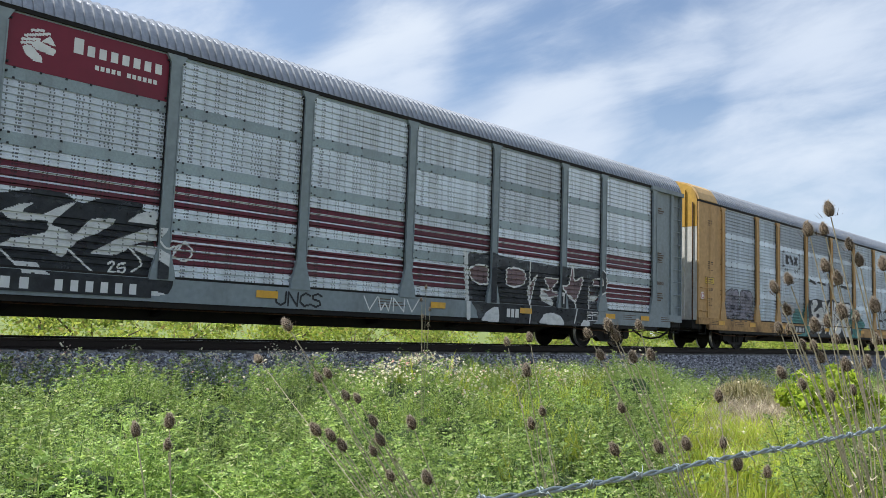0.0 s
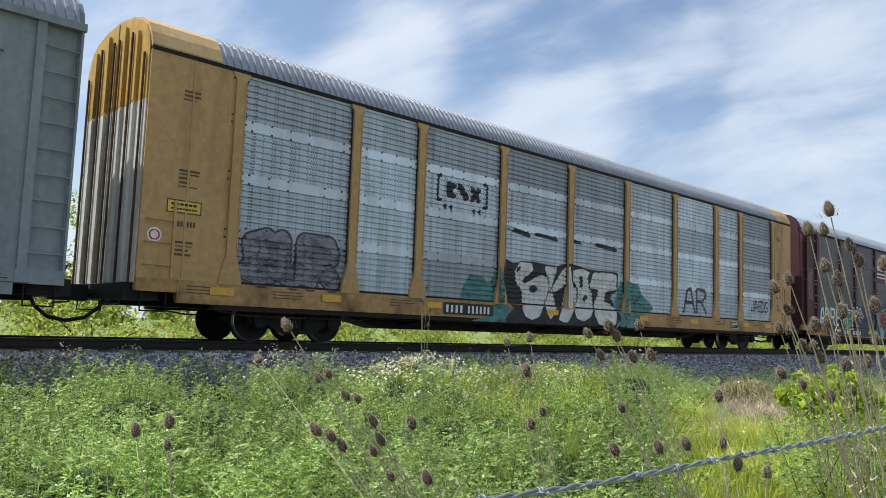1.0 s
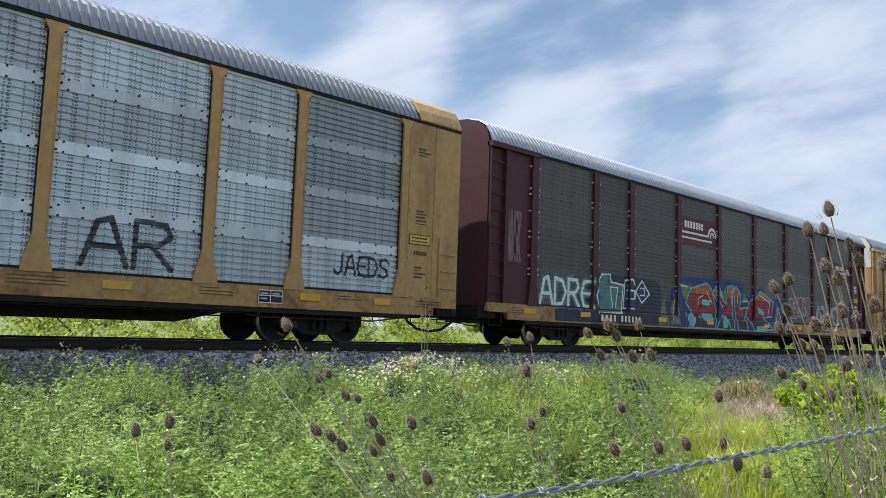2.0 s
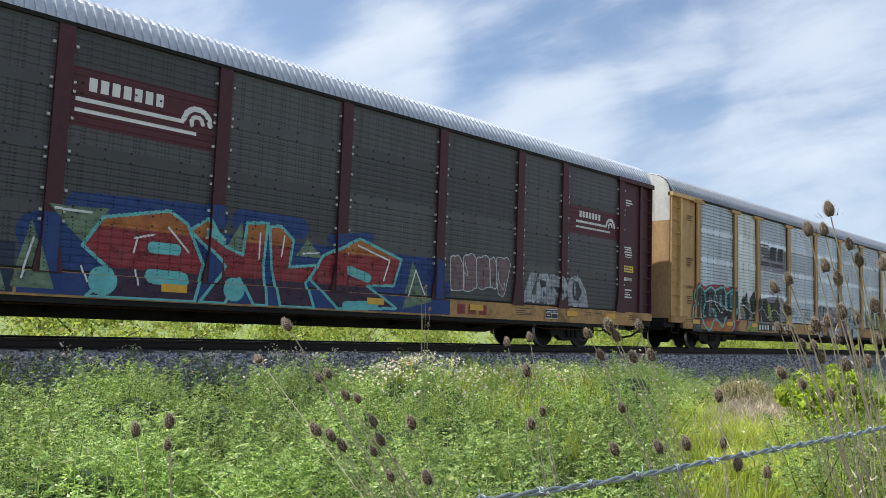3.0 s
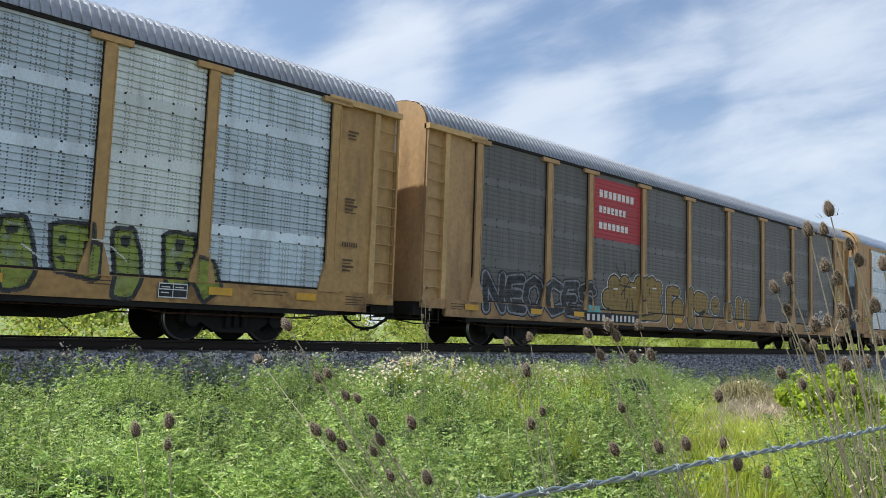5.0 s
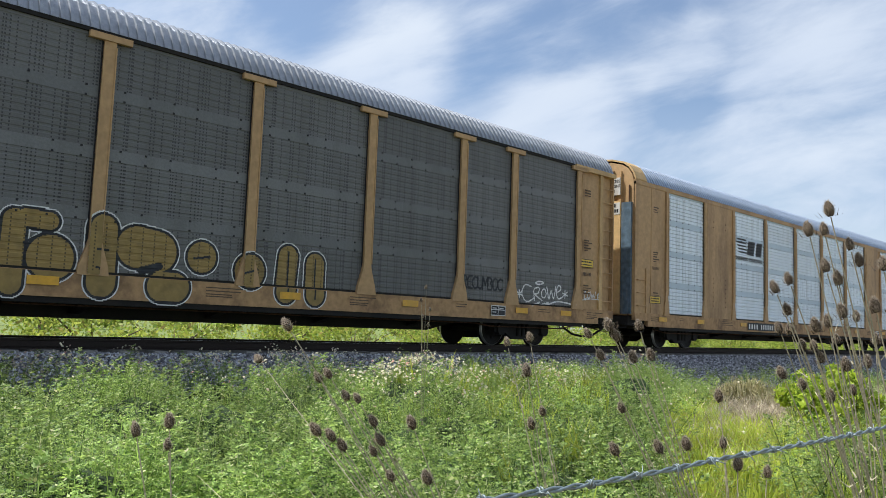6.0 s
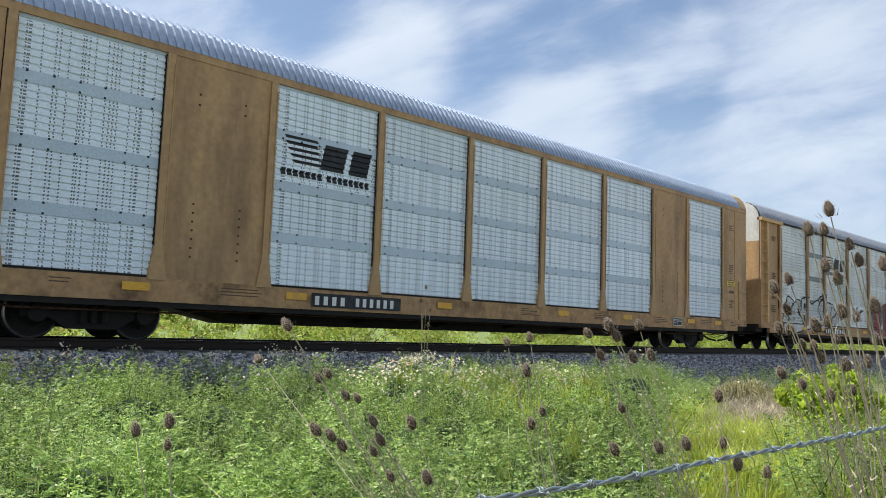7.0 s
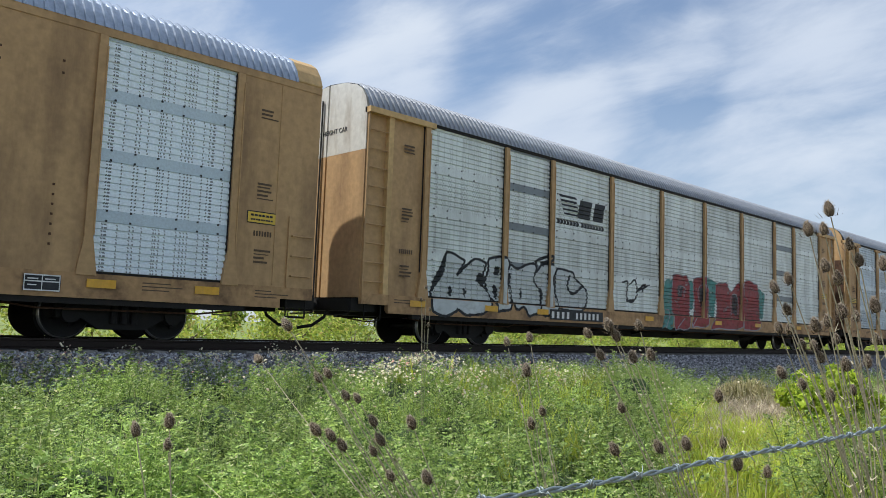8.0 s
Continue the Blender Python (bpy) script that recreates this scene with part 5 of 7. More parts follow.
# D: yellow posts with head plates, blue-grey panels
c = TRAIN["D"] = autorack(3, "yellow enclosed autorack with blue-grey panels, head plates and spray paint", YELLOW, "bluish", "cap", YELLOW_SILL, ROOF_M, TAN, WHITE_P, ends="ladder",
    tones=["bluish", "pale", "bluish", "bluish", "bluish", "bluish", "bluish", "pale", "bluish"])
paint(c, "company_ground", [("mauve", [bar(-7.05, 3.08, -4.5, 4.0)])], "pale patch under the company mark", **P)
horse_logo(c, -5.85, 3.50, 1.15)

paint(c, "graffiti", [("red", [smooth((-12.16, 2.1), (-11.85, 2.34), (-11.34, 2.18), (-10.92, 2.26), (-10, 2.32), (-9.67, 2.22), (-9.29, 2.31), (-8.87, 2.16), (-8.77, 1.46), (-8.69, 1.11), (-9.13, 0.73), (-9.46, 0.65), (-11.08, 0.64), (-11.64, 0.79), (-12.31, 1.05), (-12.26, 1.44), (-12.15, 1.75))]), ("orange", [smooth((-11.66, 0.94), (-9.49, 1.08), (-9.46, 0.65), (-11.08, 0.64), (-11.56, 0.8))]), ("sprayed_black", [smooth((-12.16, 1.84), (-12.05, 2.07), (-11.8, 2.21), (-11.42, 2.03), (-10.96, 2.18), (-10.6, 2.06), (-10, 2.23), (-9.77, 2.06), (-9.34, 2.16), (-8.93, 2.1), (-8.81, 1.66), (-8.72, 1.21), (-8.98, 1.09), (-9.26, 1.1), (-9.6, 1.15), (-10.01, 0.95), (-10.53, 0.99), (-10.83, 1.09), (-11.66, 1.03), (-12.27, 1.05), (-12.12, 1.28), (-12.01, 1.51))]), ("aqua", [poly((-11.78, 1.97), (-11.64, 2.01), (-11.65, 1.14), (-11.79, 1.13)),
    poly((-11.04, 1.96), (-10.87, 2.03), (-10.91, 1.17), (-11.08, 1.16)),
    poly((-10.88, 1.47), (-10.61, 1.41), (-10.47, 1.16), (-10.66, 1.12)),
    poly((-10.3, 2), (-10.12, 2.04), (-10.08, 1.52), (-10.24, 1.51)),
    poly((-9.87, 2), (-9.72, 2.04), (-9.67, 1.36), (-9.84, 1.42)),
    poly((-9.47, 2.04), (-9.27, 2.09), (-9.29, 1.54), (-9.46, 1.5))] + line((-12.29, 1.05), (-12.22, 1.44), (-12.01, 1.55), (-12.15, 1.67), (-12.13, 1.97), (-11.8, 2.21), (-11.42, 2.01), (-10.96, 2.18), (-10.6, 2.04), r=0.035) + line((-10.61, 2.08), (-10, 2.23), (-9.77, 2.01), (-9.34, 2.16), (-8.93, 2.1), (-8.78, 1.66), (-9, 1.44), (-9.23, 1.37), r=0.035) + line((-11.64, 1.03), (-11.47, 0.82), (-11.11, 0.66), (-10.8, 1.02), (-10.48, 1), (-10.16, 0.8), (-9.99, 1.03), (-9.76, 1.16), r=0.035) + line((-9.4, 0.7), (-9.2, 0.93), (-9.27, 1.22), (-8.94, 1.39), (-8.72, 1.21), r=0.035) + line((-11.4, 2.01), (-11.3, 1.66), (-11.42, 1.47), (-11.47, 1.16), (-11.35, 1.14), r=0.035) + line((-10.6, 2.01), (-10.66, 1.77), (-10.54, 1.55), r=0.035)), ("red", [poly((-11.75, 1.93), (-11.68, 1.95), (-11.68, 1.18), (-11.76, 1.18)),
    poly((-11, 1.92), (-10.92, 1.96), (-10.96, 1.22), (-11.04, 1.21)),
    poly((-10.24, 1.91), (-10.16, 1.93), (-10.15, 1.59), (-10.2, 1.57)),
    poly((-10.75, 1.37), (-10.63, 1.33), (-10.57, 1.2), (-10.67, 1.19)),
    poly((-9.41, 1.97), (-9.32, 2), (-9.34, 1.6), (-9.41, 1.58))]),
    ("dark", [smooth((-11.95, 1.95), (-11.83, 2.12), (-11.56, 2.09), (-11.44, 1.92), (-11.9, 1.82)),
    smooth((-11.32, 1.98), (-10.95, 2.14), (-10.65, 2.01), (-10.69, 1.89), (-11.27, 1.87)),
    smooth((-10.53, 2.02), (-10.05, 2.15), (-9.85, 2.03), (-10.44, 1.89)),
    smooth((-12.27, 1.03), (-11.8, 1.02), (-11.72, 0.61), (-12.3, 0.61))]),
    ("white", line((-11.3, 1.64), (-10.88, 1.71), (-10.27, 1.62), (-9.51, 1.4), (-9.18, 1.47), (-8.72, 1.61), r=0.012) + line((-10.6, 1.97), (-10.51, 1.79), (-10.57, 1.6), (-10.14, 1.3), (-10, 1.5), r=0.012) + line((-9.4, 1.04), (-9.26, 1), (-9.21, 1.07), r=0.012))], "black, aqua and red sprayed lettering down to the sill", **P)

paint(c, "graffiti", [("mauve", [smooth((-8.67, 1.67), (-8.31, 1.8), (-7.35, 1.78), (-6.67, 2.01), (-4.85, 2.12), (-4.56, 1.18), (-7.22, 0.71), (-8.36, 0.69), (-8.2, 1.09), (-8.57, 1.11))]), ("lime", [smooth((-8.6, 1.65), (-8.23, 1.5), (-8.27, 1.13), (-8.14, 1.09)),
    smooth((-8.31, 0.77), (-7.63, 1.04), (-7.23, 1.04), (-7.28, 0.71), (-8.24, 0.72)),
    smooth((-7.82, 1.06), (-7.6, 1.55), (-7.49, 1.4), (-7.63, 1.01)),
    smooth((-6.74, 1.89), (-6.56, 1.91), (-6.56, 1.35), (-6.9, 1.11)),
    smooth((-6.3, 1.82), (-6.01, 1.79), (-5.9, 1.22), (-6.12, 1.15))]), ("sprayed_black", [poly((-8.56, 1.83), (-8.35, 2.01), (-8.32, 1.91), (-8.09, 2.22), (-8.03, 1.83), (-7.81, 1.27), (-8.14, 1.04), (-8.24, 0.72), (-8.22, 1.34)),
    poly((-7.88, 1.9), (-7.54, 2.22), (-7.44, 2.21), (-7.35, 1.84), (-7.4, 1.03), (-7.65, 1.33)),
    poly((-7.35, 1.84), (-6.96, 2.17), (-6.77, 1.86), (-6.9, 1.11), (-7.23, 1.04)),
    poly((-6.67, 1.95), (-6.31, 1.99), (-6.21, 1.49), (-6.12, 1.15), (-6.9, 1.11)),
    poly((-6.08, 1.86), (-5.63, 1.87), (-5.33, 2.13), (-5.12, 1.8), (-5.12, 1.15), (-5.78, 1.09), (-5.91, 1.51))]),
    ("lime", line((-8.2, 1.97), (-8.05, 1.62), r=0.014) + line((-7.65, 1.97), (-7.5, 1.66), (-7.58, 1.34), r=0.014) + line((-7.05, 1.97), (-6.93, 1.65), (-7.07, 1.15), r=0.014) + line((-6.15, 1.66), (-5.9, 1.17), r=0.014) + line((-5.63, 1.82), (-5.59, 1.13), r=0.014) + line((-5.48, 1.95), (-5.29, 1.26), r=0.014)), ("white", line((-8.66, 1.64), (-8.3, 1.65), (-7.85, 1.47), (-7.52, 1.39), (-6.93, 1.65), (-6.57, 1.52), (-6.27, 1.26), (-5.91, 1.51), (-5.62, 1.59), (-5.14, 1.39), r=0.012))], "black and lime spiky sprayed lettering", **P)
paint(c, "graffiti", [("dark", spray("SUCTRB", -4.1, 1.3, 2.2, 0.45, 0.015))], "thin dark sprayed tag", **P)

grey, brown, blue = [smooth((-1.17, 1.75), (-0.74, 1.99), (-0.58, 1.49), (-0.48, 1.06), (-0.7, 1.1), (-0.97, 1.4)),
    smooth((-0.45, 1.94), (0.01, 1.84), (0.41, 1.94), (0.64, 1.59), (0.69, 0.92), (0.37, 0.6), (-0.17, 0.64), (-0.23, 1.1), (-0.13, 1.52)),
    smooth((0.67, 1.72), (0.98, 1.96), (1.3, 2.06), (1.75, 1.68), (1.33, 1.08), (1.21, 0.61), (0.57, 0.61), (0.82, 1.11), (1.02, 1.28)),
    smooth((-1.15, 0.6), (-1.11, 0.88), (-0.82, 0.98), (-0.7, 0.62))], [smooth((1.58, 1.93), (2.04, 2), (2.34, 1.74), (2.43, 0.88), (2.21, 0.61), (1.66, 0.66), (1.48, 1.09), (1.56, 1.54))], [smooth((2.29, 1.86), (2.69, 2.03), (3.21, 2.02), (3.37, 1.62), (3.17, 1.26), (3.54, 0.94), (3.47, 0.65), (2.53, 0.63), (2.42, 1.15))]
paint(c, "graffiti", [("silver", grey), ("pink", brown), ("sky", blue), ("dark", [smooth((3.24, 1.47), (3.49, 1.76), (4.11, 1.36), (3.43, 1.21))]), ("sprayed_black", rims(grey + brown + blue, 0.022) + [smooth((2.6, 1.49), (2.81, 1.57), (2.82, 1.41), (2.65, 1.33)),
    smooth((0.21, 1.37), (0.35, 1.35), (0.34, 1.02), (0.23, 1.08)),
    smooth((0.74, 1.29), (1.02, 1.25), (0.82, 1.08)),
    smooth((-1.03, 1.45), (-0.8, 1.1), (-0.89, 1.07), (-1.09, 1.39)),
    smooth((-0.6, 1.89), (-0.45, 1.94), (-0.45, 1.09), (-0.54, 1.26)),
    smooth((1.84, 1.5), (1.99, 1.58), (1.96, 1.35)),
    smooth((2.75, 1.03), (2.96, 1.05), (2.95, 0.63), (2.82, 0.62)),
    smooth((-0.18, 0.87), (0.03, 0.65), (-0.23, 0.61))]),
    ("white", line((-0.6, 1.43), (-0.23, 1.49), (0.32, 1.32), (1.01, 1.5), (1.76, 1.43), (2.24, 1.37), r=0.012) + line((-0.7, 1.97), (-0.6, 1.43), (-0.45, 1.06), r=0.012) + line((1.31, 2.03), (1.75, 1.68), (1.27, 0.83), r=0.012) + line((-1.52, 1.35), (-1.28, 1.17), r=0.012) + line((-1.51, 1.21), (-1.29, 1.31), r=0.012) + line((-1.41, 1.39), (-1.38, 1.11), r=0.012) + line((-1.4, 1.58), (-1.13, 1.5), r=0.012) + line((-1.69, 0.87), (-1.64, 0.68), (-1.51, 0.8), r=0.012) + line((-1.46, 0.91), (-1.44, 0.72), (-1.29, 0.92), r=0.012))], "silver and pale blue bubble lettering with dark outline", **P)

green = [smooth((4.98, 1.88), (5.21, 1.95), (5.35, 1.72), (5.54, 1.39), (5.58, 1.2), (5.15, 1.13), (5, 1.45)),
    smooth((5.79, 1.85), (6.07, 1.9), (6.19, 1.68), (6.29, 1.14), (6.19, 0.84), (5.84, 0.77), (5.74, 1.41)),
    smooth((6.51, 1.81), (7.11, 1.88), (7.06, 1.08), (6.61, 1.11)),
    smooth((7.04, 1.59), (7.27, 1.55), (7.26, 1.04), (7.03, 1.03)),
    smooth((7.5, 1.83), (7.81, 1.9), (7.95, 1.54), (8, 1.12), (7.86, 0.75), (7.54, 0.74), (7.56, 1.26)),
    smooth((8.39, 1.84), (8.94, 1.91), (8.92, 1.11), (8.51, 0.83)),
    smooth((8.91, 1.49), (9.35, 1.46), (9.5, 1.03), (9.2, 0.74), (8.97, 1.06))]
paint(c, "graffiti", [("dark", rims(green, 0.06)), ("lime", green), ("dark", rims(green, 0.018) + [smooth((5.05, 1.75), (5.21, 1.78), (5.26, 1.57), (5.1, 1.51)),
    smooth((5.83, 1.73), (6.04, 1.77), (6.01, 1.65), (5.87, 1.61)),
    smooth((7.62, 1.76), (7.78, 1.77), (7.76, 1.58), (7.64, 1.6)),
    smooth((6.63, 1.66), (6.74, 1.67), (6.74, 1.54), (6.64, 1.54)),
    smooth((8.6, 1.8), (8.77, 1.81), (8.73, 1.62), (8.61, 1.61)),
    smooth((8.61, 1.4), (8.78, 1.41), (8.71, 1.21)),
    smooth((6.61, 1.31), (6.71, 1.36), (6.76, 1.22))]), ("white", line((4.6, 1.66), (4.77, 1.53), (4.81, 1.35), r=0.014) + line((6.09, 1.48), (6.39, 1.27), r=0.014) + line((7.12, 1.65), (7.39, 1.61), (7.75, 1.35), r=0.014))], "lime-green sprayed lettering with dark outline", **P)
number_board(c, -5.92, 2.7)
end_notices(c, -12.5, seed=6, sticker=False)
end_notices(c, 12.45, seed=7, sticker=False)

end_text(c, ["EXCESS HEIGHT CAR"], 0.75, 4.75, 0.16)

# E: yellow posts with head plates, slate panels
P3 = dict(posts=POSTS, rib=0.22)
c = TRAIN["E"] = autorack(4, "tan enclosed autorack with slate-dark panels and a red company board", TAN, "slate", "cap", TAN_SILL, ROOF_M, TAN, TAN, ends="ladder", shift=-0.27)
paint(c, "company_board", [("sign_red", [bar(-7.1, 3.2, -4.45, 5.0)]), ("white", letter_bars(-6.7, 4.45, 1.9, 0.20, 8, 0.72) + letter_bars(-6.7, 3.98, 1.45, 0.20, 7, 0.72) + letter_bars(-6.7, 3.50, 1.6, 0.20, 7, 0.72))], "red company board with white bars", **P3)
g = [dot(-6.2, 1.45, 0.27), dot(-5.87, 1.85, 0.30), dot(-5.3, 1.88, 0.30), (-5.75, 1.2, -3.5, 1.25, 0.36), dot(-4.9, 1.75, 0.25), dot(-4.5, 1.95, 0.27), dot(-4.1, 2.0, 0.25), dot(-3.72, 2.0, 0.25), dot(-3.35, 1.92, 0.22), (-5.4, 1.5, -3.6, 1.55, 0.36),
     (-2.68, 0.85, -2.66, 1.85, 0.17), (-2.5, 1.9, -2.15, 1.88, 0.14), dot(-2.1, 1.3, 0.36), (-1.3, 0.95, -1.3, 1.85, 0.24), (-0.7, 1.6, -0.35, 1.55, 0.36), (-0.25, 0.95, 0.0, 0.95, 0.26), dot(0.5, 1.53, 0.28), dot(1.5, 1.35, 0.32), (2.3, 1.0, 2.35, 1.7, 0.22), (3.0, 0.98, 3.0, 1.6, 0.22)]
ins = [(-5.3, 2.1, -5.3, 1.5, 0.02), (-5.6, 1.9, -5.0, 1.85, 0.02), (-5.5, 1.6, -5.1, 2.0, 0.02), (-5.2, 1.2, -5.15, 1.5, 0.025), (-4.9, 1.5, -4.85, 1.15, 0.025), (-4.5, 1.45, -4.2, 1.5, 0.025), (-4.4, 1.0, -3.7, 1.1, 0.03), (-3.9, 1.9, -3.9, 1.7, 0.02), (-2.2, 1.7, -2.5, 1.5, 0.025), (-1.4, 1.5, -1.2, 1.5, 0.02), (-1.4, 1.2, -1.2, 1.15, 0.02), (-0.6, 1.2, -0.3, 1.3, 0.07), (0.35, 1.5, 0.65, 1.55, 0.02), (1.35, 1.3, 1.65, 1.4, 0.02), (2.35, 0.9, 2.35, 1.8, 0.018), (3.0, 0.9, 3.0, 1.7, 0.018), (-5.3, 2.2, -5.3, 2.6, 0.02), (-5.6, 2.2, -5.8, 2.5, 0.02), (-5.0, 2.2, -4.7, 2.4, 0.02)]
paint(c, "graffiti", [("white", fatter(g, 0.068)), ("black", fatter(g, 0.045)), ("ochre", g), ("black", ins), ("white", [(-4.9, 1.85, -4.7, 1.86, 0.02), (-3.7, 1.9, -3.5, 1.9, 0.02), (-5.9, 1.75, -5.7, 1.76, 0.02)])], "ochre cloud-shaped lettering with white and black outline", **P3)
g = spray("NEOCES", -11.6, 0.95, 4.7, 0.8, 0.12)
paint(c, "graffiti", [("black", fatter(g, 0.07)), ("silver", fatter(g, 0.03)), ("dark", fatter(g, -0.02)), ("aqua", [bar(-7.3, 0.98, -6.6, 1.2)])], "silver outlined sprayed lettering on dark panels", **P3)
paint(c, "graffiti", [("black", spray("RECUMBOC", 7.3, 1.40, 1.5, 0.30, 0.024, gap=-0.05))], "black sprayed tag on dark panels", **P3)

paint(c, "graffiti", [("white", line((9.95, 1.59), (9.68, 1.61), (9.57, 1.38), (9.77, 1.17), (10.06, 1.28), r=0.017) + line((10.1, 1.23), (10.06, 1.51), (10.28, 1.57), (10.24, 1.42), (10.09, 1.39), (10.43, 1.23), r=0.017) + line((10.59, 1.44), (10.54, 1.33), (10.44, 1.32), (10.39, 1.42), (10.43, 1.53), (10.53, 1.54), (10.59, 1.44), r=0.017) + line((10.61, 1.62), (10.71, 1.29), (10.8, 1.53), (10.92, 1.31), (11, 1.65), r=0.017) + line((11.06, 1.48), (11.24, 1.59), (11.14, 1.69), (11.03, 1.51), (11.12, 1.32), (11.33, 1.38), r=0.017) + line((9.94, 1.07), (10.3, 1.18), (10.2, 1.09), (10.7, 1.19), (10.53, 1.09), (11.1, 1.24), (11.84, 1.18), r=0.017) + line((10.48, 1.72), (10.39, 1.68), (10.21, 1.66), (10.13, 1.69), (10.21, 1.73), (10.39, 1.74), (10.48, 1.72), r=0.017) + line((9.37, 1.41), (9.56, 1.34), r=0.017) + line((9.38, 1.32), (9.55, 1.43), r=0.017) + line((9.46, 1.47), (9.47, 1.28), r=0.017) + line((11.31, 1.49), (11.54, 1.42), r=0.017) + line((11.32, 1.39), (11.53, 1.52), r=0.017) + line((11.42, 1.56), (11.43, 1.35), r=0.017))], "white sprayed tag with stars and a halo", **P3)
paint(c, "graffiti", [("white", line((12.23, 1.52), (12.36, 1.6), (12.29, 1.39), (12.45, 1.42), r=0.013) + line((12.58, 1.5), (12.55, 1.43), (12.48, 1.42), (12.45, 1.49), (12.48, 1.56), (12.54, 1.57), (12.58, 1.5), r=0.013) + line((12.6, 1.59), (12.67, 1.42), (12.72, 1.53), (12.78, 1.42), (12.85, 1.61), r=0.013) + line((12.91, 1.5), (13.02, 1.58), (12.93, 1.44), (13.08, 1.47), r=0.013) + line((12.22, 1.34), (12.61, 1.39), (13.12, 1.38), r=0.013))], "small white sprayed tag on the end plate", **P3)
number_board(c, -6.0, 2.8)
end_notices(c, 12.4, seed=8)

# F: tan, smooth ends, bright panels in seven bays
BAYS_F = [-11.85, -9.24, -7.1, -4.32, -1.44, 1.44, 4.32, 7.1, 9.24, 11.85]
c = TRAIN["F"] = autorack(5, "tan enclosed autorack with clean bright silver panels", TAN, "bright", "thin", TAN_SILL, PALE_TAN, TAN, TAN, bays=BAYS_F, plates=(1, 7), ends="smooth", shift=-0.22, roof=ROOF_BLUE)
horse_logo(c, -5.66, 3.52, 1.15)
number_board(c, -4.78, 2.4)
end_notices(c, -12.5, seed=9, zs=1.42)
end_notices(c, 12.5, seed=10)
bm = bmesh.new()
box(bm, -END_X - 0.105, -END_X - 0.02, -1.40, -1.05, 1.05, 4.55)
part("door_overlay", bm, BLUEGREY, c, "scratched blue-grey sheet on the end door")

bm = bmesh.new()
box(bm, -END_X - 0.112, -END_X - 0.08, -1.02, -0.50, 1.05, 4.62)
part("door_strip", bm, PALE_TAN, c, "pale orange strip on the end door")
for z0, z1 in ((4.80, 5.36), (4.18, 4.56)):
    bm = bmesh.new()
    box(bm, -END_X - 0.122, -END_X - 0.02, -1.00, -0.52, z0, z1)
    part("notice_board", bm, WHITE_P, c, "white notice board on the end door")
for k, w in enumerate((0.30, 0.40)):
    bm = bmesh.new()
    for q in range(4 + 2 * k):
        y0 = -0.57 - w * q / (4 + 2 * k)
        box(bm, -END_X - 0.126, -END_X - 0.118, y0 - w * 0.65 / (4 + 2 * k), y0, 4.41 - 0.17 * k, 4.52 - 0.17 * k)
    part("number_bar", bm, BLACK, c, "row of small black bars")
end_text(c, ["EXCESS", "HEIGHT", "CAR"], -0.55, 5.20, 0.135, lift=0.126)

# G: yellow, pale panels
c = TRAIN["G"] = autorack(6, "tan enclosed autorack with pale panels and black-outlined lettering", TAN, "pale", "thin", TAN_SILL, ROOF_M, TAN, WHITE_P, ends="ladder", shift=-0.1,
    tones=["pale", "pale_dark", "pale", "pale", "pale", "pale", "pale", "pale_dark", "pale"])
horse_logo(c, -5.75, 3.6, 1.15)

letters = [smooth((-11.15, 2.2), (-10.57, 2.05), (-10.8, 1.66), (-10.44, 1.94), (-10.19, 2.11), (-9.8, 2.05), (-9.92, 1.69), (-10.13, 1.61), (-9.64, 1.29), (-9.58, 1.03), (-9.88, 0.81), (-10.47, 0.75), (-10.8, 0.88), (-10.88, 0.82), (-11.19, 0.7), (-11.58, 0.8), (-11.64, 1.23), (-11.32, 1.7)),
    smooth((-9.67, 2.15), (-9.27, 2.25), (-8.9, 2.16), (-8.97, 1.69), (-8.78, 1.4), (-8.85, 0.97), (-9.31, 0.89), (-9.36, 1.07), (-9.64, 1.29), (-9.78, 1.58), (-9.66, 1.95)),
    smooth((-8.85, 2.07), (-8.52, 2), (-8.08, 2.16), (-7.79, 2.16), (-7.87, 1.77), (-7.61, 1.4), (-7.64, 0.96), (-8.08, 0.81), (-8.33, 1.05), (-8.62, 0.98), (-8.82, 1.34), (-8.98, 1.75)),
    smooth((-7.58, 2.17), (-7.07, 2.22), (-7.15, 1.69), (-6.82, 1.19), (-6.92, 0.92), (-7.43, 0.84), (-7.59, 1.02), (-7.51, 1.47), (-7.92, 1.77)),
    smooth((-6.85, 2.13), (-6.19, 2.08), (-6.02, 1.89), (-5.73, 1.74), (-5.5, 1.59), (-5.49, 1.25), (-5.82, 1.03), (-6.71, 1.06), (-6.93, 1.44), (-6.95, 1.9))]
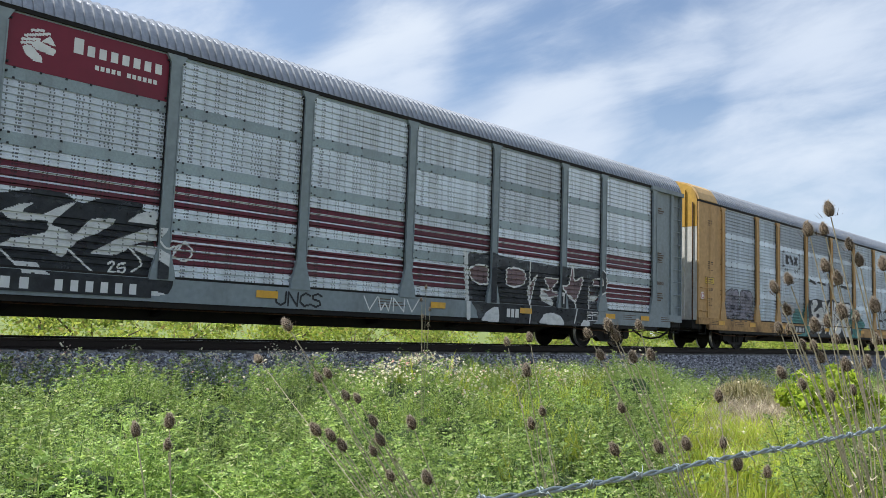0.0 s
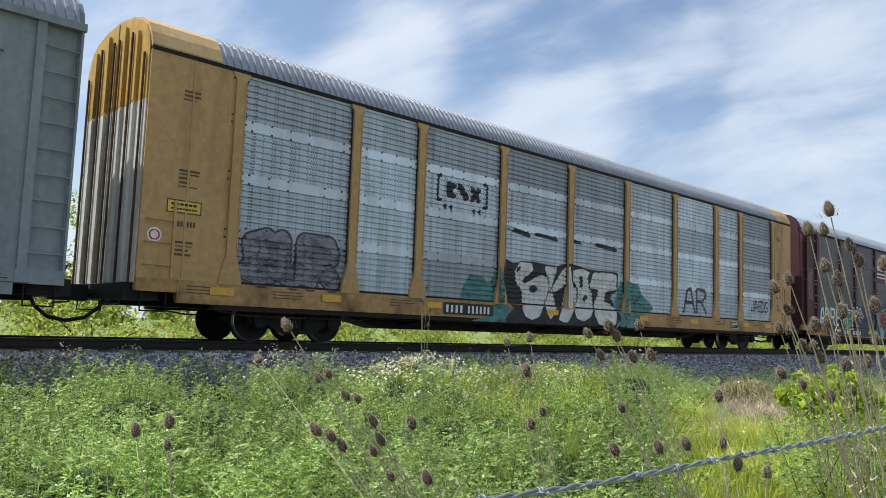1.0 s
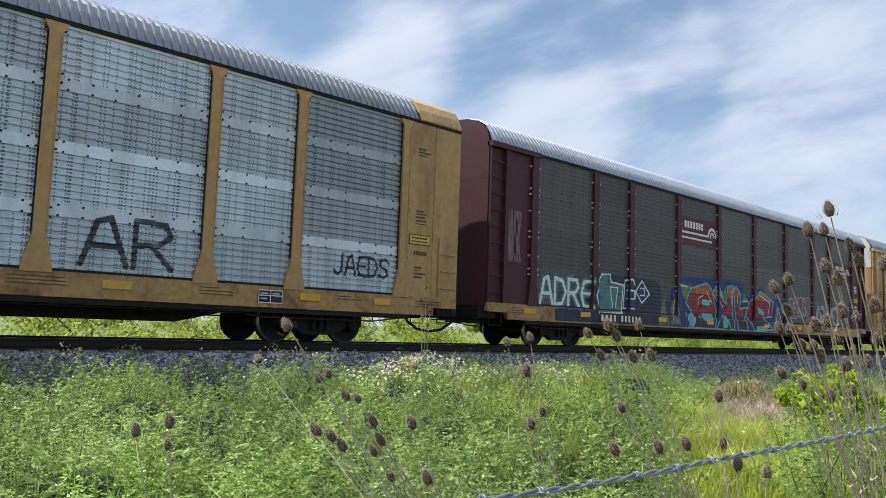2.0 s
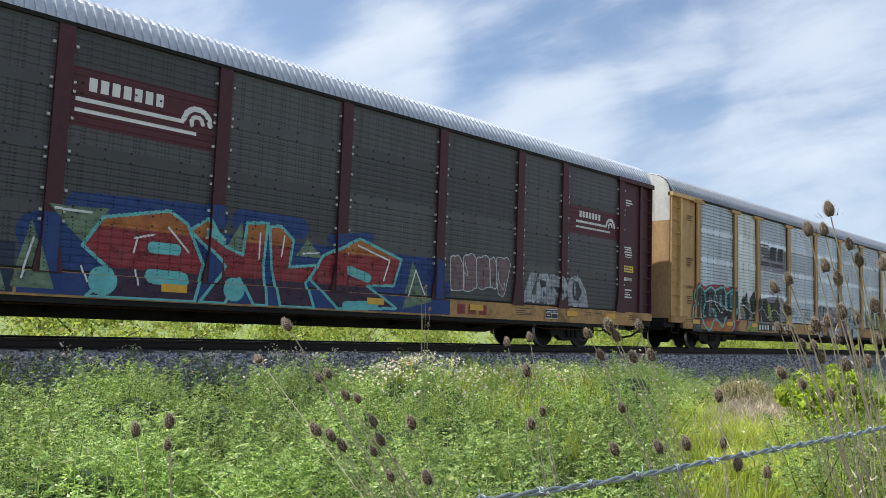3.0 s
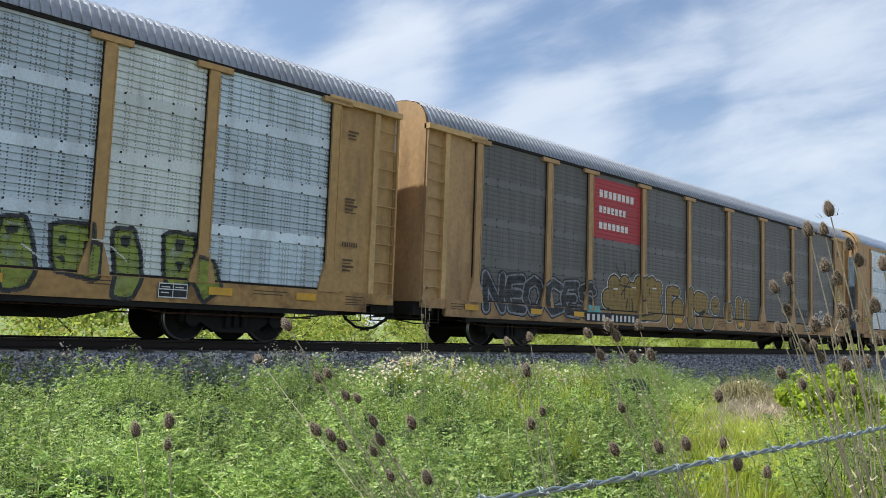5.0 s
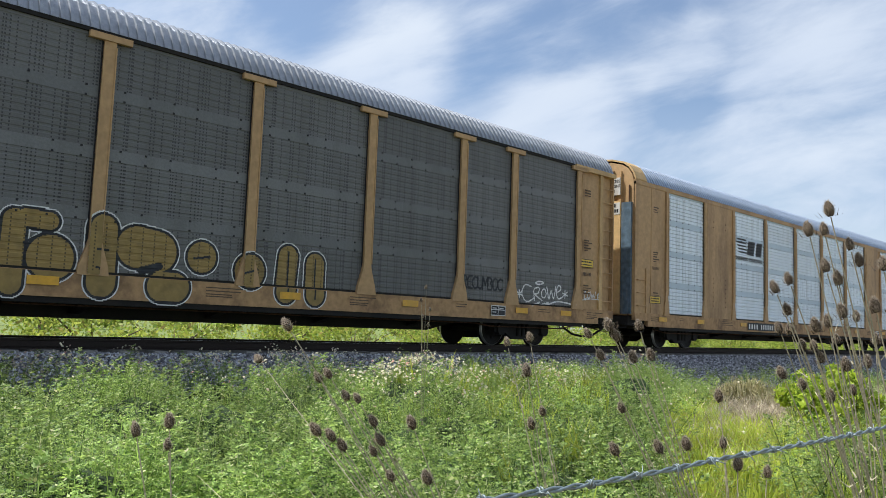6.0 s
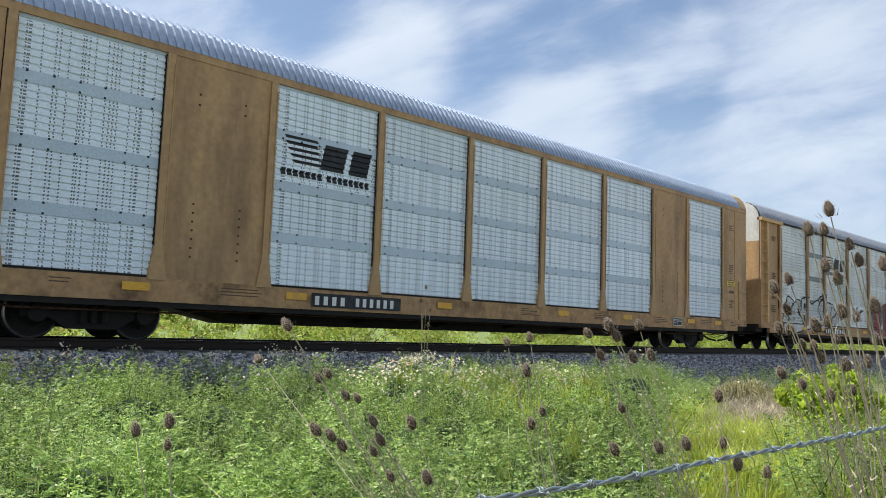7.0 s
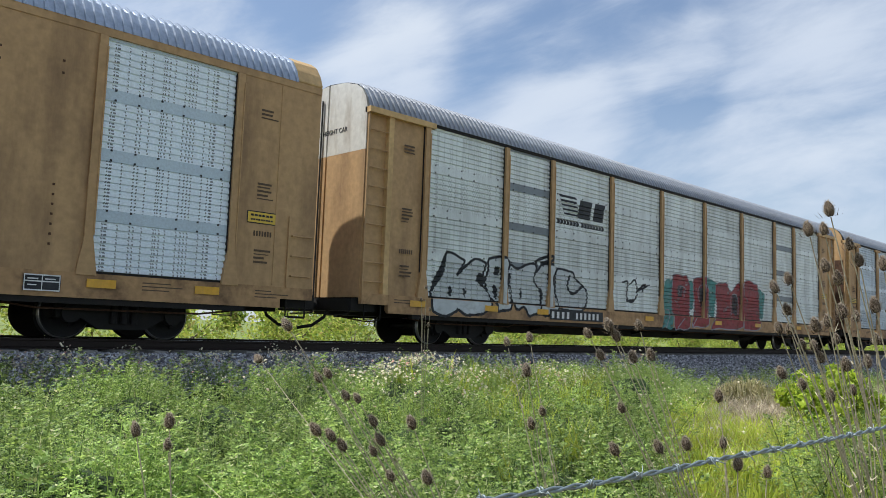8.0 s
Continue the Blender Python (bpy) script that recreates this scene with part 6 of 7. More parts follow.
paint(c, "graffiti", [("sprayed_black", rims(letters, 0.055)), ("pale", letters), ("sprayed_black", rims(letters, 0.014) + [smooth((-11.07, 1.41), (-10.95, 1.36), (-10.98, 1.16), (-11.07, 1.18)),
    smooth((-9.44, 1.99), (-9.26, 2.01), (-9.3, 1.79), (-9.48, 1.78)),
    smooth((-8.45, 1.54), (-8.35, 1.36), (-8.44, 1.2)),
    smooth((-10.58, 1.38), (-10.45, 1.33), (-10.53, 1.15)),
    smooth((-10.05, 1.8), (-9.83, 1.75), (-9.84, 1.52), (-10.13, 1.59)),
    smooth((-11.62, 1.46), (-11.29, 1.99), (-11.18, 2.17), (-11.23, 1.71), (-11.61, 1.24)),
    smooth((-9.51, 1.54), (-9.33, 1.46), (-9.36, 1.13), (-9.48, 1.3)),
    smooth((-9.03, 1.81), (-8.82, 1.89), (-8.87, 1.49))] + line((-7.78, 2.09), (-7.79, 2.28), (-7.23, 2.46), (-7.18, 2.35), (-7.59, 2.24), r=0.04) + line((-6.3, 1.98), (-6.4, 1.67), (-6.12, 1.49), (-5.73, 1.71), r=0.04))], "pale sprayed lettering with thick black outline", posts=POSTS, half=0.07)

red = [smooth((-0.65, 2.42), (0.21, 2.48), (0.46, 2.17), (0.39, 0.72), (-0.55, 0.62), (-0.71, 1.32)),
    smooth((0.7, 2.35), (1.45, 2.53), (1.8, 2.09), (1.72, 0.84), (0.55, 0.73), (0.79, 1.54)),
    smooth((2.33, 2.29), (3.15, 2.43), (3.52, 2.11), (4.29, 2.46), (4.38, 0.83), (1.89, 0.68), (2.42, 1.45)),
    smooth((4.59, 2.53), (5.71, 2.51), (5.91, 0.87), (4.48, 0.74))]
paint(c, "graffiti", [("teal", [smooth((-1.17, 2.15), (-0.65, 2.26), (-0.7, 0.69), (-1.37, 0.64), (-1.31, 1.06)),
    smooth((1.29, 2.47), (2.42, 2.38), (2.24, 1.19), (1.81, 1.18)),
    smooth((5.71, 2.33), (6.35, 2.18), (6.23, 1.24), (5.8, 1.23)),
    smooth((0.38, 2.25), (0.78, 2.28), (0.71, 1.38), (0.38, 1.36))]), ("red", red), ("dark", [smooth((-0.34, 2.08), (0.03, 2.11), (-0.07, 1.74), (-0.33, 1.73)),
    smooth((1.12, 2.09), (1.46, 2.07), (1.38, 1.41), (1.21, 1.48)),
    smooth((3.62, 2.03), (4, 1.96), (4, 1.26), (3.62, 1.33))]),
    ("silver", rims(red, 0.02) + line((-0.25, 1.81), (-0.18, 2.05), (0.14, 2.03), (0.06, 1.71), r=0.02) + line((1.12, 1.64), (1.04, 2.05), (1.46, 2.2), (1.63, 1.58), r=0.02) + line((3.52, 1.24), (3.52, 1.93), (4, 1.96), (4.09, 1.26), r=0.02) + line((-1.15, 0.68), (-0.86, 1.23), (-1.31, 1.21), r=0.02) + line((-0.4, 0.7), (0.07, 1.03), r=0.02) + line((0.55, 0.73), (0.88, 1.06), r=0.02))], "dull red sprayed lettering with grey outline", posts=POSTS, half=0.07)
paint(c, "graffiti", [("sprayed_black", line((-3.61, 1.99), (-3.34, 2), (-3.4, 1.56), (-3.13, 1.4), (-2.8, 1.67), (-2.95, 2.1), (-3.21, 1.94), r=0.03) + line((-2.87, 1.74), (-2.18, 1.97), r=0.03) + line((-3.4, 1.42), (-2.93, 1.48), r=0.03) + line((-2.74, 1.82), (-2.33, 2), (-2.53, 1.76), r=0.03))], "small black sprayed tag", posts=POSTS, half=0.07)
number_board(c, -6.0, 2.5)
end_notices(c, -12.5, seed=12, sticker=False)
end_text(c, ["EXCESS HEIGHT CAR"], 0.75, 4.75, 0.16)
end_notices(c, 12.4, seed=13)

# H: the last one in view
c = TRAIN["H"] = autorack(7, "rust-stained tan enclosed autorack with grey panels", TAN, "bluish", "cap", TAN_SILL, ROOF_M, RUST, TAN, ends="ladder")
end_notices(c, -12.5, seed=14)

# ---- ground, track bed, rails ----
def ground_z(x, y):
    pts = [(-1e5, -0.10), (9.2, -0.10), (11.2, -0.12), (13.35, 0.74), (16.6, 0.74), (18.8, -0.05), (1e5, -0.05)]
    for (a, za), (b, zb) in zip(pts, pts[1:]):
        if a <= y <= b:
            return za + (zb - za) * (y - a) / (b - a)


def build_ground():
    xs = [-2500, -300, -60] + [-20 + 1.0 * k for k in range(121)] + [130, 200, 400, 900, 2500]
    ys = [-2500, -200, -20, 0, 2, 4, 5, 6, 7, 8, 9, 9.2, 10, 10.6, 11.2, 11.6, 12, 12.5, 13, 13.35, 14, 15, 16, 16.6, 17.2, 18, 18.8, 20, 24, 30, 45, 80, 200, 900, 2500]
    bm = bmesh.new()
    g = []
    for y in ys:
        row = []
        for x in xs:
            z = ground_z(x, y)
            if abs(x) < 120 and 0 < y < 80:
                z += 0.05 * noise.noise((x * 0.7, y * 0.9, 0.3)) * (0.4 if 11 < y < 19 else 1)
            row.append(bm.verts.new((x, y, z)))
        g.append(row)
    for j in range(len(ys) - 1):
        for i in range(len(xs) - 1):
            f = bm.faces.new((g[j][i], g[j][i + 1], g[j + 1][i + 1], g[j + 1][i]))
            f.material_index = 1 if 11.1 < (ys[j] + ys[j + 1]) / 2 < 18.9 else (2 if ys[j] >= 18.8 else 0)
    thing("ground", bm, [EARTH, BALLAST, MEADOW], "dry earth verge with a grey stone track bed", "ground", kind="structure", smooth=True)


MEADOW = mat("sunlit_meadow", (0.16, 0.20, 0.045), 0.9, 0, var=0.4, grain=6, blotch=0.25, bump=0.5, dirt=(0.07, 0.12, 0.025), dirty=0.9)
RAIL_M = mat("rail_steel", (0.035, 0.026, 0.022), 0.75, 0.3, var=0.3, dirt=(0.02, 0.019, 0.014), dirty=0.6)
SLEEPER = mat("old_concrete_sleeper", (0.25, 0.24, 0.22), 0.9, 0, var=0.25, grain=25, bump=0.3)
build_ground()
for yy in (MID - 0.755, MID + 0.755):
    bm = bmesh.new()
    prof = [(-0.075, -0.175), (0.075, -0.175), (0.075, -0.16), (0.012, -0.135), (0.012, -0.045), (0.036, -0.035), (0.036, -0.004), (0.028, 0), (-0.028, 0), (-0.036, -0.004), (-0.036, -0.035), (-0.012, -0.045), (-0.012, -0.135), (-0.075, -0.16)]
    prism(bm, prof, lambda p, q, s: (s, yy + p, RAIL + q), -250, 700)
    ob = thing("rail", bm, [RAIL_M, STEEL], "dark rusty steel rail with a worn bright top", "rail", "rails of the track", kind="structure")
    for f in ob.data.polygons:
        if f.normal.z > 0.9 and f.center.z > RAIL - 0.01:
            f.material_index = 1
bm = bmesh.new()
box(bm, -0.12, 0.12, -1.3, 1.3, 0, 0.14)
sl = mesh_of("sleeper", bm, SLEEPER)
for k in range(110):
    ob = tagged(new("sleeper", sl), "weathered concrete sleeper bedded in the stone", "sleeper", "sleepers under the rails", "structure")
    ob.matrix_basis = pose(-12 + 0.61 * k, MID, RAIL - 0.32)


# ---- loose stone, weeds, grass ----
def quad_mesh(name, quads, mats, index=None):
    n = len(quads)
    me = bpy.data.meshes.new(name)
    me.vertices.add(4 * n); me.loops.add(4 * n); me.polygons.add(n)
    me.vertices.foreach_set("co", np.ascontiguousarray(quads, dtype=np.float32).ravel())
    me.loops.foreach_set("vertex_index", np.arange(4 * n, dtype=np.int32))
    me.polygons.foreach_set("loop_start", np.arange(0, 4 * n, 4, dtype=np.int32))
    for m in (mats if isinstance(mats, (list, tuple)) else [mats]):
        me.materials.append(m)
    if index is not None:
        me.polygons.foreach_set("material_index", np.asarray(index, dtype=np.int32))
    me.update(calc_edges=True)
    return me


def leaf_mat(name, a, b, trans=0.45, dry=(0.25, 0.2, 0.08), some=0.1):
    m = bpy.data.materials.new(name)
    nt, N, L, op = nodes_of(m)
    p = N["Principled BSDF"]
    geo, ramp = N.new("ShaderNodeNewGeometry"), N.new("ShaderNodeValToRGB")
    ramp.color_ramp.elements[0].color, ramp.color_ramp.elements[1].color = (*a, 1), (*b, 1)
    ramp.color_ramp.elements[1].position = 1 - some
    e = ramp.color_ramp.elements.new(1.0)
    e.color = (*dry, 1)
    L.new(geo.outputs["Random Per Island"], ramp.inputs[0])
    tc, nz = N.new("ShaderNodeTexCoord"), N.new("ShaderNodeTexNoise")
    nz.inputs["Scale"].default_value, nz.inputs["Detail"].default_value = 0.8, 4
    L.new(tc.outputs["Object"], nz.inputs[0])
    hs = N.new("ShaderNodeHueSaturation")
    L.new(ramp.outputs[0], hs.inputs["Color"])
    L.new(op("MULTIPLY_ADD", nz.outputs[0], 2.6, -0.25), hs.inputs["Value"])
    L.new(hs.outputs[0], p.inputs["Base Color"])
    p.inputs["Roughness"].default_value = 0.55
    p.inputs["Specular IOR Level"].default_value = 0.22
    tr, mx = N.new("ShaderNodeBsdfTranslucent"), N.new("ShaderNodeMixShader")
    hs2 = N.new("ShaderNodeHueSaturation")
    hs2.inputs["Value"].default_value, hs2.inputs["Hue"].default_value = 1.5, 0.485
    L.new(hs.outputs[0], hs2.inputs["Color"]); L.new(hs2.outputs[0], tr.inputs[0])
    mx.inputs[0].default_value = trans
    L.new(p.outputs[0], mx.inputs[1]); L.new(tr.outputs[0], mx.inputs[2])
    L.new(mx.outputs[0], N["Material Output"].inputs["Surface"])
    return m


WEED = leaf_mat("weed_leaves", (0.044, 0.092, 0.022), (0.325, 0.445, 0.115), trans=0.35, dry=(0.52, 0.50, 0.30), some=0.10)
GRASS = leaf_mat("yellow_green_grass", (0.19, 0.29, 0.035), (0.45, 0.50, 0.07), some=0.15)
SHRUB = leaf_mat("sunlit_shrub_leaves", (0.14, 0.23, 0.04), (0.36, 0.40, 0.08), some=0.15)
STRAW = leaf_mat("dry_straw", (0.18, 0.145, 0.10), (0.62, 0.54, 0.40), trans=0.2, some=0.1)
FLOWER = leaf_mat("small_pale_flowers", (0.50, 0.48, 0.33), (0.74, 0.70, 0.58), trans=0.3, dry=(0.5, 0.25, 0.25), some=0.2)
RNG = np.random.default_rng(7)


def blade(p, d, n, ln, wd):
    """A pointed leaf as one four-cornered face."""
    d, n = d / np.linalg.norm(d), n / np.linalg.norm(n)
    s = np.cross(d, n)
    s /= max(np.linalg.norm(s), 1e-6)
    return [p, p + d * ln * 0.45 + s * wd, p + d * ln - n * ln * 0.12, p + d * ln * 0.45 - s * wd]


def weed_form(rng, h, leaves, pairs, size):
    q = []
    for i in range(leaves):
        z, az = h * (0.45 + 0.55 * (i + 1) / leaves), i * 2.4 + rng.uniform(-0.4, 0.4)
        el = rng.uniform(0.15, 0.9)
        d = np.array([math.cos(az) * math.cos(el), math.sin(az) * math.cos(el), math.sin(el)])
        base = np.array([rng.uniform(-0.02, 0.02), rng.uniform(-0.02, 0.02), z])
        ln = size * rng.uniform(2.6, 4.2) * (1.1 - 0.5 * i / leaves)
        side = np.cross(d, [0, 0, 1.0]); side /= np.linalg.norm(side)
        up = np.cross(side, d)
        for k in range(pairs):
            t = (k + 0.6) / pairs
            p = base + d * ln * t - np.array([0, 0, 0.25 * ln * t * t])
            for s in (-1, 1):
                dd = d * 0.6 + side * s * 0.8 + up * rng.uniform(-0.35, 0.35)
                q.append(blade(p, dd, up + rng.uniform(-0.5, 0.5, 3), size * (1.2 - 0.5 * t), size * 0.24))
        q.append(blade(base + d * ln - np.array([0, 0, 0.25 * ln]), d, up, size, size * 0.22))
    q.append([np.array(v) for v in ((-0.004, 0, 0), (0.004, 0, 0), (0.002, 0, h), (-0.002, 0, h))])
    return np.array(q)


def grass_form(rng, n, h, wd):
    q = []
    for i in range(n):
        az, lean = rng.uniform(0, 6.28), rng.uniform(0.05, 0.6)
        d, s = np.array([math.cos(az), math.sin(az), 0]), np.array([-math.sin(az), math.cos(az), 0])
        b = rng.uniform(-0.05, 0.05, 3) * [1, 1, 0]
        hh = h * rng.uniform(0.5, 1.1)
        p1, p2 = b + d * hh * lean * 0.35 + [0, 0, hh * 0.6], b + d * hh * lean + [0, 0, hh * (1 - lean * 0.3)]
        q.append([b - s * wd, b + s * wd, p1 + s * wd * 0.8, p1 - s * wd * 0.8])
        q.append([p1 - s * wd * 0.8, p1 + s * wd * 0.8, p2 + s * wd * 0.1, p2 - s * wd * 0.1])
    return np.array(q)


def strew(forms, pos, scale, rng, lean=0.25):
    """Copies of the forms at the places, turned and leaned at random, as one array of faces."""
    out = []
    pick = rng.integers(0, len(forms), len(pos))
    for k, f in enumerate(forms):
        p, sc = pos[pick == k], scale[pick == k]
        m = len(p)
        if not m:
            continue
        a, b, c = rng.uniform(0, 6.283, m), rng.normal(0, lean, m), rng.normal(0, lean, m)
        ca, sa = np.cos(a), np.sin(a)
        x = f[None, ..., 0] * ca[:, None, None] - f[None, ..., 1] * sa[:, None, None]
        y = f[None, ..., 0] * sa[:, None, None] + f[None, ..., 1] * ca[:, None, None]
        z = np.broadcast_to(f[None, ..., 2], x.shape)
        v = np.stack([x + z * b[:, None, None], y + z * c[:, None, None], z * (1 - 0.2 * np.abs(b))[:, None, None]], -1)
        out.append((v * sc[:, None, None, None] + p[:, None, None, :]).reshape(-1, 4, 3))
    return np.concatenate(out)


def lumps(x, y, s, seed):
    return np.array([noise.noise((a * s, b * s, seed)) for a, b in zip(x, y)])


CLUMP = np.random.default_rng(23).random((64, 64, 3))


def domes(x, y, cell=0.95):
    """Rounded tops of single bushy plants, side by side."""
    x, y = np.asarray(x, float) / cell, np.asarray(y, float) / cell
    best = np.zeros_like(x)
    for i in (-1, 0, 1):
        for j in (-1, 0, 1):
            cx, cy = np.floor(x).astype(int) + i, np.floor(y).astype(int) + j
            k = CLUMP[cx % 64, cy % 64]
            d2 = (x - cx - 0.1 - 0.8 * k[..., 0]) ** 2 + (y - cy - 0.1 - 0.8 * k[..., 1]) ** 2
            best = np.maximum(best, (0.20 + 0.40 * k[..., 2]) * np.sqrt(np.clip(1 - d2 / 0.62, 0, 1)))
    return best


def cover(x, y):
    """Height of the green cover over the verge: tall by the camera's left, a bushy mound, thin towards the bare patch up the line."""
    az = np.degrees(np.arctan2(x, y))
    h = 0.36 + 0.24 * lumps(x, y, 0.9, 1.0) + 0.16 * lumps(x, y, 1.9, 4.0) + 0.10 * lumps(x, y, 4.5, 9.0) + domes(x, y)
    h += 0.34 * np.exp(-((x - 7.7) ** 2 / 0.8 + (y - 8.4) ** 2 / 0.5))
    h += 0.30 * np.exp(-((x - 13.0) ** 2 / 1.8 + (y - 7.6) ** 2 / 0.8)) + 0.40 * np.exp(-((x - 10.9) ** 2 / 0.9 + (y - 6.5) ** 2 / 0.6))
    h += 0.28 * np.exp(-((x - 2.6) ** 2 / 7 + (y - 10.3) ** 2 / 1.6))
    thin = np.clip((az - 59) / 3, 0, 1) * np.clip((15 - np.hypot(x, y)) / 2, 0.35, 1)
    h *= 1 - 0.6 * thin
    h += 0.75 * np.exp(-((x - 6.0) ** 2 / 1.6 + (y - 2.1) ** 2 / 0.5)) + 0.4 * np.exp(-((x - 9.5) ** 2 / 6 + (y - 3.6) ** 2 / 0.8))
    return np.maximum(h, 0.12)


def scatter_field(n, rng, lo=2.6, hi=19.0, az0=8.0, az1=80.0, ymax=11.4, power=1.4):
    az, r = np.radians(rng.uniform(az0, az1, n)), lo + (hi - lo) * rng.random(n) ** (1 / power)
    x, y = r * np.sin(az), r * np.cos(az)
    ok = (y < ymax + 0.25 * np.sin(x * 1.7)) & (y > 0.4)
    return x[ok], y[ok]


def zs_at(x, y):
    return np.array([ground_z(a, b) for a, b in zip(x, y)])


def build_weed_shade():
    """A closed dark sheet that stands in for the shade among stems and lower leaves, under the tops of the weeds."""
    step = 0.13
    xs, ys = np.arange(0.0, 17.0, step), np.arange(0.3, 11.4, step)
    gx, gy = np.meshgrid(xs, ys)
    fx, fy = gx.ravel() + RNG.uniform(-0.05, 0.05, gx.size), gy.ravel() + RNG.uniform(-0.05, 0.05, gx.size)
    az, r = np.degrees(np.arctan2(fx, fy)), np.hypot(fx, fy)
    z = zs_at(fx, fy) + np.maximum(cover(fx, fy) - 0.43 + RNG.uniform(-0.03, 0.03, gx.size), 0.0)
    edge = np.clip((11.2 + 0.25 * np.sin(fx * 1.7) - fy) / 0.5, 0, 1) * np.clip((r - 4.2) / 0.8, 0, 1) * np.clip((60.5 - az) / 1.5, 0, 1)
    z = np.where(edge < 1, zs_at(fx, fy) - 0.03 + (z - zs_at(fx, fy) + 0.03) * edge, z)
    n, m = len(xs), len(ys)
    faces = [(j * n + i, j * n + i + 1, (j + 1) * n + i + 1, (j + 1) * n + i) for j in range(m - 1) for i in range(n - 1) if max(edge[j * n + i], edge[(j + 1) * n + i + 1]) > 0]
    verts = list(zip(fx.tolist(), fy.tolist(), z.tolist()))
    tagged(new("undergrowth", raw("undergrowth", verts, faces, WEED_SHADE, None, True)), "dark green sheet standing in for the shade under the verge weeds", "weeds", kind="stuff")


# dark green that holds the shade between the weeds in its colour
WEED_SHADE = mat("dark_weed_shade", (0.022, 0.045, 0.010), 0.9, 0, var=0.6, grain=30, blotch=4, bump=0.8, dirt=(0.012, 0.02, 0.006), dirty=0.8)


def build_verge():
    forms = [weed_form(RNG, 0.46 + 0.03 * k, 12, 4, 0.0135 + 0.0030 * k) for k in range(6)]
    x, y = scatter_field(14500, RNG, az0=12.5, az1=76)
    az = np.degrees(np.arctan2(x, y))
    r = np.hypot(x, y)
    keep = (RNG.random(len(x)) < np.where(az < 60, 1.0, np.where(az < 67.5, np.where(r < 13, 0.12, 0.5), 0.75))) & ~((np.abs(az - 65.6) < 2.6) & (r > 12.5) & (r < 21))
    keep &= (lumps(x, y, 1.25, 21.0) > RNG.uniform(-0.55, -0.12, len(x))) & (domes(x, y) > RNG.uniform(-0.04, 0.20, len(x)))
    x, y = x[keep], y[keep]
    # close by, taller and with larger leaves
    xn, yn = scatter_field(1500, RNG, lo=2.7, hi=4.9, az0=12.5, az1=58, power=1.0)
    # further along the verge
    az2, y2 = np.radians(RNG.uniform(52, 80, 2600)), RNG.uniform(4.0, 11.3, 2600)
    x2 = y2 * np.tan(az2)
    ok = (np.hypot(x2, y2) > 13) & (x2 < 42) & ~((np.abs(np.degrees(az2) - 65.6) < 2.6) & (np.hypot(x2, y2) < 21))
    x, y = np.concatenate([x, x2[ok]]), np.concatenate([y, y2[ok]])
    h = cover(x, y)
    q = strew(forms, np.stack([x, y, zs_at(x, y) + h - 0.62], 1), np.ones(len(x)) * RNG.uniform(0.85, 1.2, len(x)), RNG)
    near = strew(forms[2:], np.stack([xn, yn, zs_at(xn, yn) + np.maximum(cover(xn, yn) - RNG.uniform(0.55, 0.95, len(xn)), 0)], 1), RNG.uniform(0.8, 1.1, len(xn)), RNG)
    q = np.concatenate([q, near])
    ob = tagged(new("weeds", quad_mesh("weeds", q, WEED)), "dense green feathery weeds on the verge", "weeds", kind="stuff")
    # grass, brightest up the line and at the fence
    forms = [grass_form(RNG, 9, 0.34, 0.004) for k in range(5)]
    x, y = scatter_field(7500, RNG, lo=2.4, hi=17, az0=48, az1=82, ymax=11.0)
    x2, y2 = scatter_field(160, RNG, lo=9.0, hi=15, az0=40, az1=56, ymax=11.4)
    az, r = np.degrees(np.arctan2(x, y)), np.hypot(x, y)
    keep = (RNG.random(len(x)) < np.clip((az - 55) / 5, 0.06, 1)) & ~((np.abs(az - 65.6) < 2.4) & (r > 13))
    x, y = np.concatenate([x[keep], x2]), np.concatenate([y[keep], y2])
    lift = np.where(np.degrees(np.arctan2(x, y)) > 56, 0.05, np.maximum(cover(x, y) - 0.3, 0))
    q = strew(forms, np.stack([x, y, zs_at(x, y) + lift], 1), RNG.uniform(0.7, 1.5, len(x)), RNG, 0.3)
    tagged(new("grass", quad_mesh("grass", q, GRASS)), "bright yellow-green grass along the verge", "grass", kind="stuff")
    # straw litter on the bare patch and among the stalks
    forms = [grass_form(RNG, 4, 0.6, 0.006) for k in range(4)]
    x, y = scatter_field(1100, RNG, lo=11.5, hi=19, az0=61.5, az1=68.5, ymax=10.8)
    x2, y2 = scatter_field(800, RNG, lo=2.4, hi=4.5, az0=69, az1=80)
    x3, y3 = scatter_field(260, RNG, lo=2.8, hi=4.2, az0=36, az1=46)
    x4, y4 = scatter_field(520, RNG, lo=5.0, hi=12.5, az0=60, az1=71)
    x, y = np.concatenate([x, x2, x4, x3]), np.concatenate([y, y2, y4, y3])
    lift = np.concatenate([np.zeros(len(x) - len(x3)), np.full(len(x3), 0.25)])
    q = strew(forms, np.stack([x, y, zs_at(x, y) + lift], 1), RNG.uniform(0.5, 1.0, len(x)), RNG, 0.9)
    tagged(new("dry_stalks", quad_mesh("dry_stalks", q, STRAW)), "dry bent straw and stalks on bare earth", "dead grass", kind="stuff")
    # small pale flowers along the far edge and on the mound
    n = 21000
    x, y = scatter_field(n, RNG, lo=7.0, hi=15, az0=12, az1=66, ymax=11.6)
    w = np.exp(-((x - 7.7) ** 2 / 1.0 + (y - 8.4) ** 2 / 0.8)) + np.exp(-((x - 11.0) ** 2 / 2 + (y - 8.2) ** 2 / 0.8)) + np.clip((y - 10.0) / 1.0, 0, 1) * 0.9 + 0.015
    keep = RNG.random(len(x)) < w
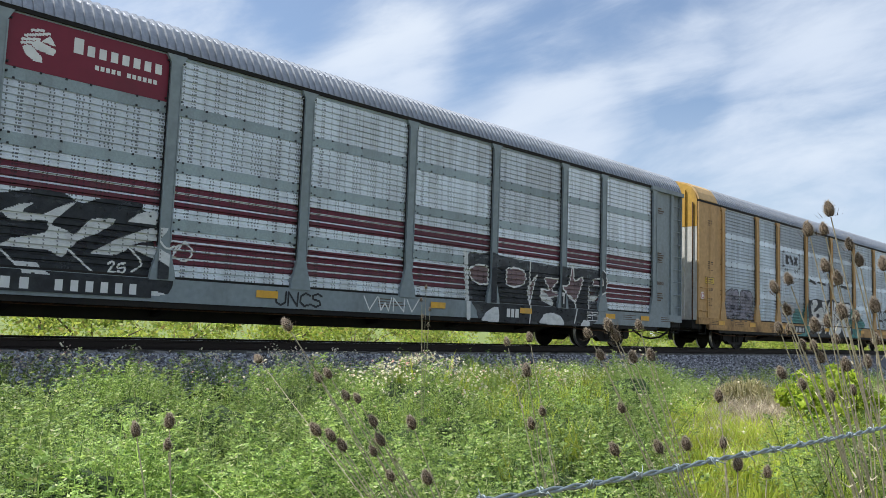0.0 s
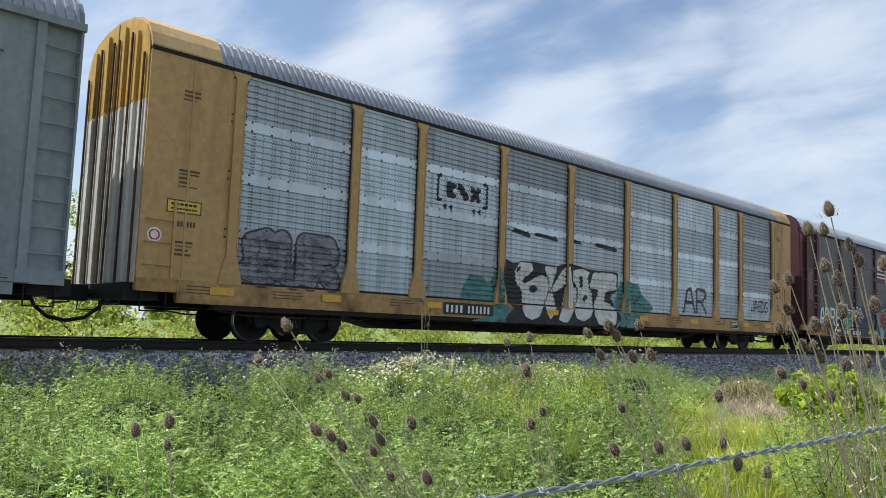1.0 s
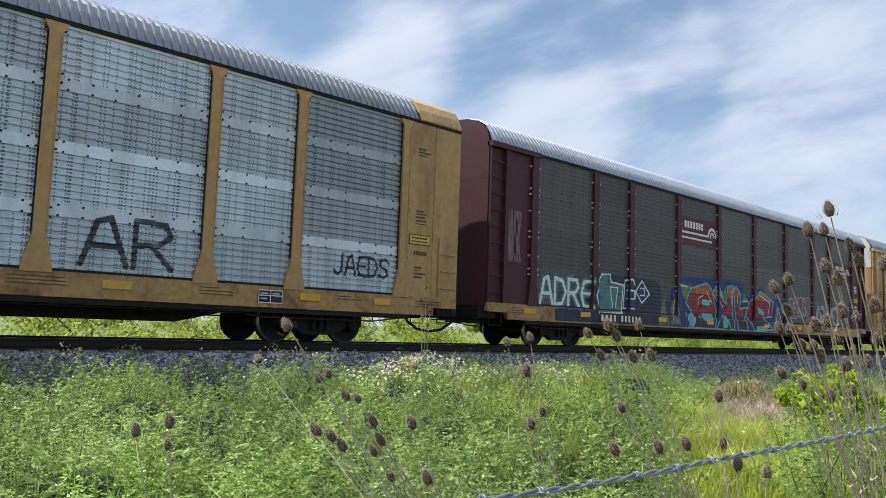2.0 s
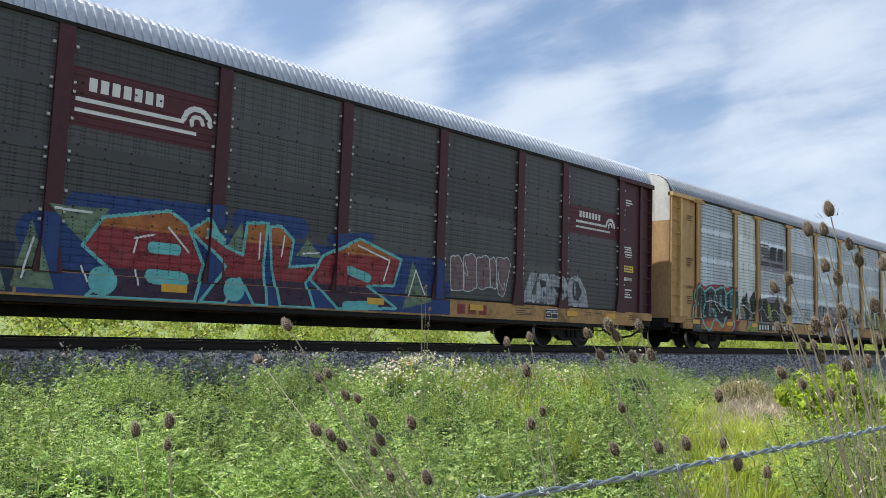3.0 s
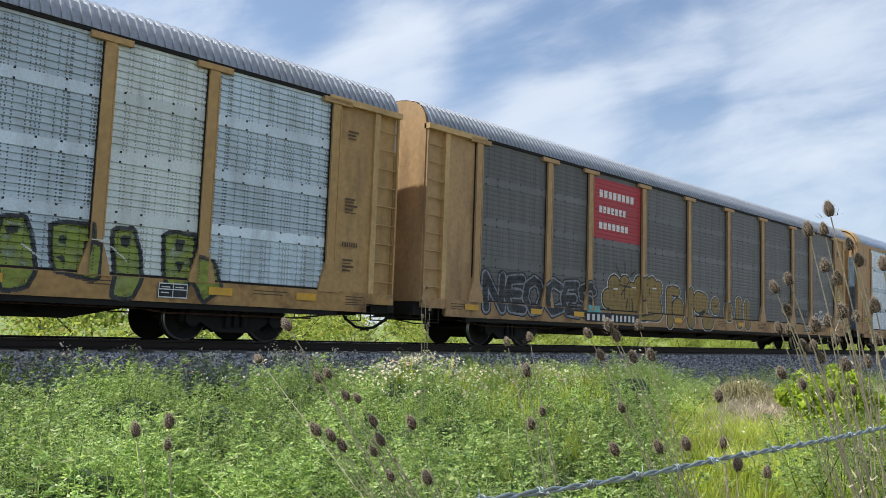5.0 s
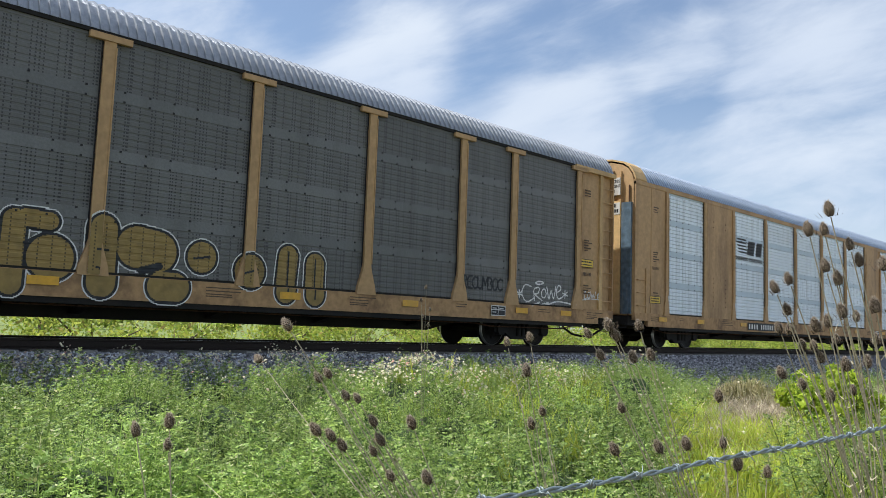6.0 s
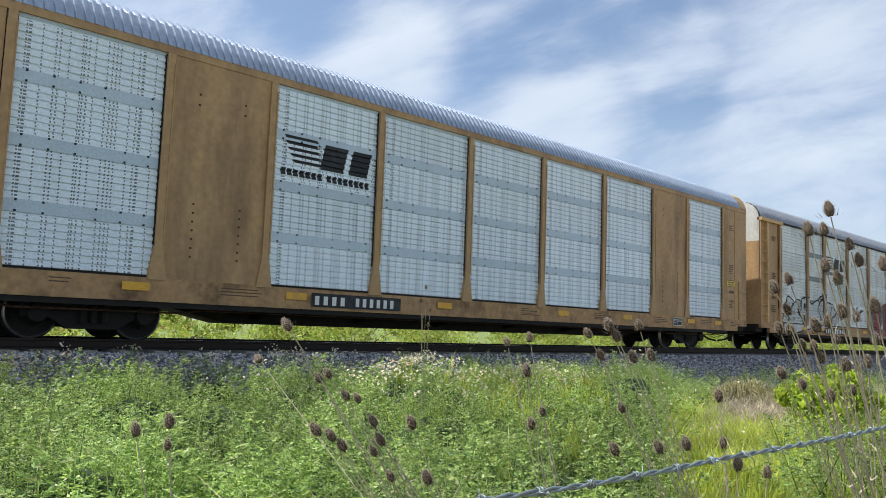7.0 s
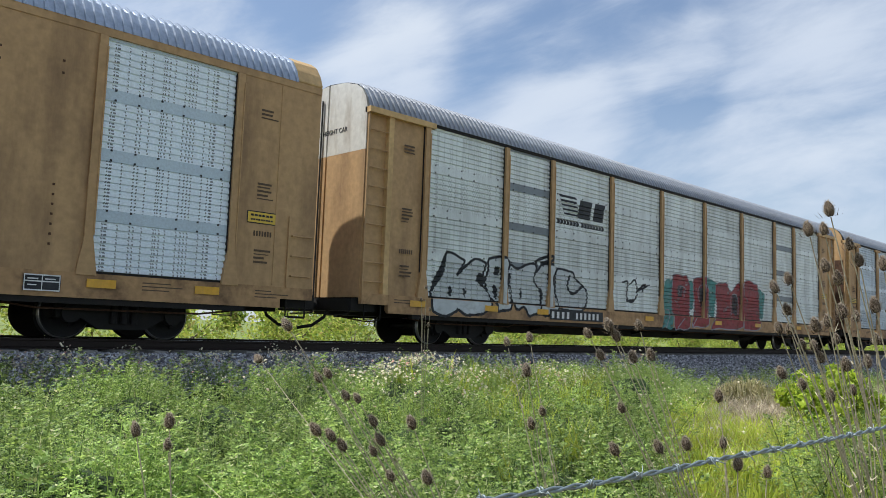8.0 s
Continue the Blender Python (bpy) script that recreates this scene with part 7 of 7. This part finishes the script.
    x, y = x[keep], y[keep]
    p = np.stack([x, y, zs_at(x, y) + cover(x, y) + RNG.uniform(-0.06, 0.08, len(x))], 1)
    f = np.array([[(-0.014, -0.014, 0), (0.014, -0.014, 0.004), (0.014, 0.014, 0), (-0.014, 0.014, 0.004)], [(-0.012, 0, -0.012), (0.012, 0.004, -0.012), (0.012, 0, 0.012), (-0.012, 0.004, 0.012)]])
    q = strew([f], p, RNG.uniform(0.7, 1.3, len(x)), RNG, 0.5)
    tagged(new("wild_flowers", quad_mesh("wild_flowers", q, FLOWER)), "small pale wild flowers over the weeds", "flowers", kind="stuff")


build_weed_shade()
build_verge()


def grass_tussock(x, y, spread, h, n, rng, material, label):
    """One rounded tuft: fine blades that arch outwards from a common crown."""
    q = []
    for i in range(n):
        az, out = rng.uniform(0, 6.283), rng.random() ** 0.7
        d, s = np.array([math.cos(az), math.sin(az), 0]), np.array([-math.sin(az), math.cos(az), 0]) * rng.uniform(0.004, 0.008)
        b = d * spread * 0.35 * rng.random()
        hh = h * (1 - 0.45 * out * out) * rng.uniform(0.7, 1.1)
        p1, p2 = b + d * spread * 0.45 * out + [0, 0, hh * 0.8], b + d * spread * out + [0, 0, hh * (1 - 0.35 * out)]
        p3 = b + d * spread * 1.2 * out + [0, 0, hh * (0.9 - 0.85 * out)]
        q += [[b - s, b + s, p1 + s, p1 - s], [p1 - s, p1 + s, p2 + s * 0.8, p2 - s * 0.8], [p2 - s * 0.8, p2 + s * 0.8, p3 + s * 0.2, p3 - s * 0.2]]
    ob = tagged(new("grass_tussock", quad_mesh("grass_tussock", np.array(q), material)), label, "grass tuft", "grass tufts on the verge")
    ob.location = (x, y, ground_z(x, y))


def verge_bush(x, y, w, h, n, size, rng):
    """A low leafy bush: a few stems and many broad leaves in uneven clumps."""
    plant = tagged(new("leafy_bush"), "bright yellow-green leafy bush on the verge", "bush")
    plant.location = (x, y, ground_z(x, y))
    cs, rs = [], []
    for k in range(9):
        a, rad = k * 2.4, w * 0.42 * math.sqrt((k + 0.5) / 9)
        tip = Vector((rad * math.cos(a), rad * math.sin(a), h * rng.uniform(0.35, 0.85)))
        bm = bmesh.new()
        tube(bm, [(0, 0, -0.02), tip * 0.55 + Vector((0, 0, 0.08)), tip], [0.009, 0.006, 0.003], 5)
        part("stem", bm, BUSH_STEM, plant)
        cs.append(tuple(tip)); rs.append(w * rng.uniform(0.14, 0.24))
    cs = np.array(cs); rs = np.array(rs)
    k = rng.integers(0, len(cs), n)
    v = rng.normal(size=(n, 3)); v /= np.linalg.norm(v, axis=1)[:, None]
    p = cs[k] + v * (rs[k] * rng.random(n) ** 0.4)[:, None]
    d = rng.normal(size=(n, 3)) + [0, 0, 0.3]; d /= np.linalg.norm(d, axis=1)[:, None]
    m = np.cross(d, rng.normal(size=(n, 3))); m /= np.linalg.norm(m, axis=1)[:, None]
    s = (size * rng.uniform(0.6, 1.3, n))[:, None]
    part("foliage", quad_mesh("foliage", np.stack([p - d * s, p + m * s * 0.42, p + d * s, p - m * s * 0.42], 1), BUSH), None, plant)


BUSH_STEM = mat("green_brown_stem", (0.13, 0.12, 0.05), 0.85, 0, var=0.3, grain=60)
BUSH = leaf_mat("broad_bush_leaves", (0.09, 0.17, 0.02), (0.46, 0.56, 0.07), trans=0.45, some=0.06)
TUFT = leaf_mat("fading_tuft_grass", (0.13, 0.13, 0.045), (0.44, 0.40, 0.20), trans=0.3, dry=(0.5, 0.44, 0.3), some=0.3)
rv = np.random.default_rng(31)
for x, y, w, h, n in ((16.3, 7.5, 0.95, 0.72, 900), (18.6, 8.7, 0.7, 0.5, 500), (15.6, 8.0, 0.6, 0.45, 450), (14.9, 9.0, 0.5, 0.5, 350), (17.6, 6.9, 0.6, 0.45, 400)):
    grass_tussock(x, y, w, h, n, rv, TUFT, "half-dry tan grass tuft arching over bare earth")
for x, y, w, h, n in ((9.6, 9.1, 0.30, 0.75, 160), (8.2, 9.3, 0.28, 0.95, 170), (10.3, 9.5, 0.25, 0.6, 120), (6.6, 3.1, 0.4, 0.55, 260), (6.9, 3.6, 0.35, 0.5, 220), (5.7, 2.5, 0.35, 0.5, 220)):
    grass_tussock(x, y, w, h, n, rv, GRASS, "upright fresh green grass tuft in the weeds")
verge_bush(12.6, 4.75, 1.15, 1.15, 1500, 0.055, rv)
verge_bush(13.6, 4.5, 1.0, 1.2, 1200, 0.055, rv)
verge_bush(11.2, 4.1, 0.8, 0.85, 900, 0.05, rv)


def build_stones():
    """Loose crushed stone on the near shoulder of the track bed."""
    base = np.array([(1, 0, 0), (-1, 0, 0), (0, 1, 0), (0, -1, 0), (0, 0, 0.8), (0, 0, -0.8)])
    tri = np.array([(0, 2, 4), (2, 1, 4), (1, 3, 4), (3, 0, 4), (2, 0, 5), (1, 2, 5), (3, 1, 5), (0, 3, 5)])
    n = 42000
    x = -1.0 + 42 * RNG.random(n) ** 1.5
    y = 11.0 + 3.0 * RNG.random(n)
    z = zs_at(x, y) + RNG.uniform(-0.005, 0.03, n)
    ang, sc = RNG.uniform(0, 6.28, n), RNG.uniform(0.022, 0.046, n)
    v = base[None] * (1 + RNG.uniform(-0.45, 0.45, (n, 6, 1))) * RNG.uniform(0.6, 1.3, (n, 1, 3))
    c, s = np.cos(ang)[:, None], np.sin(ang)[:, None]
    v = np.stack([v[..., 0] * c - v[..., 1] * s, v[..., 0] * s + v[..., 1] * c, v[..., 2]], -1) * sc[:, None, None] + np.stack([x, y, z], 1)[:, None]
    f = (tri[None] + 6 * np.arange(n)[:, None, None]).reshape(-1, 3)
    me = bpy.data.meshes.new("ballast_stones")
    me.vertices.add(6 * n); me.loops.add(24 * n); me.polygons.add(8 * n)
    me.vertices.foreach_set("co", v.astype(np.float32).ravel())
    me.loops.foreach_set("vertex_index", f.astype(np.int32).ravel())
    me.polygons.foreach_set("loop_start", np.arange(0, 24 * n, 3, dtype=np.int32))
    me.materials.append(STONE)
    me.update(calc_edges=True)
    tagged(new("ballast_stones", me), "loose grey crushed stone beside the rail", "ballast", kind="stuff")


STONE = bpy.data.materials.new("crushed_stone")
nt_, N_, L_, op_ = nodes_of(STONE)
ramp_, geo_ = N_.new("ShaderNodeValToRGB"), N_.new("ShaderNodeNewGeometry")
ramp_.color_ramp.elements[0].color, ramp_.color_ramp.elements[1].color = (0.055, 0.055, 0.062, 1), (0.62, 0.62, 0.65, 1)
L_.new(geo_.outputs["Random Per Island"], ramp_.inputs[0]); L_.new(ramp_.outputs[0], N_["Principled BSDF"].inputs["Base Color"])
N_["Principled BSDF"].inputs["Roughness"].default_value = 0.85
build_stones()


# ---- teasels ----
TEASEL_DRY = mat("dry_teasel", (0.085, 0.062, 0.043), 0.95, 0, var=0.3, grain=400, blotch=60, bump=0.5, dirt=(0.24, 0.18, 0.12), dirty=0.5)
BRISTLE = leaf_mat("pale_bristles", (0.16, 0.125, 0.09), (0.52, 0.46, 0.37), trans=0.4, some=0.05)
TEASEL_STEM = mat("dry_teasel_stem", (0.42, 0.37, 0.26), 0.8, 0, var=0.25, grain=90, blotch=12, dirt=(0.13, 0.13, 0.06), dirty=0.7)


def teasel_head_mesh(rng):
    """Egg-shaped head set with rows of fine bristles, over curved bracts."""
    bm = bmesh.new()
    rows, cols = 13, 18
    def at(t, a, o=0.0):
        rr = 0.0122 * (math.sin(math.pi * min(max(0.12 + 0.86 * t, 0), 1)) ** 0.7) + o
        return Vector((rr * math.cos(a), rr * math.sin(a), -0.020 + 0.040 * t))
    ring = [[bm.verts.new(at(i / rows, 6.283 * (k + 0.5 * (i % 2)) / cols)) for k in range(cols)] for i in range(rows + 1)]
    for a, b in zip(ring, ring[1:]):
        for k in range(cols):
            bm.faces.new((a[k], a[(k + 1) % cols], b[(k + 1) % cols], b[k]))
    bm.faces.new(ring[0][::-1]); bm.faces.new(ring[-1])
    for i in range((rows + 1) * cols * 3):
        t, a = rng.uniform(0, 1), rng.uniform(0, 6.283)
        p, tip = at(t, a), at(t + rng.uniform(0.05, 0.2), a + rng.uniform(-0.15, 0.15), rng.uniform(0.004, 0.0115))
        s = Vector((-math.sin(a), math.cos(a), 0)) * 0.0006
        bm.faces.new([bm.verts.new(c) for c in (p - s, p + s, tip)]).material_index = 1
    for k in range(6):
        a, ln = 6.283 * k / 6 + rng.uniform(-0.3, 0.3), rng.uniform(0.02, 0.045)
        d = Vector((math.cos(a), math.sin(a), 0))
        s = Vector((-math.sin(a), math.cos(a), 0)) * 0.0016
        p0, p1, p2 = Vector((0, 0, -0.020)), d * ln * 0.7 + Vector((0, 0, -0.020)), d * ln + Vector((0, 0, ln * 0.5 - 0.02))
        v = [bm.verts.new(c) for c in (p0 - s, p0 + s, p1 + s, p1 - s, p2)]
        bm.faces.new(v[:4]); bm.faces.new((v[3], v[2], v[4]))
    return mesh_of("seed_head", bm, [TEASEL_DRY, BRISTLE], True)


RT = random.Random(5)
HEADS = [teasel_head_mesh(RT) for _ in range(4)]


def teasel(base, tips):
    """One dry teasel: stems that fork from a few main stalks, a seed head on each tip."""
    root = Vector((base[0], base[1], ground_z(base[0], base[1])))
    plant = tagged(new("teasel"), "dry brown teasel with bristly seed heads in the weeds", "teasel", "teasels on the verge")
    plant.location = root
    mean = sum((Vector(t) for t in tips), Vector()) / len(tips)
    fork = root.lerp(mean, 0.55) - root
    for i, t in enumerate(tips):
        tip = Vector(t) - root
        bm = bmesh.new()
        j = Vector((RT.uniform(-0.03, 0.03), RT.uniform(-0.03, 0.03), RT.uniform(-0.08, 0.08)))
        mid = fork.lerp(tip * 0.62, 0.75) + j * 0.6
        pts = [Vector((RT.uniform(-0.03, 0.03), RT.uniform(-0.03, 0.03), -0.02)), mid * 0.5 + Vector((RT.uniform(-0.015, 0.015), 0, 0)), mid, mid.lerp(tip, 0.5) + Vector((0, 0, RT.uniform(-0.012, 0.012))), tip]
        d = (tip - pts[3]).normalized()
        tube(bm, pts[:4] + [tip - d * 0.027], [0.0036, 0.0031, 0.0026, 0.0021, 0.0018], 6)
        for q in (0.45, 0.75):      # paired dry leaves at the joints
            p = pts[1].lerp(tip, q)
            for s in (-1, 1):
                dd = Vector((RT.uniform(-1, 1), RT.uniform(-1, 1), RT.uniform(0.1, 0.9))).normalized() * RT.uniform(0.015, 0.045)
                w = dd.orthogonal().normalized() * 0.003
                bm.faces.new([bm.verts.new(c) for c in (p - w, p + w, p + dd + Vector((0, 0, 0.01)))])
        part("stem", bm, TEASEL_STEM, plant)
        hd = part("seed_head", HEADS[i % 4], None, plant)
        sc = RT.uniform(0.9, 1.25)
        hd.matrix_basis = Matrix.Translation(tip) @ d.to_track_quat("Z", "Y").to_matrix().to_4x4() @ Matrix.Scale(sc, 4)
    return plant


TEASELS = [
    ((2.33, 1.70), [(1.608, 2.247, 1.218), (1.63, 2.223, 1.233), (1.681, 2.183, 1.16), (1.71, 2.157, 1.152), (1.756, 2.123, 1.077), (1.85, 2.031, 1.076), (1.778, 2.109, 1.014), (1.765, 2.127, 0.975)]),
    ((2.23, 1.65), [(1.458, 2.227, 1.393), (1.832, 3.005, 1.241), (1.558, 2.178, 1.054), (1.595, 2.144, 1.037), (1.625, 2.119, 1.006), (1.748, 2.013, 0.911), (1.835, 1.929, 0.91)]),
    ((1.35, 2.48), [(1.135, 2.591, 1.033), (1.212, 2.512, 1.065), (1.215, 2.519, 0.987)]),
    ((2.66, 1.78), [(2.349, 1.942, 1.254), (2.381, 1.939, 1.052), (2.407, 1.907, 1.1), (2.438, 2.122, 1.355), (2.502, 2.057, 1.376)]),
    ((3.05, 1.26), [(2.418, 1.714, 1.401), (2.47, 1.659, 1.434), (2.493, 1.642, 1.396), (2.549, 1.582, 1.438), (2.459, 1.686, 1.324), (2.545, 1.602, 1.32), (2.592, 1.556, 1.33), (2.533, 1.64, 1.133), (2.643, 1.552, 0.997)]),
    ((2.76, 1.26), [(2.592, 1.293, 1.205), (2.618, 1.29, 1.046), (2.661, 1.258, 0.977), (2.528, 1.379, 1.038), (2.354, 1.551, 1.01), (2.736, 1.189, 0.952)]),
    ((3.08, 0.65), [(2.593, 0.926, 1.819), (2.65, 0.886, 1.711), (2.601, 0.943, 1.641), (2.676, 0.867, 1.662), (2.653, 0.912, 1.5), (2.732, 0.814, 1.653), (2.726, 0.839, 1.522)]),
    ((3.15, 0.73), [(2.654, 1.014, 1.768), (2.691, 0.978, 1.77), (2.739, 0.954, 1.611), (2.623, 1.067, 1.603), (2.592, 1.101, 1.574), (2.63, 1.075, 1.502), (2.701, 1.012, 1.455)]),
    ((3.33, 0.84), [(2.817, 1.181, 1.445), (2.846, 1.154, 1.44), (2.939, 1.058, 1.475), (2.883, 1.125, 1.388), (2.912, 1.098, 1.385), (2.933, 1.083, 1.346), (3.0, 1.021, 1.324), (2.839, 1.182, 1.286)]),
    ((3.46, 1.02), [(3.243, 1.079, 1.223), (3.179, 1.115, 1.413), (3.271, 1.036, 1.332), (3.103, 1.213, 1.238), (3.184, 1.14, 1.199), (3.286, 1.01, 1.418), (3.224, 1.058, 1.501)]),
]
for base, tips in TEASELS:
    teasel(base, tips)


def tall_weed(base, tips):
    """Thin bare stalks with small pale seed tufts."""
    root = Vector((base[0], base[1], ground_z(base[0], base[1])))
    plant = tagged(new("tall_weed"), "thin tall weed with small pale seed tufts", "weed")
    plant.location = root
    for t in tips:
        tip = Vector(t) - root
        bm = bmesh.new()
        tube(bm, [Vector((0, 0, -0.02)), tip * 0.5 + Vector((RT.uniform(-0.02, 0.02), 0, 0)), tip], [0.0035, 0.0025, 0.0018], 5)
        part("stem", bm, TEASEL_STEM, plant)
        tuft = part("seed_tuft", HEADS[0], None, plant)
        tuft.matrix_basis = Matrix.Translation(tip) @ Matrix.Scale(1.1, 4)


tall_weed((5.93, 6.34), [(5.84, 6.33, 1.7), (5.87, 6.29, 1.84), (5.92, 6.27, 1.6), (5.87, 6.33, 1.52), (5.92, 6.29, 1.43)])
fern = tagged(new("feathery_weed"), "tall pale green feathery weed at the verge edge", "weed")
fern.location = (0.93, 2.84, -0.1)
FERN = leaf_mat("pale_feathery_leaves", (0.14, 0.24, 0.05), (0.30, 0.42, 0.12), trans=0.4)
rf_ = np.random.default_rng(3)
part("foliage", quad_mesh("foliage", np.concatenate([weed_form(rf_, 1.02, 18, 9, 0.032) * [1, 1, 1], weed_form(rf_, 0.85, 14, 8, 0.03) + [0.14, 0.1, 0], weed_form(rf_, 0.8, 12, 8, 0.03) + [-0.12, 0.08, 0]]), FERN), None, fern)

# ---- barbed wire ----
WIRE_M = mat("galvanised_wire", (0.25, 0.30, 0.31), 0.45, 0.5, var=0.25, grain=300, blotch=40, dirt=(0.10, 0.09, 0.08), dirty=0.7)


def barbed_wire(points):
    pts = [Vector(p) for p in points]
    first, last = pts[0] + (pts[0] - pts[1]) * 6, pts[-1] + (pts[-1] - pts[-2]) * 8
    pts = [first] + pts + [last]
    line = []
    for a, b in zip(pts, pts[1:]):
        n = max(2, int((b - a).length / 0.004))
        line += [a.lerp(b, k / n) for k in range(n)]
    line.append(pts[-1])
    wire = tagged(new("barbed_wire"), "twisted galvanised barbed wire strung along the verge", "barbed wire")
    wire.location = pts[1]
    o = pts[1]
    for ph in (0, math.pi):
        bm, path, s = bmesh.new(), [], 0.0
        for i, p in enumerate(line):
            d = (line[min(i + 1, len(line) - 1)] - line[max(i - 1, 0)]).normalized()
            a = d.cross(Vector((0, 0, 1))).normalized()
            c = a.cross(d)
            s += (line[i] - line[i - 1]).length if i else 0
            an = ph + s / 0.042 * 6.283 * 0.5
            path.append(p - o + (a * math.cos(an) + c * math.sin(an)) * 0.0021)
        tube(bm, path, 0.0021, 6)
        part("strand", bm, WIRE_M, wire, smooth=True)
    # barbs
    s, nxt = 0.0, 0.03
    for i in range(1, len(line)):
        s += (line[i] - line[i - 1]).length
        if s >= nxt:
            nxt += 0.1
            d = (line[i] - line[i - 1]).normalized()
            a = d.cross(Vector((0, 0, 1))).normalized()
            c = a.cross(d)
            bm = bmesh.new()
            coil = [line[i] - o + d * (k * 0.0009 - 0.006) + (a * math.cos(k * 0.9) + c * math.sin(k * 0.9)) * 0.0052 for k in range(15)]
            t0, t1 = RT.uniform(0, 6.28), RT.uniform(0, 6.28)
            ends = [coil[0] + (a * math.cos(t0) + c * math.sin(t0)) * 0.014 - d * 0.004, coil[-1] + (a * math.cos(t1) + c * math.sin(t1)) * 0.014 + d * 0.004]
            tube(bm, [ends[0]] + coil + [ends[1]], [0.0006] + [0.0013] * 15 + [0.0006], 6)
            part("barb", bm, WIRE_M, wire, smooth=True)


barbed_wire([(0.679, 0.599, 1.214), (0.855, 0.598, 1.21), (1.035, 0.59, 1.212), (1.182, 0.587, 1.215), (1.349, 0.579, 1.216), (1.611, 0.562, 1.221), (1.829, 0.546, 1.229)])


# ---- beyond the track: shrubs, a small tree, far woods ----
BARK = mat("bark", (0.12, 0.09, 0.06), 0.95, 0, var=0.35, grain=18, bump=0.5)


def leaf_cloud(rng, centres, radii, n, size):
    """Small leaves through uneven clumps."""
    k = rng.integers(0, len(centres), n)
    v = rng.normal(size=(n, 3))
    v /= np.linalg.norm(v, axis=1)[:, None]
    p = centres[k] + v * (radii[k] * rng.random(n) ** 0.45)[:, None] * [1, 1, 0.85]
    d = rng.normal(size=(n, 3)); d /= np.linalg.norm(d, axis=1)[:, None]
    m = np.cross(d, rng.normal(size=(n, 3))); m /= np.linalg.norm(m, axis=1)[:, None]
    s = (size * rng.uniform(0.6, 1.3, n))[:, None]
    return np.stack([p - d * s, p + m * s * 0.45, p + d * s, p - m * s * 0.45], 1)


def shrub(x, y, w, h, rng, size=0.075, n=2600, trunk=False):
    z0 = ground_z(x, y)
    plant = tagged(new("tree" if trunk else "shrub"), "small leafy tree beyond the railway track" if trunk else "sunlit leafy shrub beyond the railway track", "tree" if trunk else "shrub", "" if trunk else "shrubs beyond the track")
    plant.location = (x, y, z0)
    bm = bmesh.new()
    cs, rs = [], []
    for k in range(7 if trunk else 6):
        a, hh = k * 2.4 + rng.uniform(0, 1), h * rng.uniform(0.35, 0.85)
        tip = Vector((w * 0.42 * math.cos(a), w * 0.42 * math.sin(a), hh))
        start = Vector((0, 0, h * 0.25 if trunk else 0.0))
        tube(bm, [start, start.lerp(tip, 0.5) + Vector((0, 0, 0.1 * h)), tip], [0.035 * h ** 0.5, 0.02 * h ** 0.5, 0.008], 6)
        cs.append(tuple(tip)); rs.append(w * rng.uniform(0.2, 0.34))
        for j in range(2):
            cs.append(tuple(tip * rng.uniform(0.5, 0.9) + Vector((rng.uniform(-0.3, 0.3) * w, rng.uniform(-0.3, 0.3) * w, 0)))); rs.append(w * rng.uniform(0.14, 0.26))
    if trunk:
        tube(bm, [(0, 0, -0.1), (0.05, 0, h * 0.15), (0, 0, h * 0.28)], [0.16, 0.12, 0.09], 8)
    cs.append((0, 0, h * 0.8)); rs.append(w * 0.22)
    part("stem" if not trunk else "trunk", bm, BARK, plant)
    q = leaf_cloud(rng, np.array(cs), np.array(rs), n, size)
    q = q[q[..., 2].min(axis=1) > 0.02]
    part("crown", quad_mesh("crown", q, SHRUB), None, plant)


rg = np.random.default_rng(11)
for k in range(46):
    shrub(1 + 2.6 * k + rg.uniform(-1, 1) + (k * 0.05) ** 2, 23.5 + rg.uniform(-1.5, 2.5) + 0.1 * k, rg.uniform(2.2, 3.6), rg.uniform(1.3, 2.3), rg, 0.08, 1700)
shrub(8.8, 28.0, 3.6, 6.4, rg, 0.09, 5200, True)
forms_ = [grass_form(RNG, 10, 0.7, 0.012) for _ in range(4)]
xg, yg = RNG.uniform(0, 110, 5200), 19.2 + 5.5 * RNG.random(5200)
qg = strew(forms_, np.stack([xg, yg, zs_at(xg, yg)], 1), RNG.uniform(0.7, 1.6, 5200), RNG, 0.25)
tagged(new("meadow_grass", quad_mesh("meadow_grass", qg, GRASS)), "tall sunlit yellow-green grass beyond the track", "grass", kind="stuff")
cw, rw = [], []
for k in range(150):
    cw.append((-60 + 4.2 * k, 95 + rg.uniform(-6, 10), rg.uniform(0.5, 3.0))); rw.append(rg.uniform(2.0, 3.8))
tagged(new("far_woods", quad_mesh("far_woods", leaf_cloud(rg, np.array(cw), np.array(rw), 60000, 0.5), SHRUB)), "low green line of far trees", "trees", kind="stuff")


# ---- what moves ----
def motions():
    shift = [(0.0, -0.04), (0.5, 0.06), (1.0, 0.0), (1.5, 0.12), (2.0, 0.06), (2.5, 0.05), (3.0, 0.02), (3.5, -0.08), (4.0, -0.14), (4.5, -0.05), (5.0, -0.03), (5.5, -0.03), (6.0, -0.04), (6.5, -0.1), (7.0, -0.1), (7.5, 0.05), (8.0, -0.08)]
    for car, x0 in CARS:
        walk(car, [(t, pose(x0 - SPEED * t + d, MID, RAIL)) for t, d in shift])
    for ws, dx in WHEELS:
        walk(ws, [(i / FPS, pose(dx, 0.98, 0.43, 0, -math.degrees(SPEED * i / FPS / 0.43), 0)) for i in range(241)])


motions()
